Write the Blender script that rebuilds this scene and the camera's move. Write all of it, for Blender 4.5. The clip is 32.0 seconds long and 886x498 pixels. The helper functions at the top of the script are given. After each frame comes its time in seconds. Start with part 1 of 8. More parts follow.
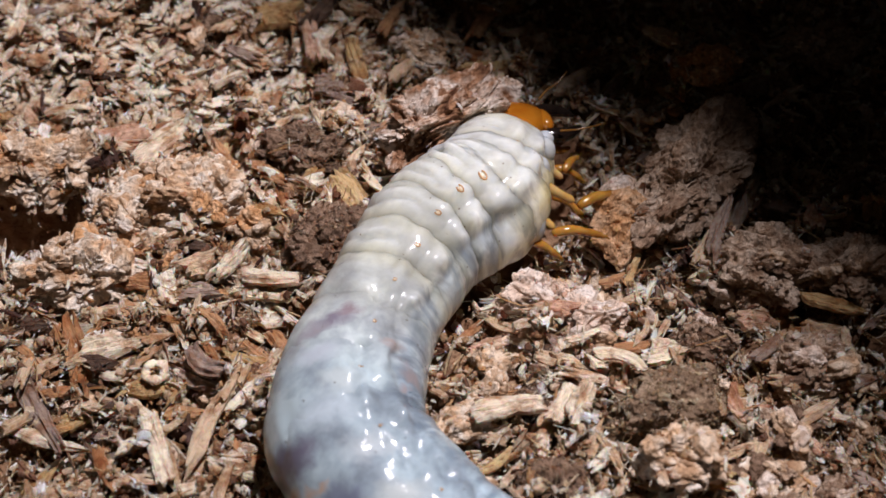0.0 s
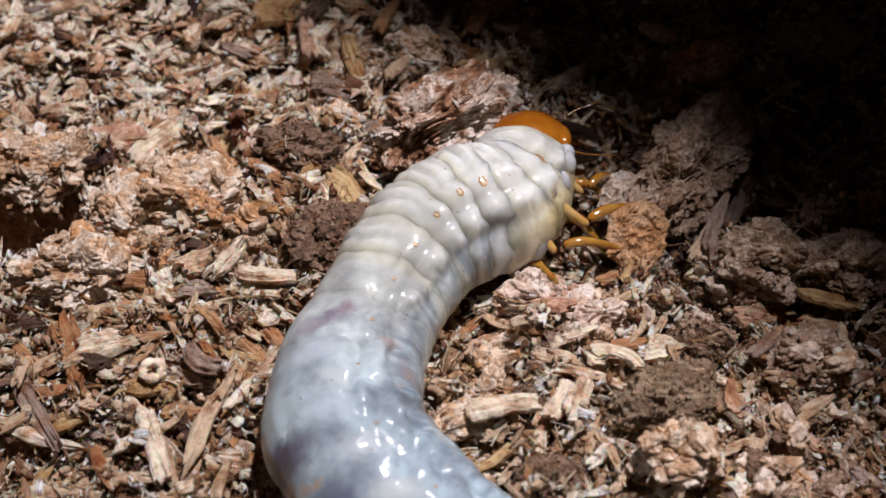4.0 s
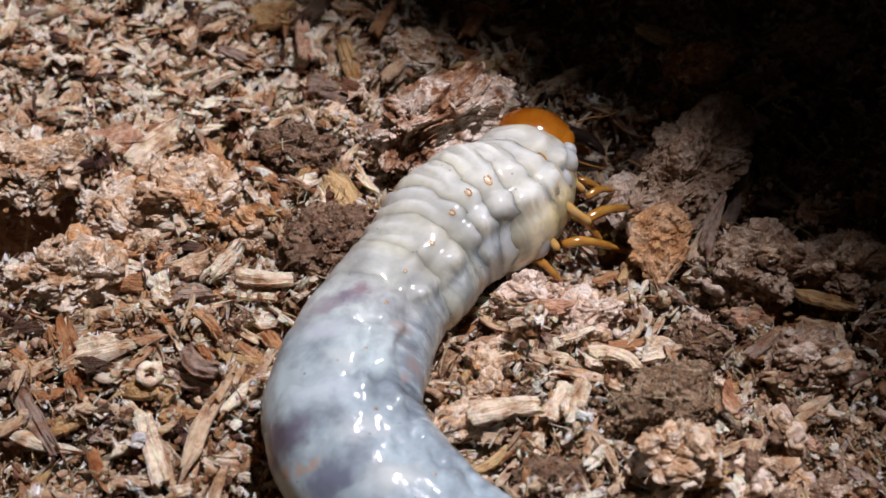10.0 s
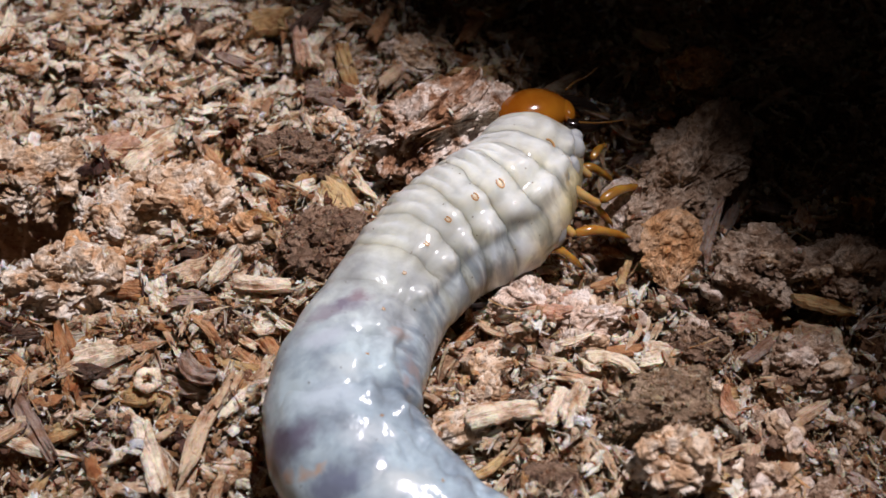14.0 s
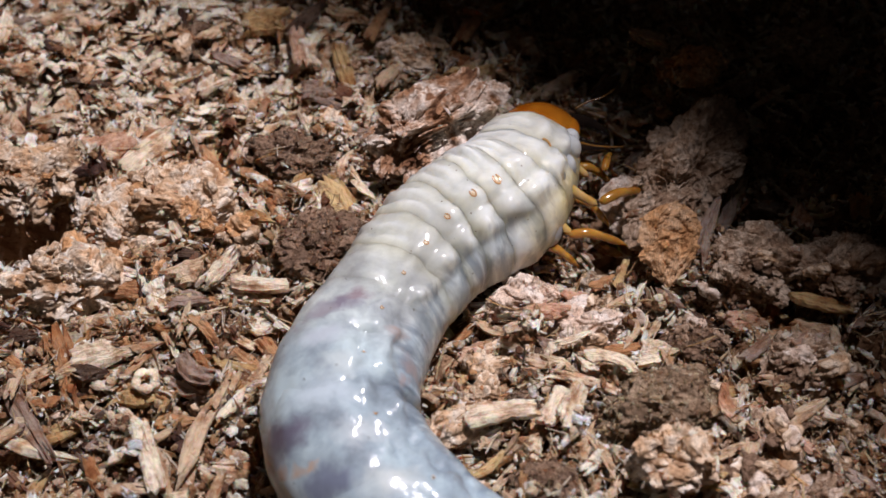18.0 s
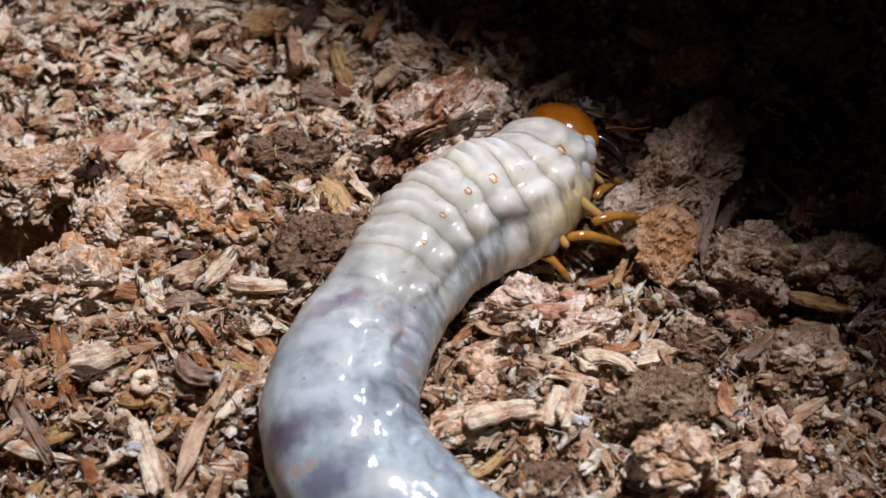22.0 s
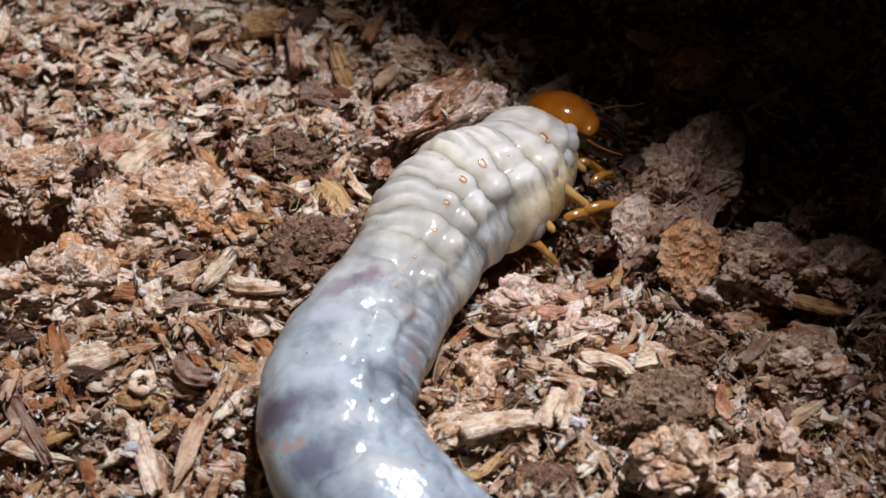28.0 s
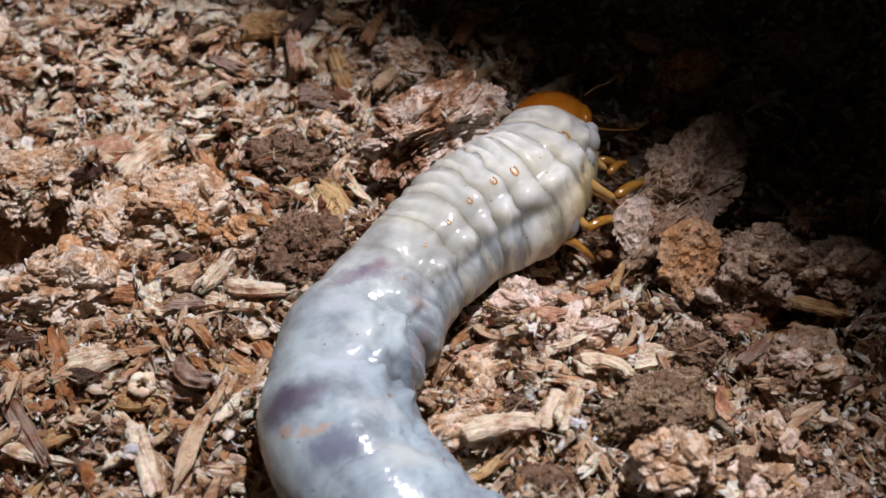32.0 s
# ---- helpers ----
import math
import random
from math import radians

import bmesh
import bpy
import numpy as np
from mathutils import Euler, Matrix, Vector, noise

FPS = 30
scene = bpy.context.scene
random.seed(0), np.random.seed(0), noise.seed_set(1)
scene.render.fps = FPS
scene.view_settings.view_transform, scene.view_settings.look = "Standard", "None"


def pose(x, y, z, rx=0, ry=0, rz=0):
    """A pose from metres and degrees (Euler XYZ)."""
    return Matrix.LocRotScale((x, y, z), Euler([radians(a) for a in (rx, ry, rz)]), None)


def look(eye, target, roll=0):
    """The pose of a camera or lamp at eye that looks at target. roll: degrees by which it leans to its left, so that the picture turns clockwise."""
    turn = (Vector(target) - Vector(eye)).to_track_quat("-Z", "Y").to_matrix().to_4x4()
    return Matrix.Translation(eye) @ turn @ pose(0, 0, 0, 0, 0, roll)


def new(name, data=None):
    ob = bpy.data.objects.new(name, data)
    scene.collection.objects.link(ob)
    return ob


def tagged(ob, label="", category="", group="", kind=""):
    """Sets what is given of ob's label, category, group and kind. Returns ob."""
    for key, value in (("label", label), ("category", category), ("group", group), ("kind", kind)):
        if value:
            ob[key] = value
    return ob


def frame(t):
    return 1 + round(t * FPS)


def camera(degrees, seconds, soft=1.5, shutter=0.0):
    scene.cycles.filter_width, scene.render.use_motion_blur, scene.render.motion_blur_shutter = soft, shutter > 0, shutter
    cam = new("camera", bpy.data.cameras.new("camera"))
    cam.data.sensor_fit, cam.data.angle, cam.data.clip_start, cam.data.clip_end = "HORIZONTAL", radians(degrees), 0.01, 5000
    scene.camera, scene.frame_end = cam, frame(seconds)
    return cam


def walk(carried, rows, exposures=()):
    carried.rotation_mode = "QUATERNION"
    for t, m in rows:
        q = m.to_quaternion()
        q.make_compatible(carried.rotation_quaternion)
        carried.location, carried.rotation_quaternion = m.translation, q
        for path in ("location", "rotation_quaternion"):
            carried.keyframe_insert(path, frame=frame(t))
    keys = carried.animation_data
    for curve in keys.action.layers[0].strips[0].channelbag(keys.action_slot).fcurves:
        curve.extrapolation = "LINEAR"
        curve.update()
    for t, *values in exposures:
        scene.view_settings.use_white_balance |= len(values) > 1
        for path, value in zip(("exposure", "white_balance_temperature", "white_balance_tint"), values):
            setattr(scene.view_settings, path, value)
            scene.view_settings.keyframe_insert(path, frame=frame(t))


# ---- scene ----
cam = camera(45, 32.0, 1.5)
cam.data.dof.use_dof, cam.data.dof.focus_distance, cam.data.dof.aperture_fstop = True, 0.161, 25.0
walk(cam, [(0, pose(0.0000, -0.1093, 0.1302, 39.788, -0.010, 1.003)), (0.5, pose(0.0000, -0.1093, 0.1302, 39.783, 0.040, 0.963)), (1, pose(0.0000, -0.1093, 0.1302, 39.763, 0.040, 0.937)), (1.5, pose(0.0000, -0.1093, 0.1302, 39.729, 0.004, 0.921)), (2, pose(0.0000, -0.1093, 0.1302, 39.689, -0.038, 0.911)), (2.5, pose(0.0000, -0.1093, 0.1302, 39.658, -0.052, 0.876)), (3, pose(0.0000, -0.1093, 0.1302, 39.636, -0.038, 0.815)), (3.5, pose(0.0000, -0.1093, 0.1302, 39.622, -0.006, 0.756)), (5.5, pose(0.0000, -0.1093, 0.1302, 39.670, -0.112, 0.743)), (6, pose(0.0000, -0.1093, 0.1302, 39.673, -0.056, 0.711)), (6.5, pose(0.0000, -0.1093, 0.1302, 39.700, -0.016, 0.691)), (7, pose(0.0000, -0.1093, 0.1302, 39.728, 0.009, 0.652)), (7.5, pose(0.0000, -0.1093, 0.1302, 39.739, 0.004, 0.615)), (8, pose(0.0000, -0.1093, 0.1302, 39.740, -0.026, 0.613)), (8.5, pose(0.0000, -0.1093, 0.1302, 39.740, -0.041, 0.615)), (9, pose(0.0000, -0.1093, 0.1302, 39.740, -0.034, 0.591)), (9.5, pose(0.0000, -0.1093, 0.1302, 39.745, -0.013, 0.543)), (10, pose(0.0000, -0.1093, 0.1302, 39.748, -0.001, 0.494)), (10.5, pose(0.0000, -0.1093, 0.1302, 39.741, -0.030, 0.499)), (11, pose(0.0000, -0.1093, 0.1302, 39.723, -0.083, 0.513)), (11.5, pose(0.0000, -0.1093, 0.1302, 39.704, -0.103, 0.462)), (12, pose(0.0000, -0.1093, 0.1302, 39.694, -0.067, 0.382)), (12.5, pose(0.0000, -0.1093, 0.1302, 39.723, -0.017, 0.316)), (13, pose(0.0000, -0.1093, 0.1302, 39.825, -0.001, 0.296)), (13.5, pose(0.0000, -0.1093, 0.1302, 39.957, -0.015, 0.336)), (14, pose(0.0000, -0.1093, 0.1302, 40.051, -0.008, 0.325)), (14.5, pose(0.0000, -0.1093, 0.1302, 40.105, 0.052, 0.184)), (16.5, pose(0.0000, -0.1093, 0.1302, 40.065, 0.113, 0.087)), (17, pose(0.0000, -0.1093, 0.1302, 40.070, 0.058, 0.106)), (17.5, pose(0.0000, -0.1093, 0.1302, 40.048, 0.029, 0.104)), (18, pose(0.0000, -0.1093, 0.1302, 40.026, 0.040, 0.074)), (18.5, pose(0.0000, -0.1093, 0.1302, 40.019, 0.078, 0.033)), (19, pose(0.0000, -0.1093, 0.1302, 40.028, 0.095, 0.001)), (19.5, pose(0.0000, -0.1093, 0.1302, 40.027, 0.072, -0.011)), (20, pose(0.0000, -0.1093, 0.1302, 40.022, 0.026, -0.002)), (20.5, pose(0.0000, -0.1093, 0.1302, 40.037, -0.009, 0.017)), (21, pose(0.0000, -0.1093, 0.1302, 40.049, -0.001, 0.015)), (21.5, pose(0.0000, -0.1093, 0.1302, 40.044, 0.042, -0.033)), (22, pose(0.0000, -0.1093, 0.1302, 40.032, 0.074, -0.087)), (22.5, pose(0.0000, -0.1093, 0.1302, 40.023, 0.087, -0.128)), (23, pose(0.0000, -0.1093, 0.1302, 40.028, 0.049, -0.123)), (23.5, pose(0.0000, -0.1093, 0.1302, 40.044, -0.052, -0.036)), (24, pose(0.0000, -0.1093, 0.1302, 40.048, -0.130, 0.053)), (24.5, pose(0.0000, -0.1093, 0.1302, 40.029, -0.128, 0.051)), (25, pose(0.0000, -0.1093, 0.1302, 40.011, -0.073, -0.008)), (25.5, pose(0.0000, -0.1093, 0.1302, 40.034, -0.018, -0.019)), (27.5, pose(0.0000, -0.1093, 0.1302, 40.123, -0.124, 0.050)), (28, pose(0.0000, -0.1093, 0.1302, 40.117, -0.119, 0.026)), (28.5, pose(0.0000, -0.1093, 0.1302, 40.126, -0.107, 0.008)), (29, pose(0.0000, -0.1093, 0.1302, 40.143, -0.085, -0.023)), (29.5, pose(0.0000, -0.1093, 0.1302, 40.178, -0.079, -0.048)), (30, pose(0.0000, -0.1093, 0.1302, 40.222, -0.122, -0.015)), (30.5, pose(0.0000, -0.1093, 0.1302, 40.247, -0.175, 0.038)), (31, pose(0.0000, -0.1093, 0.1302, 40.254, -0.172, 0.027)), (31.5, pose(0.0000, -0.1093, 0.1302, 40.239, -0.133, -0.025)), (32, pose(0.0000, -0.1093, 0.1302, 40.208, -0.087, -0.056))])

# ---- light: one torch held above and behind the larva, in a dark room ----
world = bpy.data.worlds.new("world")
world.use_nodes = True
scene.world = world
world.node_tree.nodes["Background"].inputs[0].default_value = (1.0, 0.72, 0.58, 1)
world.node_tree.nodes["Background"].inputs[1].default_value = 0.007
torch = bpy.data.lights.new("torch", "SPOT")
torch.energy, torch.color = 6.25, (1.015, 0.938, 1.01)
torch.spot_size, torch.spot_blend, torch.shadow_soft_size = radians(79), 0.34, 0.006
torch_ob = new("torch", torch)
torch_ob.matrix_world = look((0.057, 0.023, 0.327), (-0.158, -0.174, 0))
scene.view_settings.exposure = 0.0


# ---- materials ----
def mat(name):
    m = bpy.data.materials.new(name)
    m.use_nodes = True
    nt = m.node_tree
    return m, nt, nt.nodes["Principled BSDF"]


def node(nt, kind, **values):
    n = nt.nodes.new(kind)
    for key, v in values.items():
        n.inputs[key.replace("_", " ")].default_value = v
    return n


def ramp(nt, source, stops):
    r = nt.nodes.new("ShaderNodeValToRGB")
    e = r.color_ramp.elements
    while len(e) < len(stops):
        e.new(0.5)
    for el, (p, c) in zip(e, stops):
        el.position, el.color = p, (*c, 1)
    nt.links.new(source, r.inputs[0])
    return r


def mixed(nt, fac, a, b, blend="MIX"):
    """Mix two colours; fac, a and b are sockets or values."""
    n = nt.nodes.new("ShaderNodeMix")
    n.data_type, n.blend_type = "RGBA", blend
    for value, socket in ((fac, n.inputs[0]), (a, n.inputs[6]), (b, n.inputs[7])):
        if isinstance(value, bpy.types.NodeSocket):
            nt.links.new(value, socket)
        else:
            socket.default_value = value if isinstance(value, (int, float)) else (*value, 1)
    return n.outputs[2]


def attribute(nt, name):
    n = nt.nodes.new("ShaderNodeAttribute")
    n.attribute_name = name
    return n


TAN = [(0.0, (0.72, 0.60, 0.46)), (0.16, (0.52, 0.38, 0.26)), (0.26, (0.84, 0.75, 0.62)), (0.44, (0.48, 0.28, 0.135)),
       (0.54, (0.62, 0.50, 0.38)), (0.65, (0.20, 0.10, 0.06)), (0.73, (0.76, 0.65, 0.52)), (0.82, (0.085, 0.045, 0.035)), (0.88, (0.90, 0.84, 0.75))]


def wood(name, stops, by="island", grain=1.0, rough=0.8):
    """Dry wood: a tone for each piece, streaks along it (the 'along' coordinate), dirt and a fibrous relief."""
    m, nt, b = mat(name)
    if by == "island":
        tone = nt.nodes.new("ShaderNodeNewGeometry").outputs["Random Per Island"]
    else:
        tone = nt.nodes.new("ShaderNodeObjectInfo").outputs["Random"]
    col = ramp(nt, tone, stops)
    col.color_ramp.interpolation = "CONSTANT" if by == "island" else "LINEAR"
    at = attribute(nt, "along").outputs["Vector"]
    stretch = node(nt, "ShaderNodeMapping", Scale=(260 * grain, 2600 * grain, 2600 * grain))
    nt.links.new(at, stretch.inputs[0])
    streak = node(nt, "ShaderNodeTexNoise", Scale=1.0, Detail=5.0, Roughness=0.65)
    nt.links.new(stretch.outputs[0], streak.inputs["Vector"])
    place = nt.nodes.new("ShaderNodeNewGeometry").outputs["Position"]
    dirt = node(nt, "ShaderNodeTexNoise", Scale=420.0, Detail=6.0, Roughness=0.7)
    nt.links.new(place, dirt.inputs["Vector"])
    lines = ramp(nt, streak.outputs[0], [(0.28, (0.70, 0.63, 0.55)), (0.46, (1, 1, 1)), (0.75, (1.16, 1.16, 1.14))])
    c = mixed(nt, 0.9, col.outputs[0], lines.outputs[0], "MULTIPLY")
    blot = node(nt, "ShaderNodeTexNoise", Scale=210.0, Detail=3.0, Roughness=0.6, Distortion=0.5)
    nt.links.new(place, blot.inputs["Vector"])
    stain = ramp(nt, blot.outputs[0], [(0.36, (0.74, 0.52, 0.35)), (0.48, (1, 1, 1)), (0.58, (1.02, 1.02, 1.02)), (0.68, (1.16, 1.18, 1.20))])
    c = mixed(nt, 0.75, c, stain.outputs[0], "MULTIPLY")
    soil = ramp(nt, dirt.outputs[0], [(0.36, (0.44, 0.26, 0.16)), (0.52, (1, 1, 1)), (0.70, (1.15, 1.15, 1.15))])
    c = mixed(nt, 0.75, c, soil.outputs[0], "MULTIPLY")
    nt.links.new(c, b.inputs["Base Color"])
    b.inputs["Roughness"].default_value = rough
    b.inputs["Specular IOR Level"].default_value = 0.25
    b.inputs["Subsurface Weight"].default_value = 0.4
    b.inputs["Subsurface Radius"].default_value = (1.0, 0.45, 0.22)
    b.inputs["Subsurface Scale"].default_value = 0.0011
    add = nt.nodes.new("ShaderNodeMath")
    nt.links.new(streak.outputs[0], add.inputs[0])
    nt.links.new(dirt.outputs[0], add.inputs[1])
    bump = node(nt, "ShaderNodeBump", Strength=0.9, Distance=0.0009)
    nt.links.new(add.outputs[0], bump.inputs["Height"])
    nt.links.new(bump.outputs[0], b.inputs["Normal"])
    return m


def crumbly(name, stops, scale=300.0, relief=0.001):
    """Matted soil or rotten wood: fibres, crumbs and flecks of several tones."""
    m, nt, b = mat(name)
    at = nt.nodes.new("ShaderNodeTexCoord").outputs["Object"]
    big = node(nt, "ShaderNodeTexNoise", Scale=scale * 0.35, Detail=4.0, Roughness=0.6, Distortion=0.6)
    fine = node(nt, "ShaderNodeTexNoise", Scale=scale * 2.2, Detail=6.0, Roughness=0.75, Distortion=1.2)
    cell = node(nt, "ShaderNodeTexVoronoi", Scale=scale * 1.3)
    for n in (big, fine, cell):
        nt.links.new(at, n.inputs["Vector"])
    c = ramp(nt, big.outputs[0], stops).outputs[0]
    spots = ramp(nt, cell.outputs["Color"], [(0.2, (0.72, 0.66, 0.60)), (0.5, (1, 1, 1)), (0.85, (1.18, 1.17, 1.14))])
    c = mixed(nt, 0.8, c, spots.outputs[0], "MULTIPLY")
    grit = ramp(nt, fine.outputs[0], [(0.34, (0.40, 0.30, 0.22)), (0.48, (1, 1, 1)), (0.70, (1.15, 1.14, 1.12))])
    c = mixed(nt, 0.9, c, grit.outputs[0], "MULTIPLY")
    nt.links.new(c, b.inputs["Base Color"])
    b.inputs["Roughness"].default_value = 0.9
    b.inputs["Specular IOR Level"].default_value = 0.2
    add = nt.nodes.new("ShaderNodeMath")
    nt.links.new(fine.outputs[0], add.inputs[0])
    nt.links.new(cell.outputs["Distance"], add.inputs[1])
    bump = node(nt, "ShaderNodeBump", Strength=0.8, Distance=relief)
    nt.links.new(add.outputs[0], bump.inputs["Height"])
    nt.links.new(bump.outputs[0], b.inputs["Normal"])
    return m


M_GROUND = crumbly("substrate", [(0.25, (0.10, 0.05, 0.03)), (0.45, (0.25, 0.135, 0.075)), (0.58, (0.40, 0.25, 0.15)), (0.75, (0.18, 0.095, 0.055))])
M_CHIPS = wood("chips", TAN)
M_CRUMBS = wood("crumbs", [(0.0, (0.36, 0.23, 0.13)), (0.18, (0.60, 0.45, 0.30)), (0.36, (0.17, 0.095, 0.06)), (0.50, (0.78, 0.68, 0.54)), (0.66, (0.34, 0.20, 0.11)), (0.82, (0.56, 0.43, 0.31)), (0.94, (0.84, 0.76, 0.65))])
M_FLECKS = wood("flecks", [(0.0, (0.86, 0.82, 0.76)), (0.4, (0.92, 0.90, 0.86)), (0.8, (0.82, 0.74, 0.64))])
M_SHAVINGS = wood("shavings", [(0.0, (0.80, 0.66, 0.51)), (0.3, (0.88, 0.77, 0.63)), (0.55, (0.64, 0.45, 0.31)), (0.7, (0.85, 0.72, 0.58)), (0.9, (0.46, 0.28, 0.17))])
M_FIBRES = wood("fibres", [(0.0, (0.62, 0.46, 0.28)), (0.3, (0.50, 0.33, 0.18)), (0.6, (0.70, 0.58, 0.42)), (0.85, (0.26, 0.15, 0.085))])
M_TAN = wood("tan_wood", [(0.0, (0.56, 0.40, 0.26)), (1.0, (0.68, 0.54, 0.39))], "object")
M_PALE = wood("pale_wood", [(0.0, (0.78, 0.65, 0.48)), (1.0, (0.86, 0.77, 0.62))], "object")
M_RUST = wood("rust_wood", [(0.0, (0.42, 0.215, 0.10)), (1.0, (0.50, 0.29, 0.155))], "object")
M_AMBER = wood("amber_wood", [(0.0, (0.50, 0.33, 0.155)), (1.0, (0.58, 0.42, 0.22))], "object")
M_PINK = wood("pink_wood", [(0.0, (0.58, 0.36, 0.25)), (1.0, (0.64, 0.43, 0.31))], "object")
M_GREY = wood("grey_wood", [(0.0, (0.28, 0.205, 0.165)), (1.0, (0.38, 0.29, 0.235))], "object")
M_DARK = wood("dark_wood", [(0.0, (0.085, 0.055, 0.04)), (1.0, (0.15, 0.095, 0.065))], "object")
L_SOIL = crumbly("dark_soil", [(0.30, (0.17, 0.105, 0.07)), (0.5, (0.33, 0.215, 0.145)), (0.7, (0.46, 0.33, 0.235))], 620.0, 0.0016)
L_FRASS = crumbly("frass", [(0.30, (0.20, 0.125, 0.075)), (0.5, (0.36, 0.25, 0.165)), (0.7, (0.50, 0.37, 0.26))], 620.0, 0.0016)
L_ROT = crumbly("rotten_wood", [(0.32, (0.34, 0.18, 0.09)), (0.42, (0.62, 0.41, 0.25)), (0.50, (0.80, 0.64, 0.48)), (0.57, (0.90, 0.83, 0.74)), (0.67, (0.62, 0.42, 0.26))], 330.0)
L_GREYROT = crumbly("grey_rotten_wood", [(0.30, (0.24, 0.125, 0.07)), (0.45, (0.49, 0.34, 0.235)), (0.62, (0.70, 0.56, 0.44))], 820.0)
L_LOG = crumbly("pink_rotten_wood", [(0.32, (0.12, 0.05, 0.025)), (0.42, (0.38, 0.20, 0.11)), (0.49, (0.66, 0.50, 0.39)), (0.56, (0.86, 0.77, 0.69)), (0.66, (0.38, 0.20, 0.105))], 460.0)
L_PINK = crumbly("pink_rot", [(0.30, (0.66, 0.46, 0.34)), (0.46, (0.82, 0.66, 0.54)), (0.56, (0.90, 0.82, 0.75)), (0.70, (0.76, 0.57, 0.44))], 420.0)
L_WHITE = crumbly("white_rot", [(0.34, (0.50, 0.25, 0.10)), (0.43, (0.72, 0.51, 0.34)), (0.51, (0.86, 0.74, 0.60)), (0.59, (0.92, 0.85, 0.77)), (0.69, (0.60, 0.38, 0.22))], 380.0)
L_RUST = crumbly("rust_bark", [(0.30, (0.42, 0.18, 0.07)), (0.44, (0.72, 0.40, 0.19)), (0.58, (0.84, 0.58, 0.37)), (0.72, (0.64, 0.34, 0.15))], 520.0)


# gut contents seen through the skin: place, reach, colour
FAT_LOBES = [((-0.0152, -0.0384, 0.0191), 0.0042, (0.46, 0.54, 0.585)), ((-0.0130, -0.0342, 0.0191), 0.0032, (0.46, 0.525, 0.53)), ((-0.0098, -0.0437, 0.0187), 0.0032, (0.46, 0.52, 0.54)), ((-0.0062, -0.0502, 0.0182), 0.0036, (0.48, 0.53, 0.52)), ((-0.0163, -0.0292, 0.0181), 0.003, (0.43, 0.48, 0.53))]
DARK_GUT = [((-0.0061, -0.0275, 0.0160), 0.002, (0.33, 0.27, 0.25)), ((-0.0042, -0.0310, 0.0132), 0.0026, (0.32, 0.28, 0.28)), ((-0.0050, -0.0338, 0.0148), 0.0016, (0.34, 0.3, 0.3)), ((-0.0196, -0.0426, 0.0150), 0.0040, (0.09, 0.075, 0.115)), ((-0.0178, -0.0430, 0.0168), 0.0030, (0.14, 0.13, 0.175)), ((-0.0212, -0.0430, 0.0125), 0.004, (0.10, 0.085, 0.115)), ((-0.0129, -0.0495, 0.0173), 0.003, (0.15, 0.17, 0.235)), ((-0.0149, -0.0498, 0.0160), 0.003, (0.15, 0.17, 0.23)), ((-0.0138, -0.0233, 0.0175), 0.0032, (0.17, 0.14, 0.19)), ((-0.0120, -0.0219, 0.0175), 0.002, (0.24, 0.18, 0.2)), ((-0.0168, -0.0245, 0.0169), 0.0026, (0.3, 0.28, 0.31))]
TAN_GUT = [((-0.0199, -0.0464, 0.0135), 0.0016, (0.42, 0.31, 0.24)), ((-0.0180, -0.0469, 0.0153), 0.0016, (0.46, 0.33, 0.24)), ((-0.0162, -0.0472, 0.0165), 0.0013, (0.46, 0.33, 0.24))]
STAINS = [((0.0194, 0.0037, 0.0138), 0.0018, (0.54, 0.38, 0.16)), ((0.0190, 0.0066, 0.0151), 0.0014, (0.54, 0.40, 0.18)), ((0.0205, 0.0095, 0.0120), 0.0020, (0.54, 0.40, 0.18)), ((0.0172, 0.0005, 0.0110), 0.0022, (0.54, 0.42, 0.22))]
GUT_MARKS = FAT_LOBES + DARK_GUT + TAN_GUT + STAINS
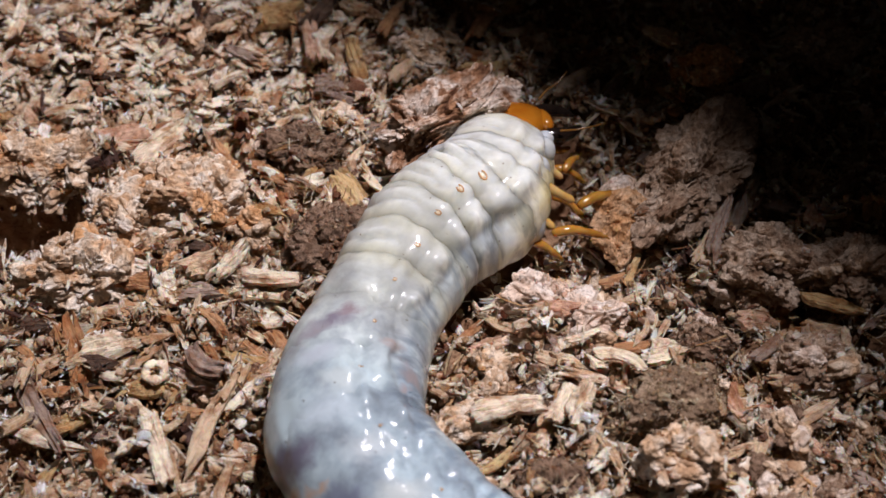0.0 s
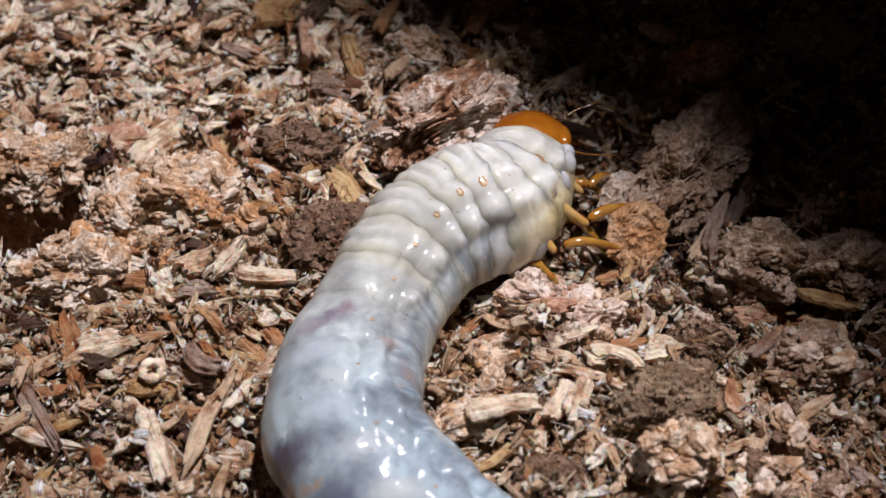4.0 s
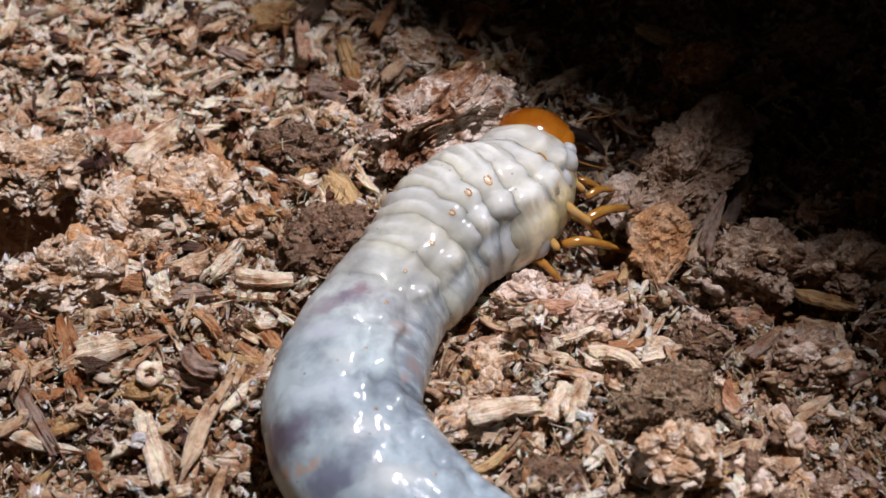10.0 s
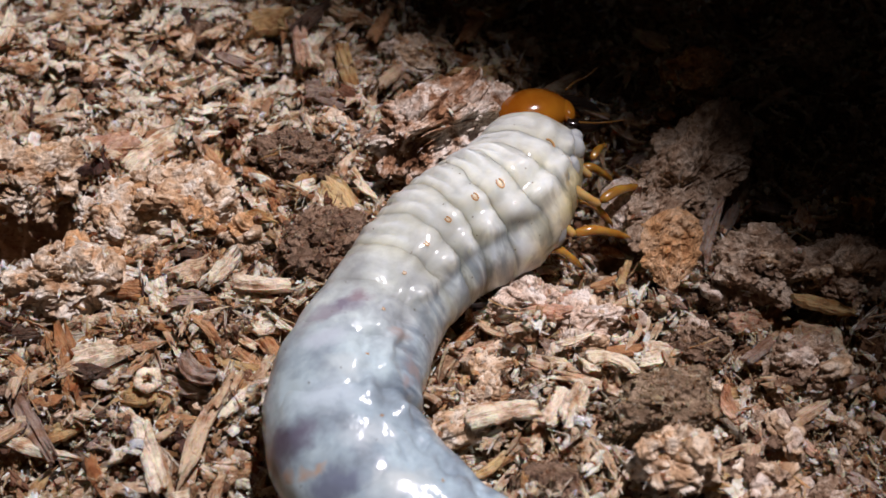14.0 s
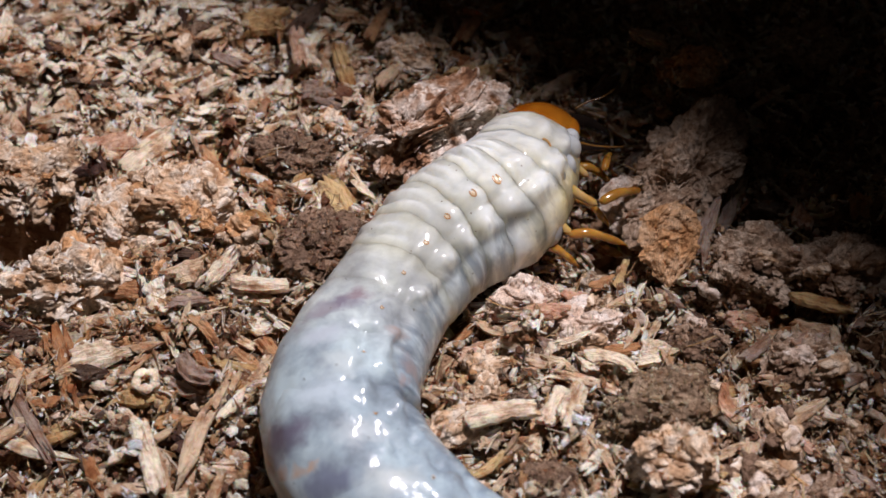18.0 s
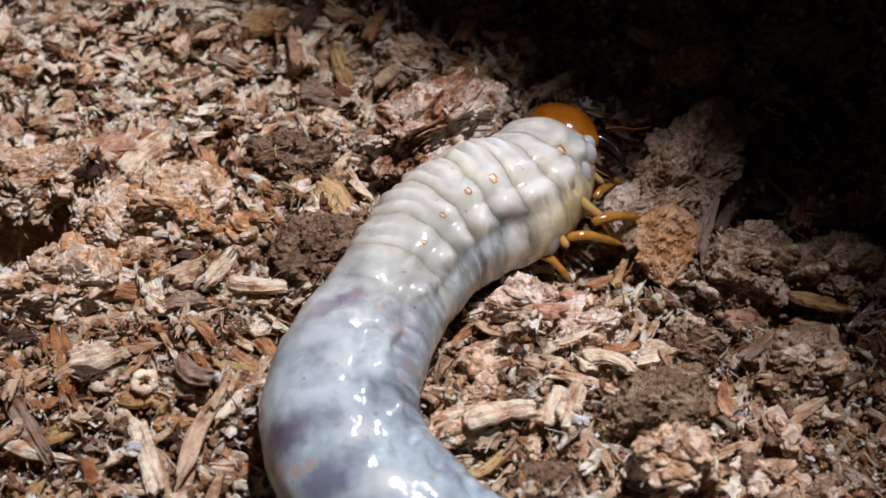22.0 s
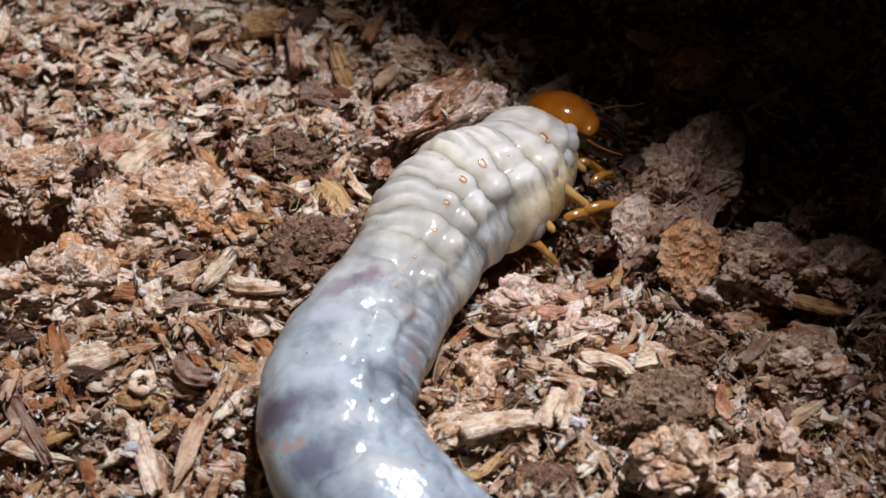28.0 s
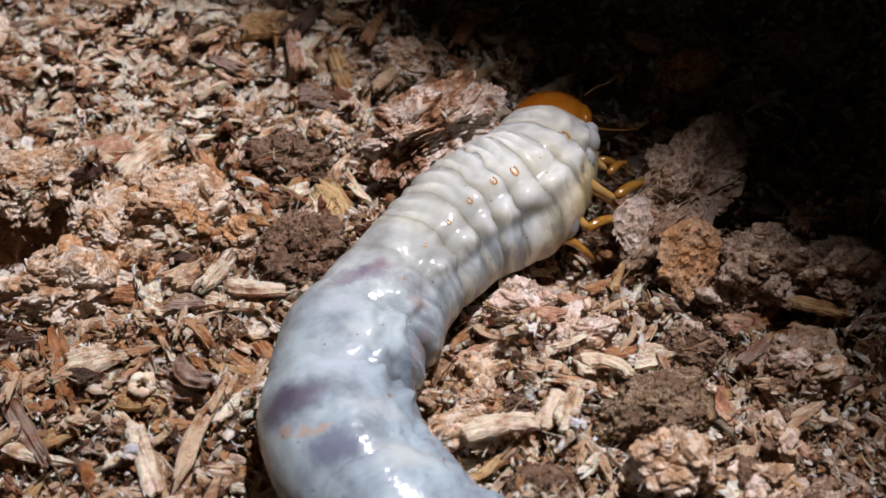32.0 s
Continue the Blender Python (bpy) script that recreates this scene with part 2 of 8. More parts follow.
M_SHELL = {
    "L_ROT": wood("rot_flakes", [(0.0, (0.66, 0.47, 0.32)), (0.22, (0.78, 0.62, 0.46)), (0.42, (0.58, 0.33, 0.16)), (0.56, (0.84, 0.73, 0.61)), (0.76, (0.58, 0.34, 0.19)), (0.90, (0.32, 0.165, 0.09))]),
    "L_LOG": wood("log_flakes", [(0.0, (0.66, 0.50, 0.40)), (0.4, (0.76, 0.63, 0.54)), (0.75, (0.46, 0.28, 0.19))]),
    "L_PINK": wood("pink_flakes", [(0.0, (0.74, 0.55, 0.45)), (0.4, (0.82, 0.70, 0.62)), (0.8, (0.62, 0.42, 0.31))]),
    "L_GREYROT": wood("grey_flakes", [(0.0, (0.58, 0.44, 0.35)), (0.3, (0.70, 0.56, 0.46)), (0.55, (0.42, 0.285, 0.21)), (0.7, (0.76, 0.64, 0.55)), (0.9, (0.25, 0.15, 0.095))]),
    "L_WHITE": wood("white_flakes", [(0.0, (0.82, 0.69, 0.56)), (0.25, (0.88, 0.79, 0.69)), (0.45, (0.68, 0.44, 0.24)), (0.62, (0.86, 0.74, 0.60)), (0.78, (0.56, 0.30, 0.13)), (0.90, (0.34, 0.17, 0.08))]),
    "L_RUST": wood("rust_flakes", [(0.0, (0.72, 0.38, 0.16)), (0.3, (0.82, 0.50, 0.24)), (0.55, (0.482, 0.218, 0.085)), (0.75, (0.837, 0.553, 0.312)), (0.9, (0.329, 0.150, 0.060))]),
    "L_SOIL": wood("soil_crumbs", [(0.0, (0.20, 0.125, 0.083)), (0.3, (0.28, 0.18, 0.12)), (0.6, (0.12, 0.073, 0.049)), (0.85, (0.38, 0.265, 0.185))]),
    "L_FRASS": wood("frass_crumbs", [(0.0, (0.30, 0.215, 0.135)), (0.35, (0.42, 0.31, 0.20)), (0.65, (0.20, 0.135, 0.085)), (0.85, (0.54, 0.42, 0.285))]),
}


def skin_material():
    """Wet larva skin: cream in front, bluish grey behind where the gut shows through, with white fat lobes."""
    m, nt, b = mat("larva_skin")
    rest = attribute(nt, "rest").outputs["Vector"]
    along = attribute(nt, "along").outputs["Fac"]
    side = attribute(nt, "side").outputs["Fac"]
    tone = ramp(nt, along, [(0.08, (0.59, 0.595, 0.54)), (0.30, (0.565, 0.575, 0.52)), (0.42, (0.47, 0.485, 0.445)), (0.50, (0.37, 0.40, 0.395)), (0.60, (0.285, 0.345, 0.375)), (0.90, (0.275, 0.345, 0.39))])
    cloud = node(nt, "ShaderNodeTexNoise", Scale=150.0, Detail=6.0, Roughness=0.62, Distortion=0.2)
    fine = node(nt, "ShaderNodeTexNoise", Scale=330.0, Detail=5.0, Roughness=0.6, Distortion=0.5)
    for n in (cloud, fine):
        nt.links.new(rest, n.inputs["Vector"])
    gut = ramp(nt, cloud.outputs[0], [(0.34, (0.66, 0.66, 0.69)), (0.44, (0.92, 0.93, 0.95)), (0.53, (1.15, 1.17, 1.17)), (0.63, (1.50, 1.52, 1.46))])
    where = ramp(nt, along, [(0.40, (0.38, 0.38, 0.38)), (0.52, (1, 1, 1))])
    c = mixed(nt, where.outputs[0], tone.outputs[0], mixed(nt, 1.0, tone.outputs[0], gut.outputs[0], "MULTIPLY"))
    fold = nt.nodes.new("ShaderNodeCombineXYZ")
    for k, (source, by) in enumerate(((along, 42.0), (side, 4.0))):
        times = nt.nodes.new("ShaderNodeMath")
        times.operation = "MULTIPLY"
        nt.links.new(source, times.inputs[0])
        times.inputs[1].default_value = by
        nt.links.new(times.outputs[0], fold.inputs[k])
    rib = node(nt, "ShaderNodeTexNoise", Scale=1.0, Detail=3.0, Distortion=0.7)
    nt.links.new(fold.outputs[0], rib.inputs["Vector"])
    ribs = ramp(nt, rib.outputs[0], [(0.40, (0.66, 0.70, 0.76)), (0.50, (1.0, 1.0, 1.0)), (0.60, (1.45, 1.46, 1.46))])
    under = ramp(nt, side, [(0.58, (0, 0, 0)), (0.66, (0.8, 0.8, 0.8))])
    c = mixed(nt, under.outputs[0], c, mixed(nt, 1.0, c, ribs.outputs[0], "MULTIPLY"))
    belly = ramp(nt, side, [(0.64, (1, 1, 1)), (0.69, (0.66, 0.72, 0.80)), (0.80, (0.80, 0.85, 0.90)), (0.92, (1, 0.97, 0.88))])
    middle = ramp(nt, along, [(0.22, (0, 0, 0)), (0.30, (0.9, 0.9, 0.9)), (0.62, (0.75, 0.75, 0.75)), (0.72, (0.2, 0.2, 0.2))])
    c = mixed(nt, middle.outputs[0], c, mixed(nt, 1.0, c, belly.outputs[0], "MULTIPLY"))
    low = ramp(nt, side, [(0.64, (0, 0, 0)), (0.76, (1, 1, 1))])
    fore = ramp(nt, along, [(0.19, (0.85, 0.85, 0.85)), (0.27, (0, 0, 0))])
    chest = mixed(nt, 1.0, low.outputs[0], fore.outputs[0], "MULTIPLY")
    c = mixed(nt, chest, c, mixed(nt, 1.0, c, (1.0, 0.77, 0.38), "MULTIPLY"))
    for spot, reach, colour in GUT_MARKS:
        far = nt.nodes.new("ShaderNodeVectorMath")
        far.operation = "DISTANCE"
        warp = nt.nodes.new("ShaderNodeVectorMath")
        warp.operation = "MULTIPLY_ADD"
        nt.links.new(fine.outputs["Color"], warp.inputs[0])
        warp.inputs[1].default_value = (0.0050, 0.0050, 0.0050)
        nt.links.new(rest, warp.inputs[2])
        squash = node(nt, "ShaderNodeMapping", Scale=(0.75, 1.35, 1.0))
        nt.links.new(warp.outputs[0], squash.inputs[0])
        nt.links.new(squash.outputs[0], far.inputs[0])
        far.inputs[1].default_value = ((spot[0] + 0.0025) * 0.75, (spot[1] + 0.0025) * 1.35, spot[2] + 0.0025)
        wide = nt.nodes.new("ShaderNodeMath")
        wide.operation = "MULTIPLY"
        nt.links.new(far.outputs["Value"], wide.inputs[0])
        wide.inputs[1].default_value = 100.0
        close = ramp(nt, wide.outputs[0], [(reach * 28, (0.88, 0.88, 0.88)), (reach * 102, (0, 0, 0))])
        c = mixed(nt, close.outputs[0], c, colour)
    membrane = ramp(nt, attribute(nt, "fold").outputs["Fac"], [(0.14, (1, 1, 1)), (0.46, (0.97, 0.93, 0.80))])
    ahead = ramp(nt, along, [(0.42, (1, 1, 1)), (0.52, (0, 0, 0))])
    c = mixed(nt, ahead.outputs[0], c, mixed(nt, 1.0, c, membrane.outputs[0], "MULTIPLY"))
    vein = ramp(nt, fine.outputs[0], [(0.30, (0.80, 0.78, 0.76)), (0.48, (1, 1, 1))])
    c = mixed(nt, 0.25, c, vein.outputs[0], "MULTIPLY")
    speck = node(nt, "ShaderNodeTexVoronoi", Scale=420.0, Randomness=1.0)
    nt.links.new(rest, speck.inputs["Vector"])
    dots = ramp(nt, speck.outputs["Distance"], [(0.045, (0.30, 0.22, 0.16)), (0.085, (1, 1, 1))])
    c = mixed(nt, 0.75, c, dots.outputs[0], "MULTIPLY")
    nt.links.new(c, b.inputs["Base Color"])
    b.inputs["Roughness"].default_value = 0.5
    b.inputs["Specular IOR Level"].default_value = 0.15
    b.inputs["Coat Weight"].default_value = 0.7
    b.inputs["Coat Roughness"].default_value = 0.19
    nt.links.new(ramp(nt, along, [(0.36, (1, 1, 1)), (0.54, (0.12, 0.12, 0.12))]).outputs[0], b.inputs["Subsurface Weight"])
    b.inputs["Subsurface Radius"].default_value = (1.0, 0.9, 0.74)
    b.inputs["Subsurface Scale"].default_value = 0.008
    wrinkle = node(nt, "ShaderNodeTexNoise", Scale=210.0, Detail=2.5, Roughness=0.45)
    nt.links.new(rest, wrinkle.inputs["Vector"])
    pucker = node(nt, "ShaderNodeTexNoise", Scale=520.0, Detail=2.0, Roughness=0.5)
    nt.links.new(rest, pucker.inputs["Vector"])
    both = nt.nodes.new("ShaderNodeMath")
    both.operation = "MULTIPLY_ADD"
    nt.links.new(pucker.outputs[0], both.inputs[0])
    both.inputs[1].default_value = 0.7
    nt.links.new(wrinkle.outputs[0], both.inputs[2])
    bump = node(nt, "ShaderNodeBump", Strength=0.26, Distance=0.0012)
    nt.links.new(both.outputs[0], bump.inputs["Height"])
    nt.links.new(bump.outputs[0], b.inputs["Coat Normal"])
    soft = node(nt, "ShaderNodeBump", Strength=0.25, Distance=0.0009)
    nt.links.new(wrinkle.outputs[0], soft.inputs["Height"])
    nt.links.new(soft.outputs[0], b.inputs["Normal"])
    return m


def glossy(name, c1, c2, scale, rough, glow=0.0, clear=0.0):
    """Hard, waxy cuticle."""
    m, nt, b = mat(name)
    at = nt.nodes.new("ShaderNodeTexCoord").outputs["Object"]
    n = node(nt, "ShaderNodeTexNoise", Scale=scale, Detail=4.0)
    nt.links.new(at, n.inputs["Vector"])
    nt.links.new(ramp(nt, n.outputs[0], [(0.35, c1), (0.65, c2)]).outputs[0], b.inputs["Base Color"])
    b.inputs["Roughness"].default_value = rough
    b.inputs["Specular IOR Level"].default_value = 0.5
    b.inputs["Transmission Weight"].default_value = clear
    b.inputs["Coat Weight"].default_value = 0.8
    b.inputs["Coat Roughness"].default_value = 0.10
    if glow:
        b.inputs["Subsurface Weight"].default_value = glow
        b.inputs["Subsurface Radius"].default_value = (1.0, 0.4, 0.1)
        b.inputs["Subsurface Scale"].default_value = 0.001
    bump = node(nt, "ShaderNodeBump", Strength=0.15, Distance=0.0003)
    nt.links.new(n.outputs[0], bump.inputs["Height"])
    nt.links.new(bump.outputs[0], b.inputs["Normal"])
    return m


M_SKIN = skin_material()
M_HEAD = glossy("head_cuticle", (0.30, 0.08, 0.005), (0.50, 0.185, 0.015), 160, 0.13, 0.25)
M_LEG = glossy("leg_cuticle", (0.42, 0.19, 0.025), (0.60, 0.33, 0.07), 420, 0.16, 0.6, 0.3)
M_JOINT = glossy("leg_joint_skin", (0.48, 0.27, 0.07), (0.56, 0.38, 0.15), 300, 0.2, 0.4)
M_FEELER = glossy("feeler_cuticle", (0.16, 0.07, 0.015), (0.24, 0.11, 0.02), 500, 0.2)
M_JAW = glossy("jaw_cuticle", (0.010, 0.007, 0.006), (0.02, 0.012, 0.009), 500, 0.14)
M_PORE = glossy("spiracle_rim", (0.42, 0.20, 0.06), (0.55, 0.30, 0.11), 900, 0.35)
M_PORE_IN = glossy("spiracle_plate", (0.74, 0.60, 0.40), (0.80, 0.70, 0.52), 900, 0.35)


# ---- small helpers ----
def part(name, bm, material, parent=None, label=""):
    """Links a bmesh as one smooth mesh object, under parent if there is one."""
    me = bpy.data.meshes.new(name)
    for f in bm.faces:
        f.smooth = True
    bm.to_mesh(me)
    bm.free()
    me.materials.append(material)
    ob = new(name, me)
    ob.parent = parent
    if label:
        tagged(ob, label)
    return ob


def sheet(name, verts, faces, material, smooth=False, coords=None):
    me = bpy.data.meshes.new(name)
    me.from_pydata([], [], [])
    verts, faces = np.asarray(verts, np.float32), np.asarray(faces, np.int32)
    k = faces.shape[1]
    me.vertices.add(len(verts))
    me.vertices.foreach_set("co", verts.ravel())
    me.loops.add(faces.size)
    me.loops.foreach_set("vertex_index", faces.ravel())
    me.polygons.add(len(faces))
    me.polygons.foreach_set("loop_start", np.arange(0, faces.size, k, dtype=np.int32))
    me.polygons.foreach_set("use_smooth", np.full(len(faces), smooth))
    me.update(calc_edges=True)
    if coords is not None:
        me.attributes.new("along", "FLOAT_VECTOR", "POINT").data.foreach_set("vector", np.asarray(coords, np.float32).ravel())
    me.materials.append(material)
    return new(name, me)


# ---- the larva's axis at rest: x, y, z, radius ----
AXIS = [(0.01735, 0.02571, 0.00595, 0.00577), (0.01651, 0.02156, 0.00620, 0.00700), (0.01515, 0.01668, 0.00690, 0.00862), (0.01261, 0.00927, 0.00790, 0.00987), (0.00830, 0.00226, 0.00877, 0.01097), (0.00303, -0.00202, 0.00876, 0.01095), (-0.00190, -0.00671, 0.00822, 0.01027), (-0.00566, -0.01248, 0.00765, 0.00957), (-0.00906, -0.01868, 0.00747, 0.00933), (-0.01190, -0.02535, 0.00798, 0.00998), (-0.01343, -0.03190, 0.00835, 0.01043), (-0.01314, -0.03775, 0.00859, 0.01073), (-0.01080, -0.04352, 0.00837, 0.01046), (-0.00648, -0.04908, 0.00816, 0.01020), (-0.00087, -0.05380, 0.00766, 0.00958), (0.00577, -0.05691, 0.00693, 0.00866), (0.01218, -0.05803, 0.00626, 0.00730), (0.01733, -0.05752, 0.00589, 0.00543)]


def smooth_line(points, n=20):
    p = np.array(points)
    p = np.vstack([2 * p[0] - p[1], p, 2 * p[-1] - p[-2]])
    out = []
    for i in range(1, len(p) - 2):
        for k in range(n):
            t = k / n
            a, b, c, d = p[i - 1:i + 3]
            out.append(0.5 * (2 * b + (c - a) * t + (2 * a - 5 * b + 4 * c - d) * t ** 2 + (3 * b - a - 3 * c + d) * t ** 3))
    return np.array(out + [p[-2]])


LINE = smooth_line(AXIS)
RUN = np.concatenate([[0], np.cumsum(np.linalg.norm(np.diff(LINE[:, :3], axis=0), axis=1))])


def axis_at(s):
    return np.array([np.interp(s, RUN, LINE[:, k]) for k in range(4)])


# ---- the ground: one sheet of matted, lumpy substrate ----
def hills(x, y):
    """Height of the substrate at a place."""
    v = Vector((x, y, 0))
    h = 0.0040 * noise.noise(v * 28 + Vector((3.1, 0.7, 0))) + 0.0060 * noise.noise(v * 85) + 0.0056 * noise.noise(v * 210)
    h += 0.006 * max(0, min(1, (x - 0.035) / 0.05)) * max(0, min(1, (y + 0.02) / 0.06))
    h -= 0.032 * math.exp(-((x + 0.0695) / 0.0125) ** 4 - ((y - 0.0050) / 0.0048) ** 4)
    h -= 0.011 * math.exp(-((x - 0.0273) / 0.0042) ** 4 - ((y - 0.0004) / 0.0040) ** 4)
    h -= 0.004 * math.exp(-((x - 0.027) / 0.010) ** 2 - ((y - 0.012) / 0.018) ** 2)
    return h - 0.0015


def spread(limit, fine, step, far):
    """Even steps in the middle, wide ones out to the edge."""
    inner = np.arange(-limit, limit + step / 2, step)
    outer = limit + (far - limit) * np.linspace(0, 1, fine + 1)[1:] ** 2.5
    return np.concatenate([-outer[::-1], inner, outer])


gx, gy = spread(0.125, 14, 0.001, 1.5), spread(0.125, 14, 0.001, 1.5) + 0.03
gv = []
for y in gy:
    for x in gx:
        fine = 0.0008 * noise.noise(Vector((x * 480, y * 480, 1.7))) + 0.0005 * noise.noise(Vector((x * 1100, y * 1100, 4.2))) if abs(x) < 0.13 else 0
        gv.append((x, y, hills(x, y) + fine))
nx = len(gx)
idx = np.arange(len(gv)).reshape(len(gy), nx)
gf = np.stack([idx[:-1, :-1], idx[:-1, 1:], idx[1:, 1:], idx[1:, :-1]], -1).reshape(-1, 4)
ground = sheet("ground", gv, gf, M_GROUND, True)
tagged(ground, "matted brown rotten-wood substrate with crumbs and pits", "ground", kind="structure")


# ---- loose chips that cover the ground ----
rng = np.random.default_rng(7)


def bar_template(n_side, stations, jag, bend):
    """A splinter one unit long and wide: a bent, ragged bar."""
    v, f = [], []
    ts = np.linspace(-0.5, 0.5, stations)
    for i, t in enumerate(ts):
        end = 1 - 0.22 * (abs(t) * 2) ** 3
        for k in range(n_side):
            a = 2 * math.pi * (k + 0.5 * rng.random()) / n_side
            r = end * (0.7 + 0.5 * rng.random())
            v.append((t + jag * (rng.random() - 0.5), 0.5 * r * math.cos(a) + bend * (t * t - 0.1), 0.5 * r * math.sin(a)))
    for i in range(stations - 1):
        for k in range(n_side):
            a, b = i * n_side + k, i * n_side + (k + 1) % n_side
            f += [(a, b, b + n_side), (a, b + n_side, a + n_side)]
    for base in (0, (stations - 1) * n_side):
        for k in range(1, n_side - 1):
            tri = (base, base + k, base + k + 1)
            f.append(tri[::-1] if base == 0 else tri)
    return np.array(v), np.array(f)


def slab_faces(rows, cols):
    """Triangles of a closed slab: an upper and a lower grid of points and the wall round them."""
    n = rows * cols
    f = []
    for i in range(rows - 1):
        for j in range(cols - 1):
            a, b, c, d = i * cols + j, i * cols + j + 1, (i + 1) * cols + j + 1, (i + 1) * cols + j
            f += [(a, d, c), (a, c, b)] if (i + j) % 2 else [(a, d, b), (b, d, c)]
            f += [(n + a, n + b, n + c), (n + a, n + c, n + d)]
    ring = [j for j in range(cols)] + [i * cols + cols - 1 for i in range(1, rows)]
    ring += [(rows - 1) * cols + j for j in range(cols - 2, -1, -1)] + [i * cols for i in range(rows - 2, 0, -1)]
    for a, b in zip(ring, ring[1:] + ring[:1]):
        f += [(a, b, n + b), (a, n + b, n + a)]
    return f


def shred_template(strips, steps, fray, curl, taper):
    """A torn flake of wood: fibres of uneven length side by side, grooved and curled."""
    y = np.linspace(-0.5, 0.5, strips + 1) + rng.uniform(-0.3, 0.3, strips + 1) / strips
    x = np.linspace(-0.5, 0.5, steps + 1)
    ends = rng.uniform(-fray, fray, (2, strips + 1)) + np.linspace(-1, 1, strips + 1) * rng.uniform(-fray, fray, (2, 1))
    groove = rng.uniform(-0.55, 0.55, strips + 1)
    sway = rng.uniform(-0.10, 0.10, steps + 1)
    up, low = [], []
    for i, t in enumerate(x):
        k = (t + 0.5)
        for j in range(strips + 1):
            px = t + ends[0, j] * (1 - k) ** 2 + ends[1, j] * k ** 2
            py = y[j] * (1 - taper * k) + sway[i]
            z = groove[j] * rng.uniform(0.5, 1.2) + curl * (4 * py * py - 0.4) + 0.6 * curl * (4 * t * t - 0.4)
            up.append((px, py, z + 0.5 - 0.5 * (abs(2 * y[j]) > 0.7)))
            low.append((px * 0.97, py * 0.94, z - 0.5))
    return np.array(up + low), np.array(slab_faces(steps + 1, strips + 1))


def crumb_template():
    bm = bmesh.new()
    bmesh.ops.create_icosphere(bm, subdivisions=1, radius=0.5)
    v = np.array([p.co[:] for p in bm.verts]) * rng.uniform(0.6, 1.25, (len(bm.verts), 1))
    f = np.array([[p.index for p in q.verts] for q in bm.faces])
    bm.free()
    return v, f


def turn_matrices(n, tilt):
    """n random turns about z, leaning by up to tilt radians."""
    rz, rx, ry = rng.uniform(0, 2 * math.pi, n), rng.normal(0, tilt, n), rng.normal(0, tilt, n)
    c, s, o = np.cos, np.sin, np.zeros(n)
    one = np.ones(n)
    z = np.stack([c(rz), -s(rz), o, s(rz), c(rz), o, o, o, one], 1).reshape(-1, 3, 3)
    x = np.stack([one, o, o, o, c(rx), -s(rx), o, s(rx), c(rx)], 1).reshape(-1, 3, 3)
    y = np.stack([c(ry), o, s(ry), o, one, o, -s(ry), o, c(ry)], 1).reshape(-1, 3, 3)
    return z @ x @ y


def scatter(name, templates, count, lengths, aspect, thin, tilt, lift, material, label, category, patch=None):
    """Many loose pieces lying on the substrate, as one heap; patch bounds them to a stretch of the plan."""
    near = rng.random(count) < 0.9
    y = np.where(near, rng.uniform(-0.058, 0.090, count), rng.uniform(-0.12, 0.20, count))
    x = np.where(near, rng.uniform(-1, 1, count) * (0.068 + 0.30 * (y + 0.058)), rng.uniform(-0.20, 0.20, count))
    if patch:
        x, y = rng.normal(patch[0], patch[2], count), rng.normal(patch[1], patch[3], count)
    keep = np.ones(count, bool)
    for s in np.arange(0.004, RUN[-1], 0.003):
        p = axis_at(s)
        keep &= np.hypot(x - p[0], y - p[1]) > 0.62 * p[3]
    keep &= (np.abs(x + 0.0695) > 0.0122) | (np.abs(y - 0.0055) > 0.0044)
    keep &= (np.abs(x - 0.0273) > 0.0036) | (np.abs(y - 0.0004) > 0.0034)
    x, y = x[keep], y[keep]
    n = len(x)
    size = lengths[0] + (lengths[1] - lengths[0]) * rng.random(n) ** 2.2
    scale = np.stack([size, size * rng.uniform(*aspect, n), size * rng.uniform(*thin, n)], 1)
    z = np.array([hills(a, b) for a, b in zip(x, y)]) + lift[0] + (lift[1] - lift[0]) * rng.random(n) ** 1.5
    turns = turn_matrices(n, tilt)
    pick = rng.integers(0, len(templates), n)
    vs, fs, cs, base = [], [], [], 0
    for k, (tv, tf) in enumerate(templates):
        sel = np.where(pick == k)[0]
        local = tv[None] * scale[sel][:, None]
        v = np.einsum("nij,nvj->nvi", turns[sel], local) + np.stack([x, y, z], 1)[sel][:, None]
        vs.append(v.reshape(-1, 3))
        cs.append((local + rng.uniform(-1, 1, (len(sel), 1, 3))).reshape(-1, 3))
        fs.append((tf[None] + (base + np.arange(len(sel)) * len(tv))[:, None, None]).reshape(-1, 3))
        base += len(sel) * len(tv)
    ob = sheet(name, np.vstack(vs), np.vstack(fs), material, False, np.vstack(cs))
    return tagged(ob, label, category, kind="stuff")


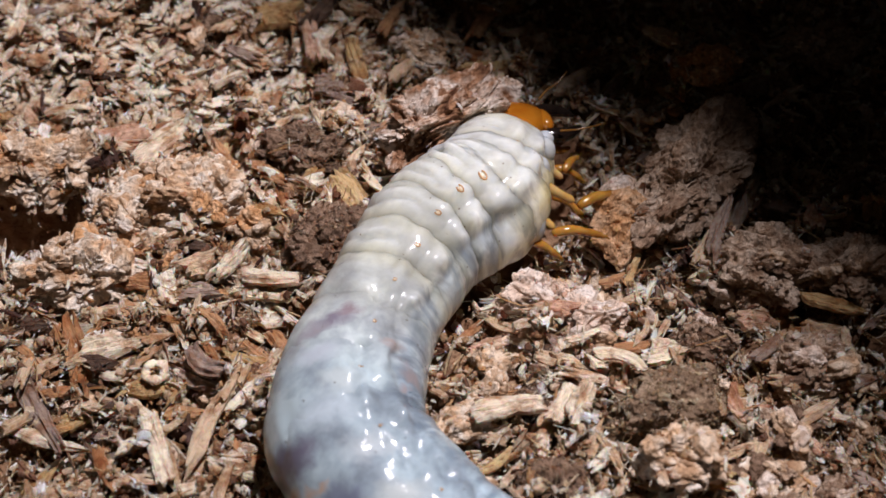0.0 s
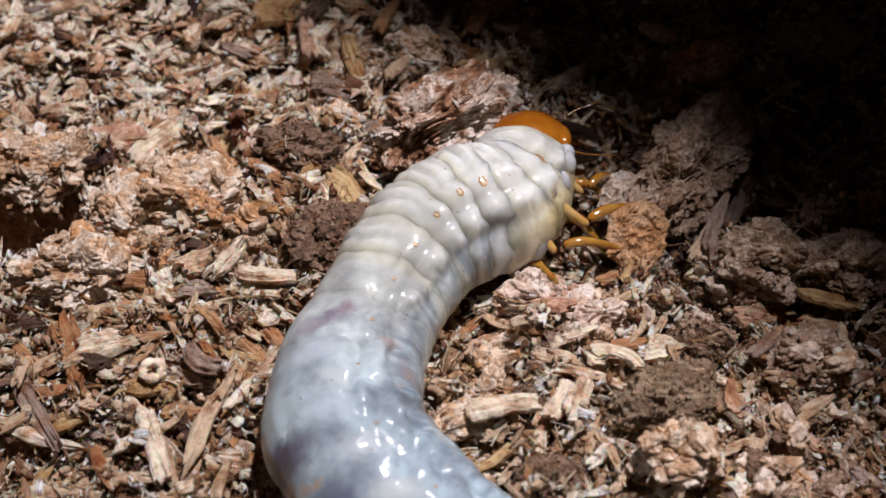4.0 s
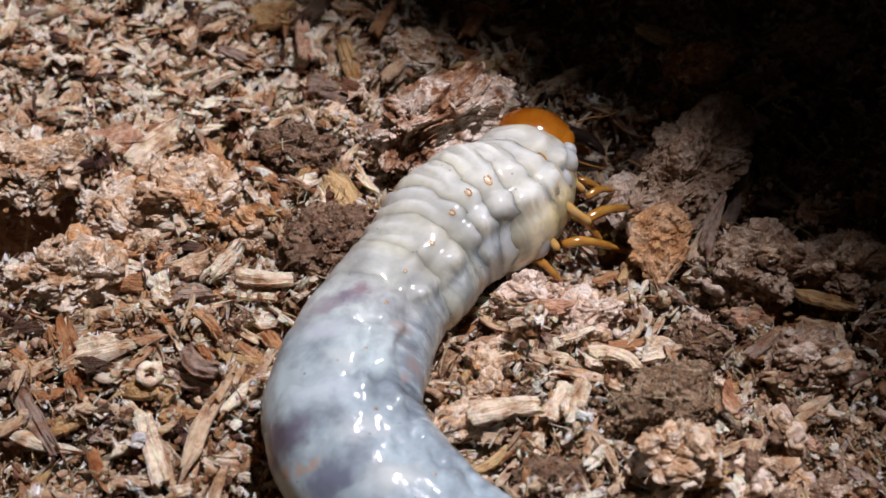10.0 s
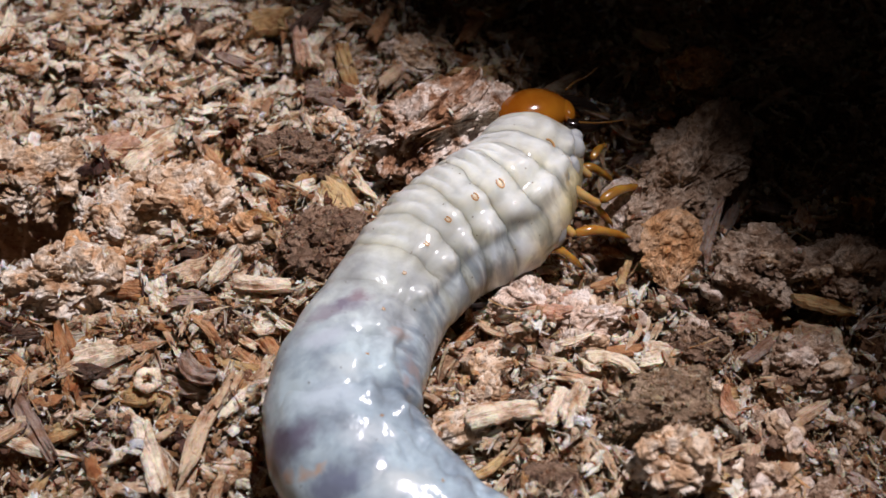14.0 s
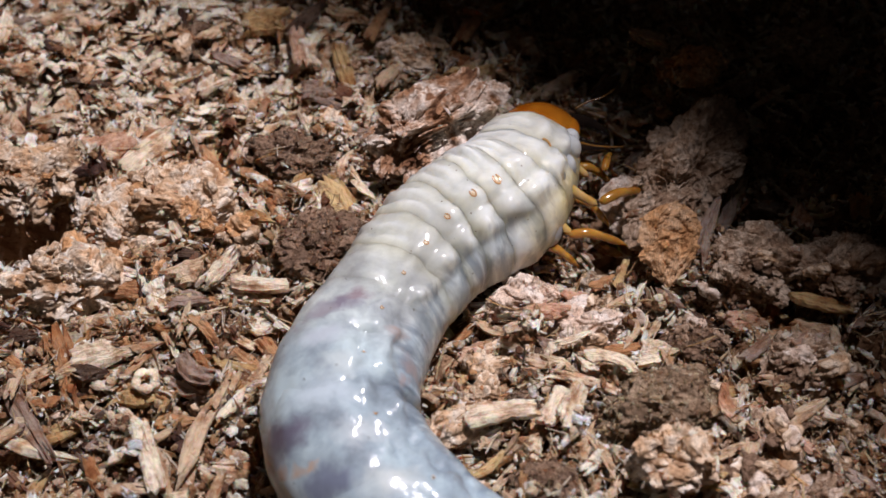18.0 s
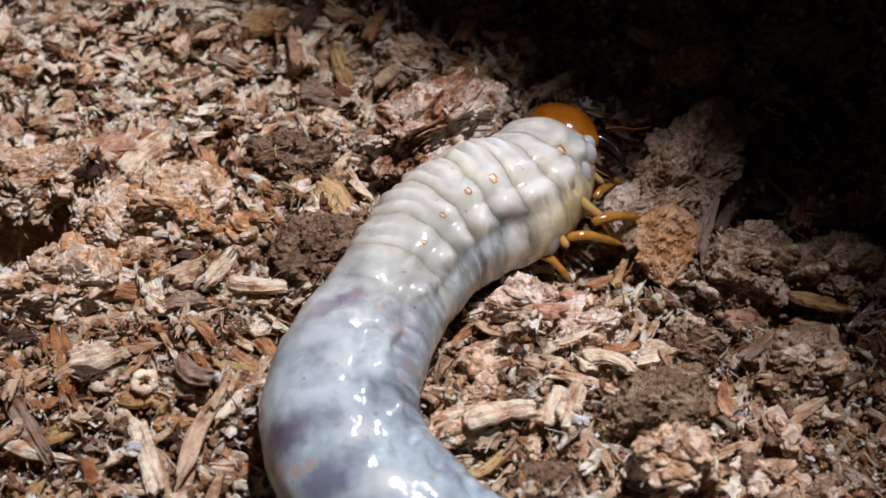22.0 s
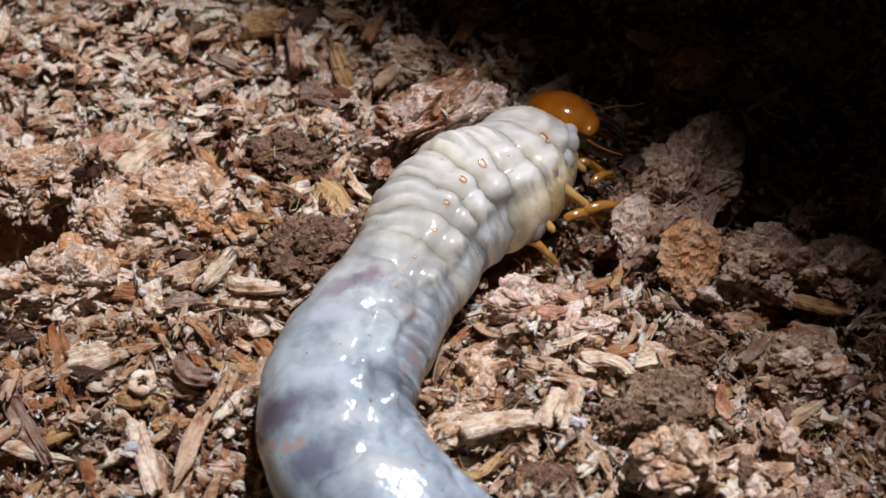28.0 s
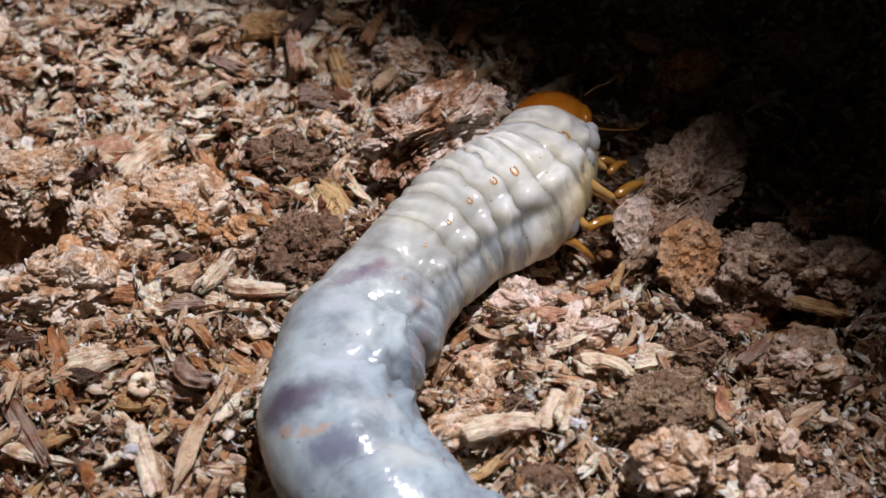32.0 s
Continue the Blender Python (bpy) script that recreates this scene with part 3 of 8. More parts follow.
THIN = [bar_template(3, 5, 0.05, b) for b in (-3.5, -1.5, 1.0, 3.0)]
SHREDS = [shred_template(4, 3, f, c, t) for f, c, t in ((0.16, 0.9, 0.1), (0.22, -0.8, 0.3), (0.12, 1.6, 0.5), (0.28, 0.3, 0.2), (0.18, -1.5, 0.6), (0.20, 0.5, 0.0))]
FLAKES = [shred_template(5, 3, f, c, t) for f, c, t in ((0.14, 0.9, 0.2), (0.20, -1.0, 0.4), (0.24, 1.4, 0.1), (0.16, -0.4, 0.55))]
CRUMBS = [crumb_template() for k in range(6)]
scatter("wood_chips", SHREDS, 8800, (0.0009, 0.0050), (0.12, 0.42), (0.07, 0.22), 0.45, (-0.0006, 0.0034), M_CHIPS, "loose torn tan, rusty and dark brown wood chips strewn over the substrate", "wood chips")
scatter("wood_flakes", FLAKES, 8000, (0.0008, 0.0042), (0.40, 0.95), (0.09, 0.28), 0.60, (-0.0006, 0.0030), M_CHIPS, "thin curled ragged flakes of pale and brown wood", "wood flakes")
scatter("wood_crumbs", CRUMBS, 46000, (0.0003, 0.0023), (0.45, 1.0), (0.3, 0.9), 0.7, (-0.0002, 0.0034), M_CRUMBS, "fine brown crumbs of rotten wood and droppings", "crumbs")
scatter("white_flecks", FLAKES, 900, (0.0006, 0.0024), (0.35, 0.8), (0.15, 0.4), 0.5, (0.0020, 0.0040), M_FLECKS, "tiny bright white flecks of mouldy wood among the chips", "wood flecks")
scatter("wood_fibres", THIN, 20000, (0.0008, 0.0052), (0.03, 0.10), (0.025, 0.07), 0.6, (0.0002, 0.0040), M_FIBRES, "thin pale wood fibres lying loose among the chips", "fibres")
scatter("pale_shavings", FLAKES + SHREDS, 2600, (0.0012, 0.0056), (0.35, 0.8), (0.06, 0.16), 0.28, (0.0008, 0.0034), M_SHAVINGS, "pale cream and pinkish shavings lying flat in a thick layer", "wood shavings", (-0.062, 0.046, 0.026, 0.015))


# ---- the larva: rings of skin that follow its axis, head, jaws and legs ----
RINGS = [0.0127, 0.0185, 0.0242, 0.0294, 0.0346, 0.0398, 0.0452, 0.051, 0.058, 0.067, 0.0785, 0.0905, 0.1025]
larva = new("larva")
tagged(larva, "fat cream and grey beetle larva curled on wood substrate", "larva")


def skin_point(s, theta, ring, reach, power):
    """A place on a ring of skin: s along the axis, theta from the top towards the back (negative: the belly)."""
    p = axis_at(s)
    q = axis_at(s + 0.0006) - axis_at(s - 0.0006)
    t = Vector((q[0], q[1], 0)).normalized()
    out = Vector((t.y, -t.x, 0))
    a = math.degrees(theta)
    sway = noise.noise(Vector((math.cos(theta) * 1.6, math.sin(theta) * 1.6, s * 95))) + 0.5 * noise.noise(Vector((math.cos(theta) * 3.6, math.sin(theta) * 3.6, s * 160 + 7)))
    x = max(-1.0, min(1.0, (s - ring) / reach + 0.17 * sway * (1 - ((s - ring) / reach) ** 2)))
    r = p[3] * math.sqrt(max(0.0, 1 - abs(x) ** (power + 2.2 * max(0.0, min(1.0, (-a - 45) / 20)))))
    front = max(0.0, min(1.0, (0.056 - s) / 0.012))
    wide = (1.0 if s > 0.024 else 0.75) if power < 3.5 else 0.0
    r *= 1 + (0.015 + 0.06 * front) * math.exp(-((a + 17) / 10) ** 2 - (x / 0.38) ** 2) * wide
    r *= 1 - 0.045 * front * math.exp(-((a + 28) / 4.5) ** 2 - (x / 0.6) ** 2) * wide
    r *= 1 + (0.015 + 0.10 * front) * math.exp(-((a + 40) / 8) ** 2 - (x / 0.33) ** 2) * wide
    under = max(0.0, min(1.0, (-a - 46 - 6 * math.exp(-(x / 0.4) ** 2)) / 9))
    r *= 1 - (0.01 + 0.03 * front) * wide * under * under * (3 - 2 * under)
    r *= 1 - (0.015 + 0.03 * front) * math.exp(-((a + 55) / 6) ** 2 - (x / 0.45) ** 2) * wide
    r *= 1 - 0.03 * front * math.exp(-((a + 1) / 7) ** 2 - (x / 0.5) ** 2) * wide
    r *= 1 + 0.02 * front * math.exp(-((a - 20) / 16) ** 2 - ((x + 0.1) / 0.35) ** 2)
    back = max(0.0, min(1.0, (a + 24) / 50)) * max(0.0, min(1.0, (150 - a) / 30))
    back *= max(0.0, 0.85 + 1.5 * noise.noise(Vector((s * 240, theta * 1.3, 3))))
    r *= 1 - 0.085 * front * back * math.exp(-((x - 0.08) / 0.09) ** 2)
    r *= 1 - 0.04 * front * back * math.exp(-((x + 0.24) / 0.07) ** 2)
    r *= 1 - 0.16 * math.exp(-((s - 0.0735) / 0.0024) ** 2) * max(0.0, min(1.0, (-a - 35) / 35))
    if a < -45:
        r *= 1 - 0.006 * front * (0.5 + 0.5 * math.cos(x * 16))
    d = Vector((0, 0, math.cos(theta))) + out * math.sin(theta)
    v = Vector(p[:3]) + d * r
    r *= 1 + (0.020 + 0.014 * front) * noise.noise(v * 190) + 0.016 * noise.noise(v * 400 + Vector((5, 1, 2))) + 0.005 * noise.noise(v * 900)
    r *= 1 + (1 - 0.62 * front) * (math.exp(-((a + 14) / 9) ** 2) + math.exp(-((a + 36) / 10) ** 2)) * (0.16 * noise.noise(v * 330 + Vector((2, 9, 4))) + 0.09 * noise.noise(v * 640))
    flat = 0.94 if math.cos(theta) < -0.3 else 1.0
    return Vector(p[:3]) + d * r * flat, d


def ring_shape(k):
    s = RINGS[k]
    gap = (RINGS[min(k + 1, len(RINGS) - 1)] - RINGS[max(k - 1, 0)]) / (1 if k in (0, len(RINGS) - 1) else 2)
    if k == 0:
        return s, 0.0077, 3.2
    if k < 7:
        return s, gap * 1.16, 2.7
    if k == 7:
        return s, gap * 1.16, 3.2
    return s, gap * 1.10, 4.0


def ring_mesh(k):
    s, reach, power = ring_shape(k)
    rows, cols = 36, 130
    o = Vector(axis_at(s)[:3])
    verts, rest, along, side, fold = [], [], [], [], []
    for i in range(rows + 1):
        x = -math.cos(math.pi * i / rows)
        here = s + reach * x * 0.9999
        for j in range(cols):
            theta = 2 * math.pi * j / cols - math.pi
            v, _ = skin_point(here, theta, s, reach, power)
            verts.append(v - o)
            rest += v[:]
            along.append(here / RUN[-1])
            fold.append(abs(x))
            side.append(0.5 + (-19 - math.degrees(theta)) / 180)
    faces = []
    for i in range(rows):
        for j in range(cols):
            n = (j + 1) % cols
            faces.append((i * cols + j, i * cols + n, (i + 1) * cols + n, (i + 1) * cols + j))
    me = bpy.data.meshes.new("body_segment")
    me.from_pydata(verts, [], faces)
    me.polygons.foreach_set("use_smooth", [True] * len(faces))
    me.attributes.new("rest", "FLOAT_VECTOR", "POINT").data.foreach_set("vector", rest)
    me.attributes.new("along", "FLOAT", "POINT").data.foreach_set("value", along)
    me.attributes.new("side", "FLOAT", "POINT").data.foreach_set("value", side)
    me.attributes.new("fold", "FLOAT", "POINT").data.foreach_set("value", fold)
    me.materials.append(M_SKIN)
    ob = new("body_segment", me)
    ob.parent = larva
    ob.location = o
    return ob


segments = [ring_mesh(k) for k in range(len(RINGS))]
for k, ob in enumerate(segments):
    tagged(ob, "smooth cream skin ring with deep folds" if k < 7 else "swollen bluish grey translucent skin ring")


def tube(bm, points, radii, n=10):
    """A round, tapered tube through points, closed at both ends."""
    rings = []
    for i, p in enumerate(points):
        p = Vector(p)
        t = (Vector(points[min(i + 1, len(points) - 1)]) - Vector(points[max(i - 1, 0)])).normalized()
        a = t.orthogonal().normalized() if i == 0 else (rings[-1][1] - t * t.dot(rings[-1][1])).normalized()
        b = t.cross(a)
        rings.append(([bm.verts.new(p + (a * math.cos(2 * math.pi * k / n) + b * math.sin(2 * math.pi * k / n)) * radii[i]) for k in range(n)], a))
    for (u, _), (w, _) in zip(rings, rings[1:]):
        for k in range(n):
            bm.faces.new((u[k], u[(k + 1) % n], w[(k + 1) % n], w[k]))
    bm.faces.new(rings[0][0][::-1])
    bm.faces.new(rings[-1][0])
    return bm


def rounded(points, radii, steps=5):
    """Finer points and radii along a soft line, with rounded ends."""
    line = smooth_line([(*p, r) for p, r in zip(points, radii)], steps)
    line = [tuple(v) for v in line]
    return [v[:3] for v in line], [max(0.00003, v[3]) for v in line]


def spiracle(seg, s, theta, size):
    """A breathing pore: an amber C-shaped rim round a pale plate."""
    k = segments.index(seg)
    v, d = skin_point(s, theta, *ring_shape(k))
    a = skin_point(s + 0.0005, theta, *ring_shape(k))[0] - v
    b = skin_point(s, theta + 0.05, *ring_shape(k))[0] - v
    normal = b.cross(a).normalized()
    if normal.dot(d) < 0:
        normal = -normal
    t = (b - normal * normal.dot(b)).normalized()
    w = normal.cross(t)
    o = Vector(axis_at(RINGS[k])[:3])
    pts = [v - o + normal * 0.00008 + (t * math.cos(q) * 1.0 + w * math.sin(q) * 0.62) * size for q in np.linspace(0.5, 5.8, 22)]
    part("spiracle", tube(bmesh.new(), pts, [size * 0.19] * 22, 7), M_PORE, seg, "amber C-shaped breathing pore")
    bm = bmesh.new()
    bmesh.ops.create_icosphere(bm, subdivisions=2, radius=size * 0.62)
    for p in bm.verts:
        c = p.co.copy()
        p.co = v - o + normal * (c.z * 0.22) + t * c.x * 1.05 + w * c.y * 0.62
    part("spiracle_plate", bm, M_PORE_IN, seg)


spiracle(segments[0], 0.0162, radians(-24), 0.00090)
for k, size in ((3, 0.00075), (4, 0.0006), (5, 0.0005), (6, 0.00042), (7, 0.0003), (8, 0.00026), (9, 0.00026), (10, 0.00026), (11, 0.00026)):
    spiracle(segments[k], RINGS[k], radians(-18), size)

def leg_base(seg, a, b, r1, r2):
    """The soft, pale first joints of a leg, from the body to the knee."""
    o = Vector(axis_at(RINGS[segments.index(seg)])[:3])
    a, b = Vector(a) - o, Vector(b) - o
    p, r = rounded([a.lerp(b, 0.3), a.lerp(b, 0.55), a.lerp(b, 0.8), b, b.lerp(a, -0.10)], [r1 * 0.8, r1 * 0.66, r1 * 0.52, r2 * 0.8, r2 * 0.25])
    return part("leg_base", tube(bmesh.new(), p, r, 16), M_JOINT, seg, "short pale amber leg joint")


def lobe(seg, c, r, sx, sy, sz):
    """A soft bulge of skin beside a leg."""
    o = Vector(axis_at(RINGS[segments.index(seg)])[:3])
    bm = bmesh.new()
    bmesh.ops.create_icosphere(bm, subdivisions=3, radius=r)
    for p in bm.verts:
        p.co = Vector((p.co.x * sx, p.co.y * sy, p.co.z * sz)) * (1 + 0.06 * noise.noise(p.co * 600)) + Vector(c) - o
    ob = part("skin_lobe", bm, M_SKIN, seg)
    n = len(ob.data.vertices)
    ob.data.attributes.new("rest", "FLOAT_VECTOR", "POINT").data.foreach_set("vector", [x for v in ob.data.vertices for x in (v.co + o)])
    ob.data.attributes.new("along", "FLOAT", "POINT").data.foreach_set("value", [0.12] * n)
    ob.data.attributes.new("side", "FLOAT", "POINT").data.foreach_set("value", [0.5] * n)
    return ob


leg_base(segments[0], (0.01933, 0.01223, 0.01050), (0.02363, 0.01066, 0.00750), 0.0012, 0.00066)
leg_base(segments[1], (0.01745, 0.00554, 0.01150), (0.02389, 0.00384, 0.00770), 0.0013, 0.00082)
leg_base(segments[2], (0.01525, 0.00055, 0.01000), (0.01927, -0.00192, 0.00720), 0.0013, 0.00074)
lobe(segments[0], (0.02069, 0.01248, 0.01150), 0.0021, 1, 1, 1.2)
lobe(segments[0], (0.01957, 0.00884, 0.01100), 0.0022, 1, 0.9, 1.2)
lobe(segments[1], (0.01732, 0.00493, 0.01250), 0.0021, 1, 1.2, 1.1)
lobe(segments[1], (0.01444, 0.00171, 0.01400), 0.0017, 1, 1.1, 1)
lobe(segments[2], (0.01409, 0.00068, 0.01200), 0.003, 1, 1.2, 1.2)
lobe(segments[3], (0.01010, -0.00151, 0.01350), 0.0026, 1.2, 1, 1)
lobe(segments[0], (0.02113, 0.01432, 0.01220), 0.0014, 1, 1, 1)
lobe(segments[4], (0.00498, -0.00467, 0.01450), 0.0022, 1.2, 1, 1)
lobe(segments[2], (0.01585, -0.00103, 0.00750), 0.003, 0.9, 1.1, 1.2)


def leg(name, length, thick):
    """The amber outer joints of a leg with its claw; the knee is the origin, the leg points along x."""
    bm = bmesh.new()
    q = length
    p, r = rounded([(-0.08 * q, 0, -0.0001), (0, 0, 0), (0.22 * q, 0, 0.0002), (0.40 * q, 0, -0.0002), (0.50 * q, 0, -0.0006), (0.66 * q, 0, -0.0013), (0.84 * q, 0.0002, -0.0024), (0.93 * q, 0.0003, -0.0029), (1.0 * q, 0.0003, -0.0036)],
                   [thick * 0.5, thick * 0.95, thick * 1.05, thick * 0.92, thick * 0.80, thick * 0.86, thick * 0.62, thick * 0.34, thick * 0.08], 4)
    tube(bm, p, r, 14)
    ob = part(name, bm, M_LEG, larva, "amber jointed leg with a dark claw")
    for k in range(9):
        bm = bmesh.new()
        x, a = q * (0.3 + 0.07 * k), 2.4 * k
        b = Vector((x, 0.8 * thick * math.cos(a), -0.0004 - 0.0022 * (0.3 + 0.07 * k) + 0.7 * thick * math.sin(a)))
        e = b + Vector((0.0007, 0.0012 * math.cos(a), 0.0011 * math.sin(a)))
        part("bristle", tube(bm, [b, b.lerp(e, 0.5), e], [0.00004, 0.00003, 0.00001], 4), M_LEG, ob)
    return ob


fore_leg = leg("fore_leg", 0.0066, 0.00064)
middle_leg = leg("middle_leg", 0.0092, 0.00080)
hind_leg = leg("hind_leg", 0.0088, 0.00074)

# far-side legs, seen as amber stubs below the belly
far_leg = leg("far_leg", 0.0062, 0.0007)
far_leg.parent = segments[2]
far_leg.matrix_basis = pose(0.00646, -0.00662, -0.00317, 0, 8, -13.0)
far_leg = leg("far_leg", 0.0062, 0.0007)
far_leg.parent = segments[1]
far_leg.matrix_basis = pose(0.00990, -0.00191, -0.00205, 0, 8, -26.2)
far_leg = leg("far_leg", 0.0062, 0.0007)
far_leg.parent = segments[0]
far_leg.matrix_basis = pose(0.00887, 0.00028, -0.00133, 0, 8, 0.3)

# head: a smooth amber capsule with black jaws, palps and feelers
bm = bmesh.new()
bmesh.ops.create_uvsphere(bm, u_segments=56, v_segments=36, radius=1)
for v in bm.verts:
    c = v.co
    taper = 1 - 0.16 * max(0, c.x) ** 2
    v.co = Vector((c.x * 0.0062 - 0.0005, c.y * 0.0045 * taper, c.z * 0.0035 * taper * (1.0 if c.z > 0 else 0.85)))
    v.co *= 1 + 0.012 * noise.noise(v.co * 300)
    v.co.y -= 0.0009
    v.co.z -= 0.0008
head = part("head", bm, M_HEAD, larva, "glossy amber head capsule")
for y in (-0.0046, 0.0002):
    k = -1 if y < -0.002 else 1
    bm = bmesh.new()
    p, r = rounded([(0.0040, y, -0.0012), (0.0056, y + k * 0.0006, -0.0014), (0.0080, y + k * 0.0006, -0.0018), (0.0102, y - k * 0.0004, -0.0024), (0.0113, y - k * 0.0013, -0.0028)], [0.0013, 0.0014, 0.0011, 0.0007, 0.0001])
    part("jaw", tube(bm, p, r, 14), M_JAW, head, "curved glossy black jaw")
    bm = bmesh.new()
    p, r = rounded([(0.0056, y + k * 0.0016, 0.0006), (0.0078, y + k * 0.0028, 0.0011), (0.0100, y + k * 0.0034, 0.0014), (0.0122, y + k * 0.0044, 0.0024)], [0.00022, 0.00017, 0.00015, 0.00006])
    part("feeler", tube(bm, p, r, 7), M_FEELER, head, "thin amber feeler")
    bm = bmesh.new()
    p, r = rounded([(0.0042, y + k * 0.0008, -0.0034), (0.0060, y + k * 0.0014, -0.0042), (0.0078, y + k * 0.0010, -0.0048), (0.0086, y + k * 0.0004, -0.0052)], [0.0008, 0.0007, 0.0005, 0.0001])
    part("palp", tube(bm, p, r, 9), M_LEG, head, "short amber palp")
bm = bmesh.new()
bmesh.ops.create_icosphere(bm, subdivisions=3, radius=1)
for v in bm.verts:
    v.co = Vector((0.0048 + v.co.x * 0.0014, -0.0020 + v.co.y * 0.0026, -0.0005 + v.co.z * 0.0014))
part("mouth_plate", bm, M_HEAD, head, "rusty upper lip plate")


# ---- lumps of soil and rotten wood, and single chips ----
CLODS = {"L_PINK": L_PINK, "L_ROT": L_ROT, "L_LOG": L_LOG, "L_GREYROT": L_GREYROT, "L_WHITE": L_WHITE, "L_RUST": L_RUST, "L_SOIL": L_SOIL, "L_FRASS": L_FRASS}


def flaky_crust(ob, count, crumbs, small, material, seed):
    """Ragged flakes, crumbs and loose fibres that cling to a clod and stand off it."""
    r = np.random.default_rng(seed)
    me = ob.data
    at = r.integers(0, len(me.vertices), count)
    vs, fs, cs, base = [], [], [], 0
    for i in at:
        p, n = me.vertices[i].co, me.vertices[i].normal
        kind, lean = r.random(), 0.35
        if kind < (0.6 if crumbs else 0.50):
            tv, tf = CRUMBS[r.integers(6)]
            size = 0.0002 + (0.0009 if crumbs else 0.0016) * r.random() ** 2
            scale = np.array((size, size * r.uniform(0.5, 1), size * r.uniform(0.5, 0.9)))
        elif kind < (0.75 if crumbs else 0.66):
            tv, tf = FLAKES[r.integers(4)] if r.random() < 0.5 else SHREDS[r.integers(6)]
            size = (0.0006 + (0.0012 if crumbs else 0.0024) * r.random() ** 1.6) * small
            scale = np.array((size, size * r.uniform(0.3, 0.8), size * r.uniform(0.06, 0.16)))
        else:
            tv, tf = THIN[r.integers(4)]
            size = r.uniform(0.0008, 0.0030) * small
            scale = np.array((size, size * r.uniform(0.03, 0.08), size * r.uniform(0.03, 0.06)))
            lean = 1.1
        n = (n + Vector(r.normal(0, lean, 3))).normalized()
        t = Vector(r.normal(0, 1, 3)) + Vector((1.2, 0, 0.3))
        t = (t - n * n.dot(t)).normalized()
        m = np.array([t, n.cross(t), n]).T
        local = tv * scale
        vs.append(local @ m.T + np.array(p))
        cs.append(local + r.uniform(-1, 1, 3))
        fs.append(tf + base)
        base += len(tv)
    crust = sheet("flaky_crust", np.vstack(vs), np.vstack(fs), material, False, np.vstack(cs))
    crust.parent = ob
    tagged(crust, "clinging crumbs" if crumbs else "clinging ragged flakes and splinters", kind="stuff")


MOUNDS = []


def lump(name, x, y, size, turn, kind, label, category, seed, rough=1.0, sink=0.25, detail=5, fibres=0, lean=0.0):
    """An uneven clod, broken along its grain into splits, ledges and crumbs; size is its length, width and height."""
    bm = bmesh.new()
    bmesh.ops.create_icosphere(bm, subdivisions=detail, radius=1)
    off = Vector((seed * 3.7, seed * 1.9, seed * 0.6))
    sx, sy, sz = (c / 2 for c in size)
    soil = kind in ("L_SOIL", "L_FRASS")
    along, across = (620, 680) if soil else (150, 430) if kind == "L_LOG" else (280, 430)
    deep = (0.0004 if soil else 0.0010) * min(1.0, (sx + sy) / 0.011)
    for v in bm.verts:
        d = v.co.normalized()
        base = Vector((d.x * sx, d.y * sy, d.z * sz))
        w = 1 + 0.26 * noise.noise(d * 1.3 + off) + 0.17 * noise.noise(d * 2.9 + off)
        q = Vector((base.x * along, base.y * across, base.z * across)) + off
        q += noise.noise_vector(q * 0.45) * 0.5
        if soil:
            near, cells = noise.voronoi(q)
            rise = 1.2 * (noise.cell(cells[0] * 9.7) - 0.5) - 0.8 * (1 - min(1.0, (near[1] - near[0]) * 4)) + 0.7 * noise.noise(q * 2.3) + 0.4 * noise.noise(q * 5)
        else:
            layer = 3.2 * (noise.noise(q * 0.55) + 0.5 * noise.noise(q * 1.2) + 0.25 * noise.noise(q * 2.7)) + 8
            step = math.floor(layer) + min(1.0, (layer - math.floor(layer)) * 3.5)
            split = min(1.0, abs(noise.noise(q * 0.8 + Vector((4, 4, 4)))) * 7)
            split2 = min(1.0, abs(noise.noise(q * 2.1 + Vector((1, 6, 2)))) * 5)
            rise = 0.75 * (step - 8.5) - 0.8 * (1 - split) - 0.32 * (1 - split2) + 0.36 * noise.noise(q * 3.3) + 0.2 * noise.noise(q * 7)
        v.co = base * w + d * (deep * rough ** 0.5 * rise)
    ob = part(name, bm, CLODS[kind])
    ob.data.polygons.foreach_set("use_smooth", [False] * len(ob.data.polygons))
    if fibres:
        flaky_crust(ob, int(fibres * (1.7 if soil else 0.42)), crumbs=soil, small=1.0, material=M_SHELL[kind], seed=seed)
    z = hills(x, y) + sz * (1 - 2 * sink)
    ob.matrix_world = pose(x, y, z, 0, lean, turn)
    MOUNDS.append((x, y, z, sx, sy, sz, radians(turn)))
    return tagged(ob, label, category)


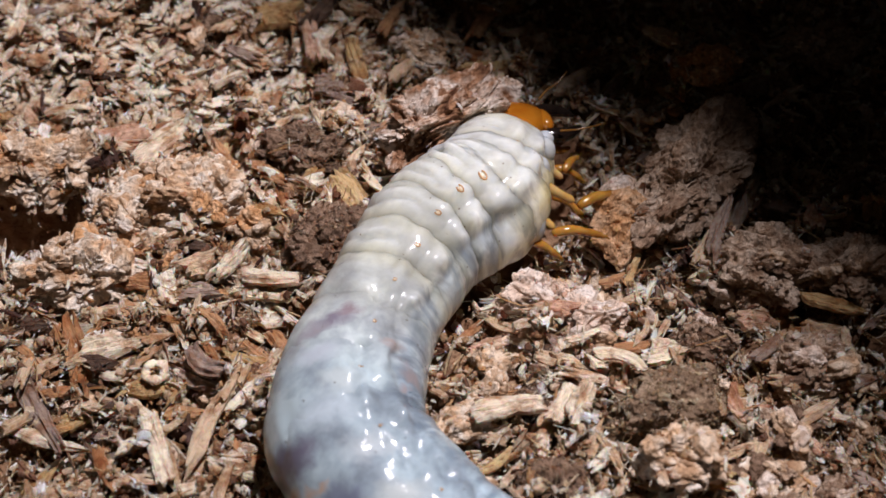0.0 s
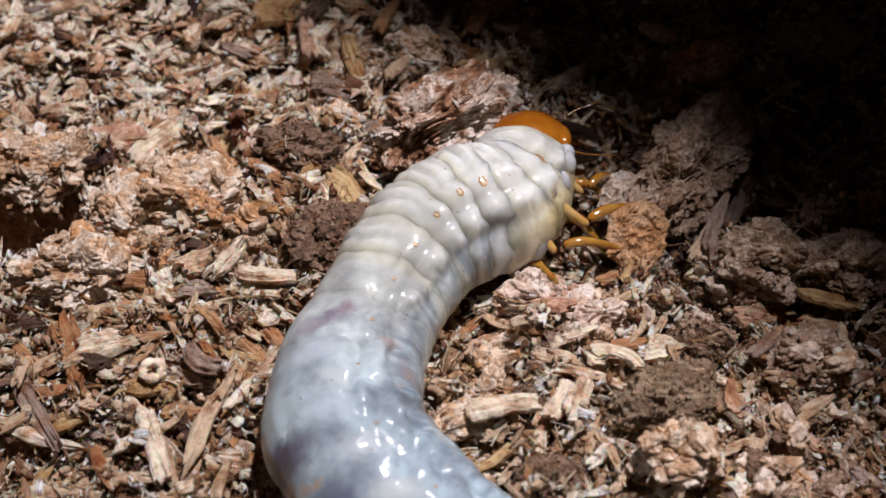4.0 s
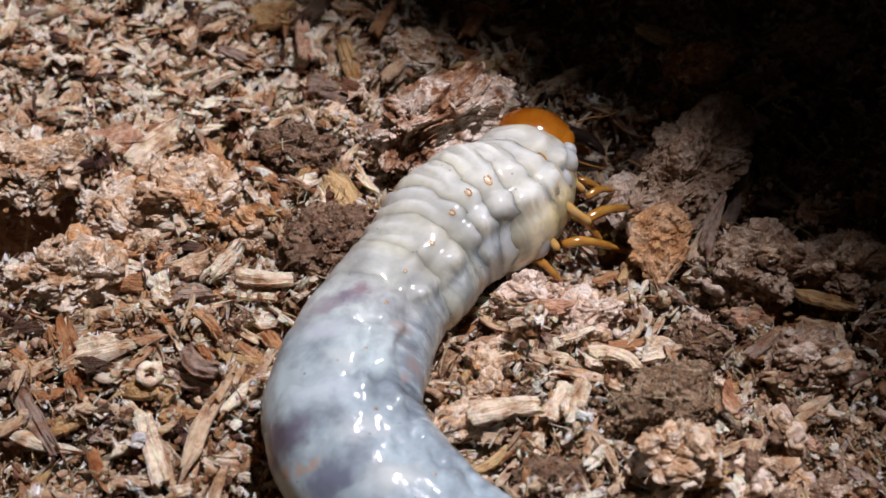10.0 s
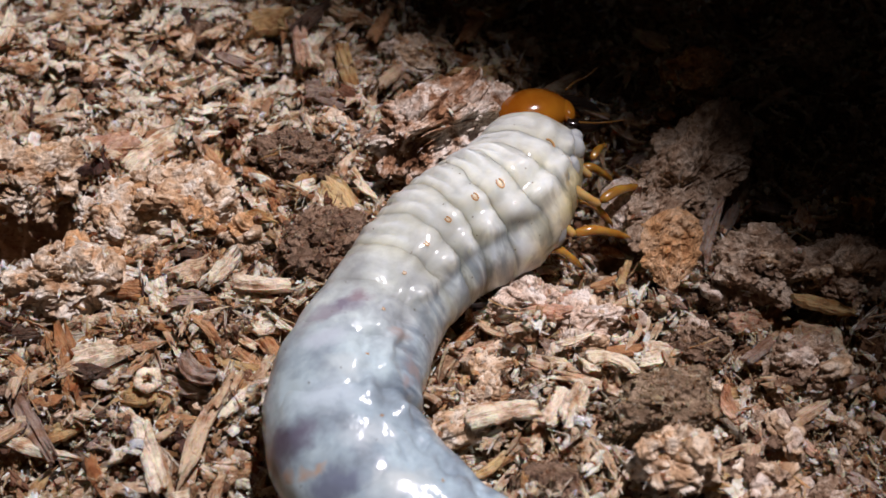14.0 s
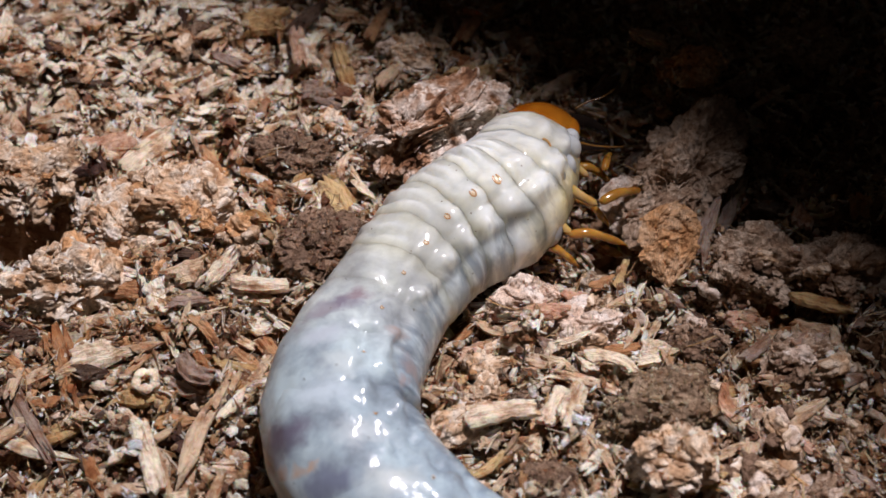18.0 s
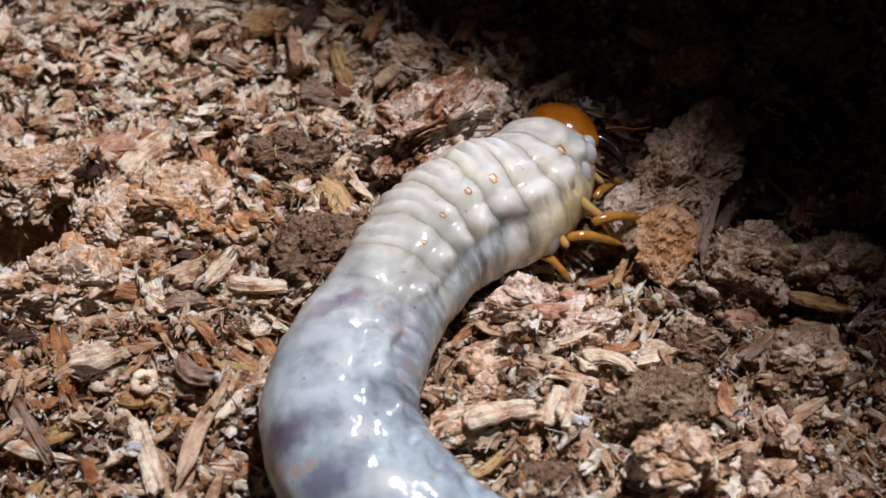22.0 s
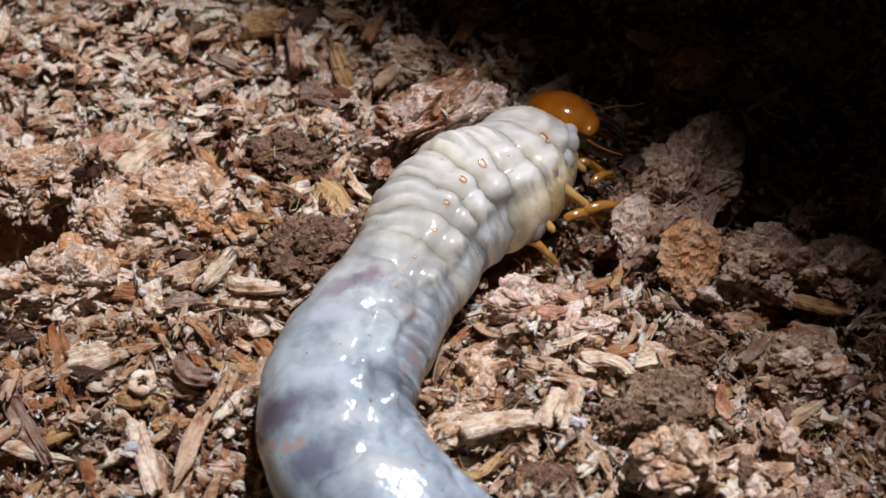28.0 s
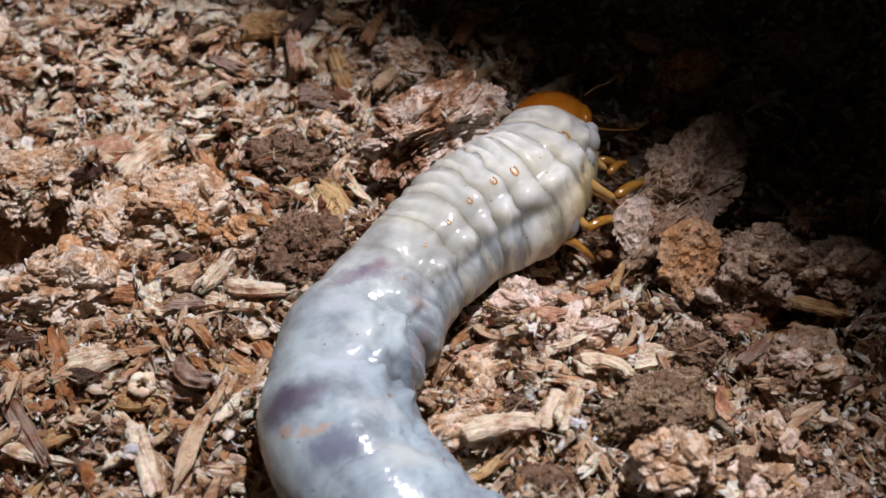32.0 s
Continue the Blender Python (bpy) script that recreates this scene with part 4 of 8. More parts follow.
def bark_plate(name, x, y, z, width, height, lean, turn, kind, label, category, seed, tip=1.0):
    """A thick, ragged plate of bark or rot that leans back: rounded above, drawn to a point below."""
    bm = bmesh.new()
    off = Vector((seed * 2.3, seed, 0.4))
    rows, cols = 44, 36
    sides = []
    for side in (1, -1):
        grid = []
        for i in range(rows + 1):
            v = -1 + 2 * i / rows
            half = math.sqrt(max(0.0, 1 - max(0.0, v + 0.05) ** 3.2)) * 0.94 + 0.06 if v > 0 else 1 - 0.92 * tip * (-v) ** 1.6
            half *= 1 + 0.16 * noise.noise(Vector((v * 4, side * 0.1, seed)))
            row = []
            for j in range(cols + 1):
                u = -1 + 2 * j / cols
                q = Vector((u * width * 430, v * height * 300, side)) + off
                bulge = (1 - abs(u) ** 4) * (1 - abs(v) ** 6)
                split = min(1.0, abs(noise.noise(q)) * 5)
                deep = 0.0009 * bulge + (0.0006 * noise.noise(q * 0.35) + 0.0003 * (split - 1) + 0.00045 * noise.noise(q * 1.3) + 0.0003 * noise.noise(q * 2.9)) * bulge
                ragged = (0.0011 * noise.noise(Vector((u * 4, v * 4, seed))) + 0.0006 * noise.noise(Vector((u * 13, v * 13, seed)))) * max(abs(u), abs(v)) ** 4
                row.append(bm.verts.new((u * half * width / 2 + ragged + 0.0006 * v * v, v * height / 2 + ragged, side * deep)))
            grid.append(row)
        sides.append(grid)
    front, rear = sides
    for i in range(rows):
        for j in range(cols):
            bm.faces.new((front[i][j], front[i][j + 1], front[i + 1][j + 1], front[i + 1][j]))
            bm.faces.new((rear[i][j], rear[i + 1][j], rear[i + 1][j + 1], rear[i][j + 1]))
    bmesh.ops.remove_doubles(bm, verts=bm.verts[:], dist=0.00001)
    ob = part(name, bm, CLODS[kind])
    ob.data.polygons.foreach_set("use_smooth", [False] * len(ob.data.polygons))
    flaky_crust(ob, 60, False, 0.4, M_SHELL[kind], seed)
    ob.matrix_world = pose(x, y, z, lean, 0, turn)
    return tagged(ob, label, category)


def splinter_mesh(length, width, thick, seed, blunt=False):
    """One chip: a torn slab of wood, split along its fibres, with ragged ends, slightly bent and twisted."""
    r = random.Random(seed)
    bm = bmesh.new()
    strips, steps = max(4, min(10, int(width / 0.00036))), 10
    fray = (0.05 if blunt else r.choice((0.10, 0.16, 0.24))) * length
    bend, arch, twist = r.choice((0.04, 0.08, 0.22)) * r.uniform(-1, 1) * length, r.uniform(-0.05, 0.09) * length, r.uniform(-0.5, 0.5)
    taper, slant = (0.05, 0.0) if blunt else (r.choice((0.1, 0.25, 0.5, 0.75)), r.uniform(-0.5, 0.5) * width)
    ends = [[r.uniform(-1, 1) * fray + slant * (2 * j / strips - 1) * k for j in range(strips + 1)] for k in (-1, 1)]
    ridge = [r.uniform(-0.5, 0.5) for j in range(strips + 1)]
    layers = []
    for side in (1, -1):
        for i in range(steps + 1):
            t = 2 * i / steps - 1
            wide = (1 - taper * max(0.0, t) ** 1.5) * (1 + 0.22 * noise.noise(Vector((t * 2.3, seed, side * 0.1))))
            for j in range(strips + 1):
                u = 2 * j / strips - 1
                reach = ends[0][j] if t < 0 else ends[1][j]
                x = t * length / 2 + reach * abs(t) ** 3
                y = (u + 0.35 / strips * noise.noise(Vector((t * 4, j, seed)))) * width / 2 * wide + bend * (t * t - 0.4)
                crown = 1 - 0.55 * abs(u) ** 3
                z = side * thick / 2 * crown * (1 - 0.45 * abs(t) ** 6) + thick * (0.42 * ridge[j] + 0.25 * noise.noise(Vector((t * 3, j * 1.7, seed + side)))) + arch * (t * t - 0.35)
                layers.append(bm.verts.new((x, y * math.cos(twist * t) - z * math.sin(twist * t), y * math.sin(twist * t) + z * math.cos(twist * t))))
    for tri in slab_faces(steps + 1, strips + 1):
        bm.faces.new([layers[k] for k in tri])
    return bm


TONES = {"tan": M_TAN, "pale": M_PALE, "rust": M_RUST, "amber": M_AMBER, "pink": M_PINK, "grey": M_GREY, "dark": M_DARK}
WORDS = {"tan": "light tan", "pale": "pale cream", "rust": "rusty brown", "amber": "amber yellow", "pink": "pinkish brown", "grey": "weathered grey", "dark": "dark brown"}
made = [0]


def chip(x, y, length, width, angle, tone, lift=0.0028, tilt=0.0, roll=0.0, blunt=False):
    """A chip lying on the substrate: place, size in millimetres, direction in degrees, tone."""
    made[0] += 1
    seed = made[0]
    ratio = width / length
    thick = min(0.55 * width, 0.9 + 0.25 * width)
    bm = splinter_mesh(length / 1000, width / 1000, thick / 1000, seed, blunt)
    me = bpy.data.meshes.new("wood_chip")
    bm.to_mesh(me)
    bm.free()
    me.attributes.new("along", "FLOAT_VECTOR", "POINT").data.foreach_set("vector", [c for v in me.vertices for c in (v.co.x + seed * 0.01, v.co.y, v.co.z)])
    me.materials.append(TONES[tone])
    kind = "splinter" if ratio < 0.3 else "chip" if ratio < 0.6 else "flake"
    ob = new("wood_" + kind, me)
    ob.matrix_world = pose(x, y, hills(x, y) + lift, roll, tilt, angle)
    shape = {"splinter": "narrow", "chip": "short", "flake": "broad flat"}[kind]
    return tagged(ob, f"{WORDS[tone]} {shape} wood {kind} lying on the substrate", "wood chip", "loose wood chips")


lump("rotten_wood_lump", -0.0012, 0.0195, (0.0235, 0.0150, 0.0165), 36, "L_LOG", "pinkish brown fibrous lump of rotten wood", "wood lump", 3, fibres=200, sink=0.10, detail=7, rough=1.4)
lump("soil_lump", -0.0256, 0.0173, (0.016, 0.009, 0.009), -3, "L_SOIL", "dark brown crumbly clod of soil", "soil lump", 5, fibres=1036, rough=1.9, sink=0.2)
soil_b = lump("soil_lump", -0.0194, -0.0032, (0.015, 0.014, 0.011), 20, "L_SOIL", "dark brown soil clod beside the larva", "soil lump", 6, fibres=1036, rough=1.9, sink=0.2)
lump("dropping_lump", 0.0293, -0.0313, (0.0165, 0.013, 0.015), 0, "L_FRASS", "rounded brown clod of compacted droppings", "soil lump", 7, rough=1.1, fibres=1200, sink=0.08)
grey_lump = lump("rotten_wood_lump", 0.0405, 0.0140, (0.0290, 0.0150, 0.0150), 54, "L_GREYROT", "grey cracked lump of rotten wood", "wood lump", 8, fibres=120, sink=0.12, detail=7, rough=0.8)
grey_side = lump("rotten_wood_lump", 0.0470, -0.0060, (0.0165, 0.0125, 0.0125), -12, "L_GREYROT", "grey flaky lump of rotten wood", "wood lump", 9, fibres=140, sink=0.07, detail=6)
bark = bark_plate("bark_piece", 0.0338, -0.0042, 0.0062, 0.0092, 0.0132, 50, -4, "L_RUST", "rusty orange piece of rotten bark leaning on lumps", "bark", 11)
pink_flake = bark_plate("rotten_wood_flake", 0.0300, 0.0003, 0.0060, 0.0074, 0.0088, 40, 12, "L_PINK", "pinkish white flake of rotten wood by the legs", "wood lump", 52, 0.5)
chip(0.0453, 0.0069, 11.8, 2.1, 61, "grey", lift=0.005, tilt=-25)
chip(0.0404, -0.0012, 10.1, 2.3, 70, "grey", lift=0.004, tilt=-20)
white_lump = lump("rotten_wood_lump", 0.0213, -0.0163, (0.011, 0.01, 0.01), 10, "L_PINK", "pinkish white crumbly lump of decayed wood", "wood lump", 12, fibres=234, rough=1, detail=6, sink=0.09)
lump("rotten_wood_lump", 0.0114, -0.0120, (0.011, 0.008, 0.008), 15, "L_PINK", "pinkish white crumbly lump beside the larva", "wood lump", 13, fibres=502, rough=1, detail=6, sink=0.12)
lump("rotten_wood_lump", -0.0066, 0.0448, (0.009, 0.008, 0.007), 0, "L_ROT", "frayed tan lump of rotten wood", "wood lump", 14, fibres=336, rough=1, detail=6, sink=0.12)
lump("rotten_wood_lump", -0.0666, 0.0170, (0.018, 0.0103, 0.0102), 10, "L_ROT", "matted pale brown cake of rotten wood", "wood lump", 15, fibres=436, rough=1, detail=6, sink=0.18)
lump("rotten_wood_lump", -0.0672, 0.0049, (0.0204, 0.0126, 0.013), 10, "L_ROT", "brown fibrous cake of rotten wood", "wood lump", 16, fibres=436, rough=1, detail=6, sink=0)
lump("rotten_wood_lump", -0.0545, 0.0068, (0.0096, 0.0149, 0.013), 10, "L_WHITE", "whitish fibrous cake of decayed wood", "wood lump", 17, fibres=402, rough=1, detail=6, sink=0.15)
lump("rotten_wood_lump", -0.0481, 0.0113, (0.0156, 0.0103, 0.0102), 20, "L_WHITE", "white mouldy cake of decayed wood", "wood lump", 19, fibres=336, rough=1, detail=6, sink=0.18)
lump("rotten_wood_lump", -0.0515, 0.0051, (0.0144, 0.0115, 0.0116), -10, "L_ROT", "pinkish cake of rotten wood", "wood lump", 20, fibres=402, rough=1, detail=6, sink=0.15)
lump("rotten_wood_lump", -0.0419, 0.0070, (0.0156, 0.0126, 0.0102), 10, "L_ROT", "orange brown cake of rotten wood", "wood lump", 21, fibres=402, rough=1, detail=6, sink=0.18)
lump("rotten_wood_lump", -0.0581, -0.0072, (0.018, 0.0103, 0.0116), 5, "L_WHITE", "white flaky lump of decayed wood beside a pit", "wood lump", 22, fibres=402, rough=1, detail=6, sink=0.15)
lump("rotten_wood_lump", -0.0733, 0.0156, (0.0144, 0.0103, 0.013), 0, "L_ROT", "brown lump of matted wood fibres", "wood lump", 23, fibres=336, rough=1, detail=6, sink=0.15)
lump("soil_lump", -0.0471, 0.0492, (0.009, 0.009, 0.006), 0, "L_SOIL", "dark clod of soil among chips", "soil lump", 24, fibres=691, rough=1.9, sink=0.2)
lump("soil_lump", 0.0118, -0.0295, (0.006, 0.005, 0.004), 0, "L_SOIL", "small dark clod of soil", "soil lump", 25, detail=4, fibres=345, rough=1.9)
lump("rotten_wood_lump", 0.0230, -0.0028, (0.008, 0.006, 0.005), 0, "L_ROT", "fibrous crumb of rotten wood by the legs", "wood lump", 26, fibres=384)
lump("rotten_wood_lump", 0.0175, -0.0074, (0.009, 0.005, 0.005), -20, "L_ROT", "pinkish crumb of rotten wood by the legs", "wood lump", 27, fibres=384)
lump("rotten_wood_lump", 0.0605, -0.0072, (0.0150, 0.0115, 0.0105), 15, "L_GREYROT", "grey crumbly lump in the dim light", "wood lump", 28, fibres=200, rough=1, detail=6, sink=0.12)
lump("rotten_wood_lump", 0.0524, -0.0220, (0.012, 0.009, 0.007), 10, "L_GREYROT", "grey brown crumbly lump of rotten wood", "wood lump", 29, fibres=368, rough=1, detail=6, sink=0.15)
lump("soil_lump", 0.0368, -0.0192, (0.009, 0.008, 0.006), 0, "L_SOIL", "dark clod of soil between chips", "soil lump", 30, fibres=691, rough=1.9, sink=0.2)
lump("rotten_wood_lump", 0.0375, -0.0250, (0.007, 0.006, 0.006), 0, "L_GREYROT", "greyish crumb of rotten wood", "wood lump", 31, fibres=720)
lump("rotten_wood_lump", 0.0295, -0.0411, (0.011, 0.008, 0.007), 0, "L_ROT", "brown crumbly lump of rotten wood", "wood lump", 32, fibres=368, rough=1, detail=6, sink=0.12)
lump("rotten_wood_lump", 0.0410, -0.0430, (0.011, 0.009, 0.007), 30, "L_ROT", "brown crumbly lump of rotten wood", "wood lump", 33, fibres=368, rough=1, detail=6, sink=0.12)
lump("rotten_wood_lump", 0.0509, -0.0413, (0.012, 0.009, 0.007), 0, "L_GREYROT", "dim grey lump of rotten wood", "wood lump", 34, fibres=268, rough=1, detail=6, sink=0.12)
lump("rotten_wood_lump", 0.0138, 0.0499, (0.009, 0.012, 0.009), 0, "L_ROT", "rotten wood lump in deep shade", "wood lump", 35, fibres=268, rough=1, detail=6, sink=0.09)
lump("rotten_wood_lump", 0.0441, 0.0383, (0.011, 0.01, 0.008), 0, "L_RUST", "reddish lump in deep shade", "wood lump", 36, fibres=502, rough=1, detail=6, sink=0.09)
lump("rotten_wood_lump", 0.0646, 0.0424, (0.014, 0.01, 0.008), 0, "L_GREYROT", "dim lump of rotten wood in deep shade", "wood lump", 37, fibres=502, rough=1, detail=6, sink=0.09)
lump("rotten_wood_lump", 0.0061, -0.0220, (0.008, 0.006, 0.005), 30, "L_ROT", "pinkish brown crumb of rotten wood", "wood lump", 38, fibres=384)
lump("rotten_wood_lump", 0.0021, -0.0337, (0.009, 0.006, 0.006), 10, "L_ROT", "fibrous brown crumb of rotten wood", "wood lump", 39, fibres=432)
lump("rotten_wood_lump", 0.0040, -0.0287, (0.008, 0.005, 0.004), 10, "L_ROT", "fibrous tan crumb of rotten wood", "wood lump", 40, fibres=384)
lump("soil_lump", 0.0134, -0.0437, (0.009, 0.007, 0.005), 0, "L_SOIL", "dark clod of soil between chips", "soil lump", 41, detail=4, fibres=518, rough=1.9)
lump("soil_lump", 0.0429, -0.0093, (0.01, 0.006, 0.004), 0, "L_SOIL", "dark clod of soil under flaky lumps", "soil lump", 42, detail=4, fibres=518, rough=1.9)
lump("soil_lump", -0.0488, -0.0186, (0.008, 0.005, 0.004), 0, "L_SOIL", "small dark clod of soil", "soil lump", 43, detail=4, fibres=518, rough=1.9)
lump("rotten_wood_lump", 0.0458, -0.0336, (0.009, 0.008, 0.006), 0, "L_GREYROT", "grey brown crumbly lump", "wood lump", 44, fibres=384)
lump("rotten_wood_lump", -0.0199, 0.0224, (0.009, 0.006, 0.005), 0, "L_WHITE", "whitish crumb of decayed wood", "wood lump", 45, fibres=720)
lump("rotten_wood_lump", 0.0321, -0.0329, (0.006, 0.005, 0.005), 0, "L_ROT", "brown crumb beside a clod of droppings", "wood lump", 46, fibres=600)
lump("rotten_wood_lump", -0.0317, 0.0018, (0.009, 0.007, 0.005), 0, "L_ROT", "rusty crumb of rotten wood", "wood lump", 47, fibres=384)
chip(-0.0534, -0.0136, 6.4, 2.6, 11, "tan")
chip(-0.0553, -0.0220, 12.0, 3.3, -65, "rust")
chip(-0.0500, -0.0219, 6.4, 4.2, 20, "pale")
chip(-0.0504, -0.0253, 3.5, 2.6, 1, "dark")
chip(-0.0274, -0.0161, 6.2, 2.5, -51, "rust")
chip(-0.0326, -0.0209, 11.3, 1.4, -20, "amber")
chip(-0.0350, -0.0183, 5.9, 1.6, -46, "rust")
chip(-0.0366, -0.0266, 7.4, 3.3, -31, "grey")
chip(-0.0423, -0.0290, 3.6, 3.6, 1, "amber")
chip(-0.0426, -0.0327, 7.8, 1.3, -41, "pale")
chip(-0.0585, -0.0315, 13.3, 2.7, -53, "grey")
chip(-0.0556, -0.0381, 14.4, 1.7, -22, "pale")
chip(-0.0433, -0.0379, 3.7, 2.0, 25, "pale")
chip(-0.0381, -0.0404, 11.6, 2.3, -61, "tan")
chip(-0.0333, -0.0326, 15.2, 2.0, 76, "tan")
chip(-0.0342, -0.0391, 7.4, 1.6, 86, "tan")
chip(-0.0310, -0.0293, 5.3, 1.4, 71, "tan")
chip(-0.0274, -0.0236, 6.1, 1.5, 55, "tan")
chip(-0.0399, -0.0188, 6.5, 1.1, -69, "pale")
chip(-0.0439, -0.0105, 6.5, 3.0, -72, "pale")
chip(-0.0381, -0.0120, 4.4, 2.9, 1, "grey")
chip(-0.0482, -0.0082, 6.7, 3.5, 1, "rust")
chip(-0.0393, -0.0072, 4.4, 4.1, 27, "tan")
chip(-0.0346, -0.0066, 6.7, 2.9, 58, "pale")
chip(-0.0478, -0.0143, 3.9, 2.0, -22, "rust")
chip(-0.0581, -0.0154, 4.8, 2.0, 77, "tan")
chip(-0.0639, -0.0155, 3.5, 2.9, 1, "dark")
chip(-0.0540, -0.0323, 3.8, 2.6, 26, "amber")
chip(-0.0564, -0.0287, 3.2, 1.9, 13, "rust")
chip(-0.0480, -0.0345, 3.3, 2.1, 51, "grey")
chip(-0.0365, -0.0321, 4.2, 1.8, -11, "rust")
chip(-0.0289, -0.0307, 5.1, 1.6, 60, "pale")
chip(-0.0479, -0.0388, 5.6, 1.8, -46, "dark")
chip(-0.0468, -0.0408, 6.4, 1.7, -61, "rust")
chip(-0.0501, -0.0422, 4.3, 1.9, 50, "tan")
chip(-0.0559, -0.0427, 4.5, 2.4, 64, "amber")
chip(-0.0407, -0.0443, 5.5, 1.5, 1, "tan")
chip(-0.0340, -0.0446, 4.4, 1.7, 18, "pale")
chip(-0.0297, -0.0439, 5.8, 1.5, 79, "tan")
chip(-0.0274, -0.0390, 3.8, 2.0, 24, "rust")
chip(-0.0303, -0.0167, 4.5, 1.4, -33, "pale")
chip(-0.0384, -0.0152, 7.1, 1.0, 83, "tan")
chip(-0.0420, -0.0163, 6.5, 1.0, -57, "tan")
chip(-0.0347, -0.0235, 4.4, 1.4, -65, "rust")
chip(-0.0392, -0.0228, 5.8, 1.3, 26, "tan")
chip(-0.0447, -0.0236, 5.1, 1.1, 52, "tan")
chip(-0.0592, -0.0240, 4.5, 1.9, 40, "tan")
chip(-0.0632, -0.0211, 6.1, 1.3, -38, "rust")
chip(-0.0513, -0.0305, 3.9, 1.6, -16, "tan")
chip(-0.0468, -0.0295, 3.5, 1.5, 63, "amber")
chip(-0.0385, -0.0361, 4.4, 1.1, 37, "tan")
chip(-0.0444, -0.0426, 3.0, 1.4, 73, "pale")
chip(-0.0263, -0.0356, 4.5, 1.2, -58, "rust")
chip(-0.0255, -0.0293, 3.9, 1.2, 79, "tan")
chip(-0.0305, -0.0246, 4.2, 1.1, -37, "tan")
chip(-0.0609, -0.0269, 4.5, 1.8, 88, "tan")
chip(-0.0529, -0.0268, 4.1, 1.4, -30, "dark")
chip(-0.0347, -0.0152, 4.7, 1.1, 20, "pale")
chip(-0.0294, -0.0352, 5.2, 1.0, 89, "rust")
chip(-0.0516, -0.0451, 4.6, 1.3, -10, "tan")
chip(-0.0600, -0.0346, 3.3, 1.6, 39, "tan")
chip(-0.0458, -0.0322, 3.4, 1.1, -55, "tan")
chip(-0.0369, -0.0198, 5.4, 0.9, -65, "rust")
chip(-0.0438, -0.0199, 4.0, 1.7, 13, "tan")
chip(-0.0439, -0.0153, 4.0, 1.3, -41, "tan")
chip(-0.0387, -0.0303, 3.6, 1.0, 91, "amber")
chip(-0.0565, -0.0346, 3.6, 1.4, 52, "tan")
chip_left = chip(-0.0296, -0.0104, 8.7, 2.3, -10, "pale")
chip(-0.0553, 0.0230, 7.5, 6.7, 106, "pink")
chip(-0.0504, 0.0210, 13.0, 4.4, 44, "pale")
chip(-0.0270, 0.0463, 9.4, 2.8, -80, "pink")
chip(-0.0250, 0.0379, 5.2, 4.1, -7, "pink")
chip(-0.0214, 0.0419, 16.2, 2.3, -74, "tan")
chip(-0.0821, 0.0509, 10.7, 2.4, 96, "pale")
chip(-0.0781, 0.0336, 17.6, 2.1, -63, "tan")
chip(-0.0168, 0.0500, 8.9, 3.9, 16, "tan")
chip(-0.0374, 0.0548, 6.9, 6.2, 1, "tan")
chip(-0.0557, 0.0521, 4.4, 2.5, 17, "pale")
chip(-0.0515, 0.0480, 4.4, 2.1, 79, "pale")
chip(-0.0484, 0.0369, 7.8, 1.7, -37, "pale")
chip(-0.0438, 0.0332, 7.0, 1.8, -26, "pale")
chip(-0.0634, 0.0360, 5.7, 2.0, 1, "dark")
chip(-0.0430, 0.0218, 6.0, 2.0, 92, "grey")
chip(-0.0399, 0.0236, 6.6, 2.6, 91, "amber")
chip(-0.0398, 0.0182, 11.3, 2.4, -64, "rust")
chip(-0.0689, 0.0296, 6.1, 2.7, 16, "tan")
chip(-0.0372, 0.0145, 8.0, 2.5, -49, "tan")
chip(-0.0232, 0.0102, 7.7, 3.4, 88, "amber")
chip(-0.0171, 0.0069, 10.4, 4.5, -63, "amber")
chip(-0.0204, 0.0046, 6.5, 2.8, -70, "pale")
chip(-0.0268, 0.0052, 5.2, 1.5, -62, "rust")
chip(-0.0306, -0.0005, 3.5, 2.8, 14, "rust")
chip(-0.0264, -0.0023, 4.2, 2.9, 1, "pale")
chip(-0.0135, 0.0106, 7.7, 1.7, -56, "pale")
chip(-0.0352, 0.0212, 3.9, 3.9, 145, "pale")
chip(-0.0232, 0.0262, 7.6, 4.3, 1, "pink")
chip(-0.0148, 0.0253, 9.0, 3.5, 15, "grey")
chip(-0.0303, 0.0117, 6.9, 2.1, -36, "rust")
chip(-0.0137, 0.0316, 8.1, 1.8, 86, "tan")
chip(-0.0100, 0.0397, 7.0, 2.7, 53, "tan")
chip(0.0017, 0.0398, 6.5, 5.5, 16, "amber")
chip(0.0070, 0.0345, 6.4, 2.1, 75, "tan")
chip(0.0106, 0.0304, 5.1, 2.5, -41, "pale")
chip(-0.0745, 0.0397, 5.9, 2.9, 17, "tan")
chip(-0.0677, 0.0462, 6.2, 2.5, -26, "tan")
chip(-0.0623, 0.0503, 5.4, 2.3, 61, "pale")
chip(-0.0731, 0.0510, 6.1, 2.1, -36, "pink")
chip(-0.0769, 0.0452, 6.2, 1.7, 83, "tan")
chip(-0.0617, 0.0422, 4.7, 2.3, 33, "tan")
chip(-0.0558, 0.0439, 6.6, 1.5, -54, "pale")
chip(-0.0553, 0.0361, 5.4, 2.2, -14, "pale")
chip(-0.0493, 0.0302, 5.4, 2.4, 23, "tan")
chip(-0.0419, 0.0481, 6.4, 2.3, 46, "tan")
chip(-0.0387, 0.0401, 6.5, 2.4, -27, "grey")
chip(-0.0343, 0.0465, 8.7, 2.3, 76, "rust")
chip(-0.0319, 0.0532, 9.7, 1.9, -65, "rust")
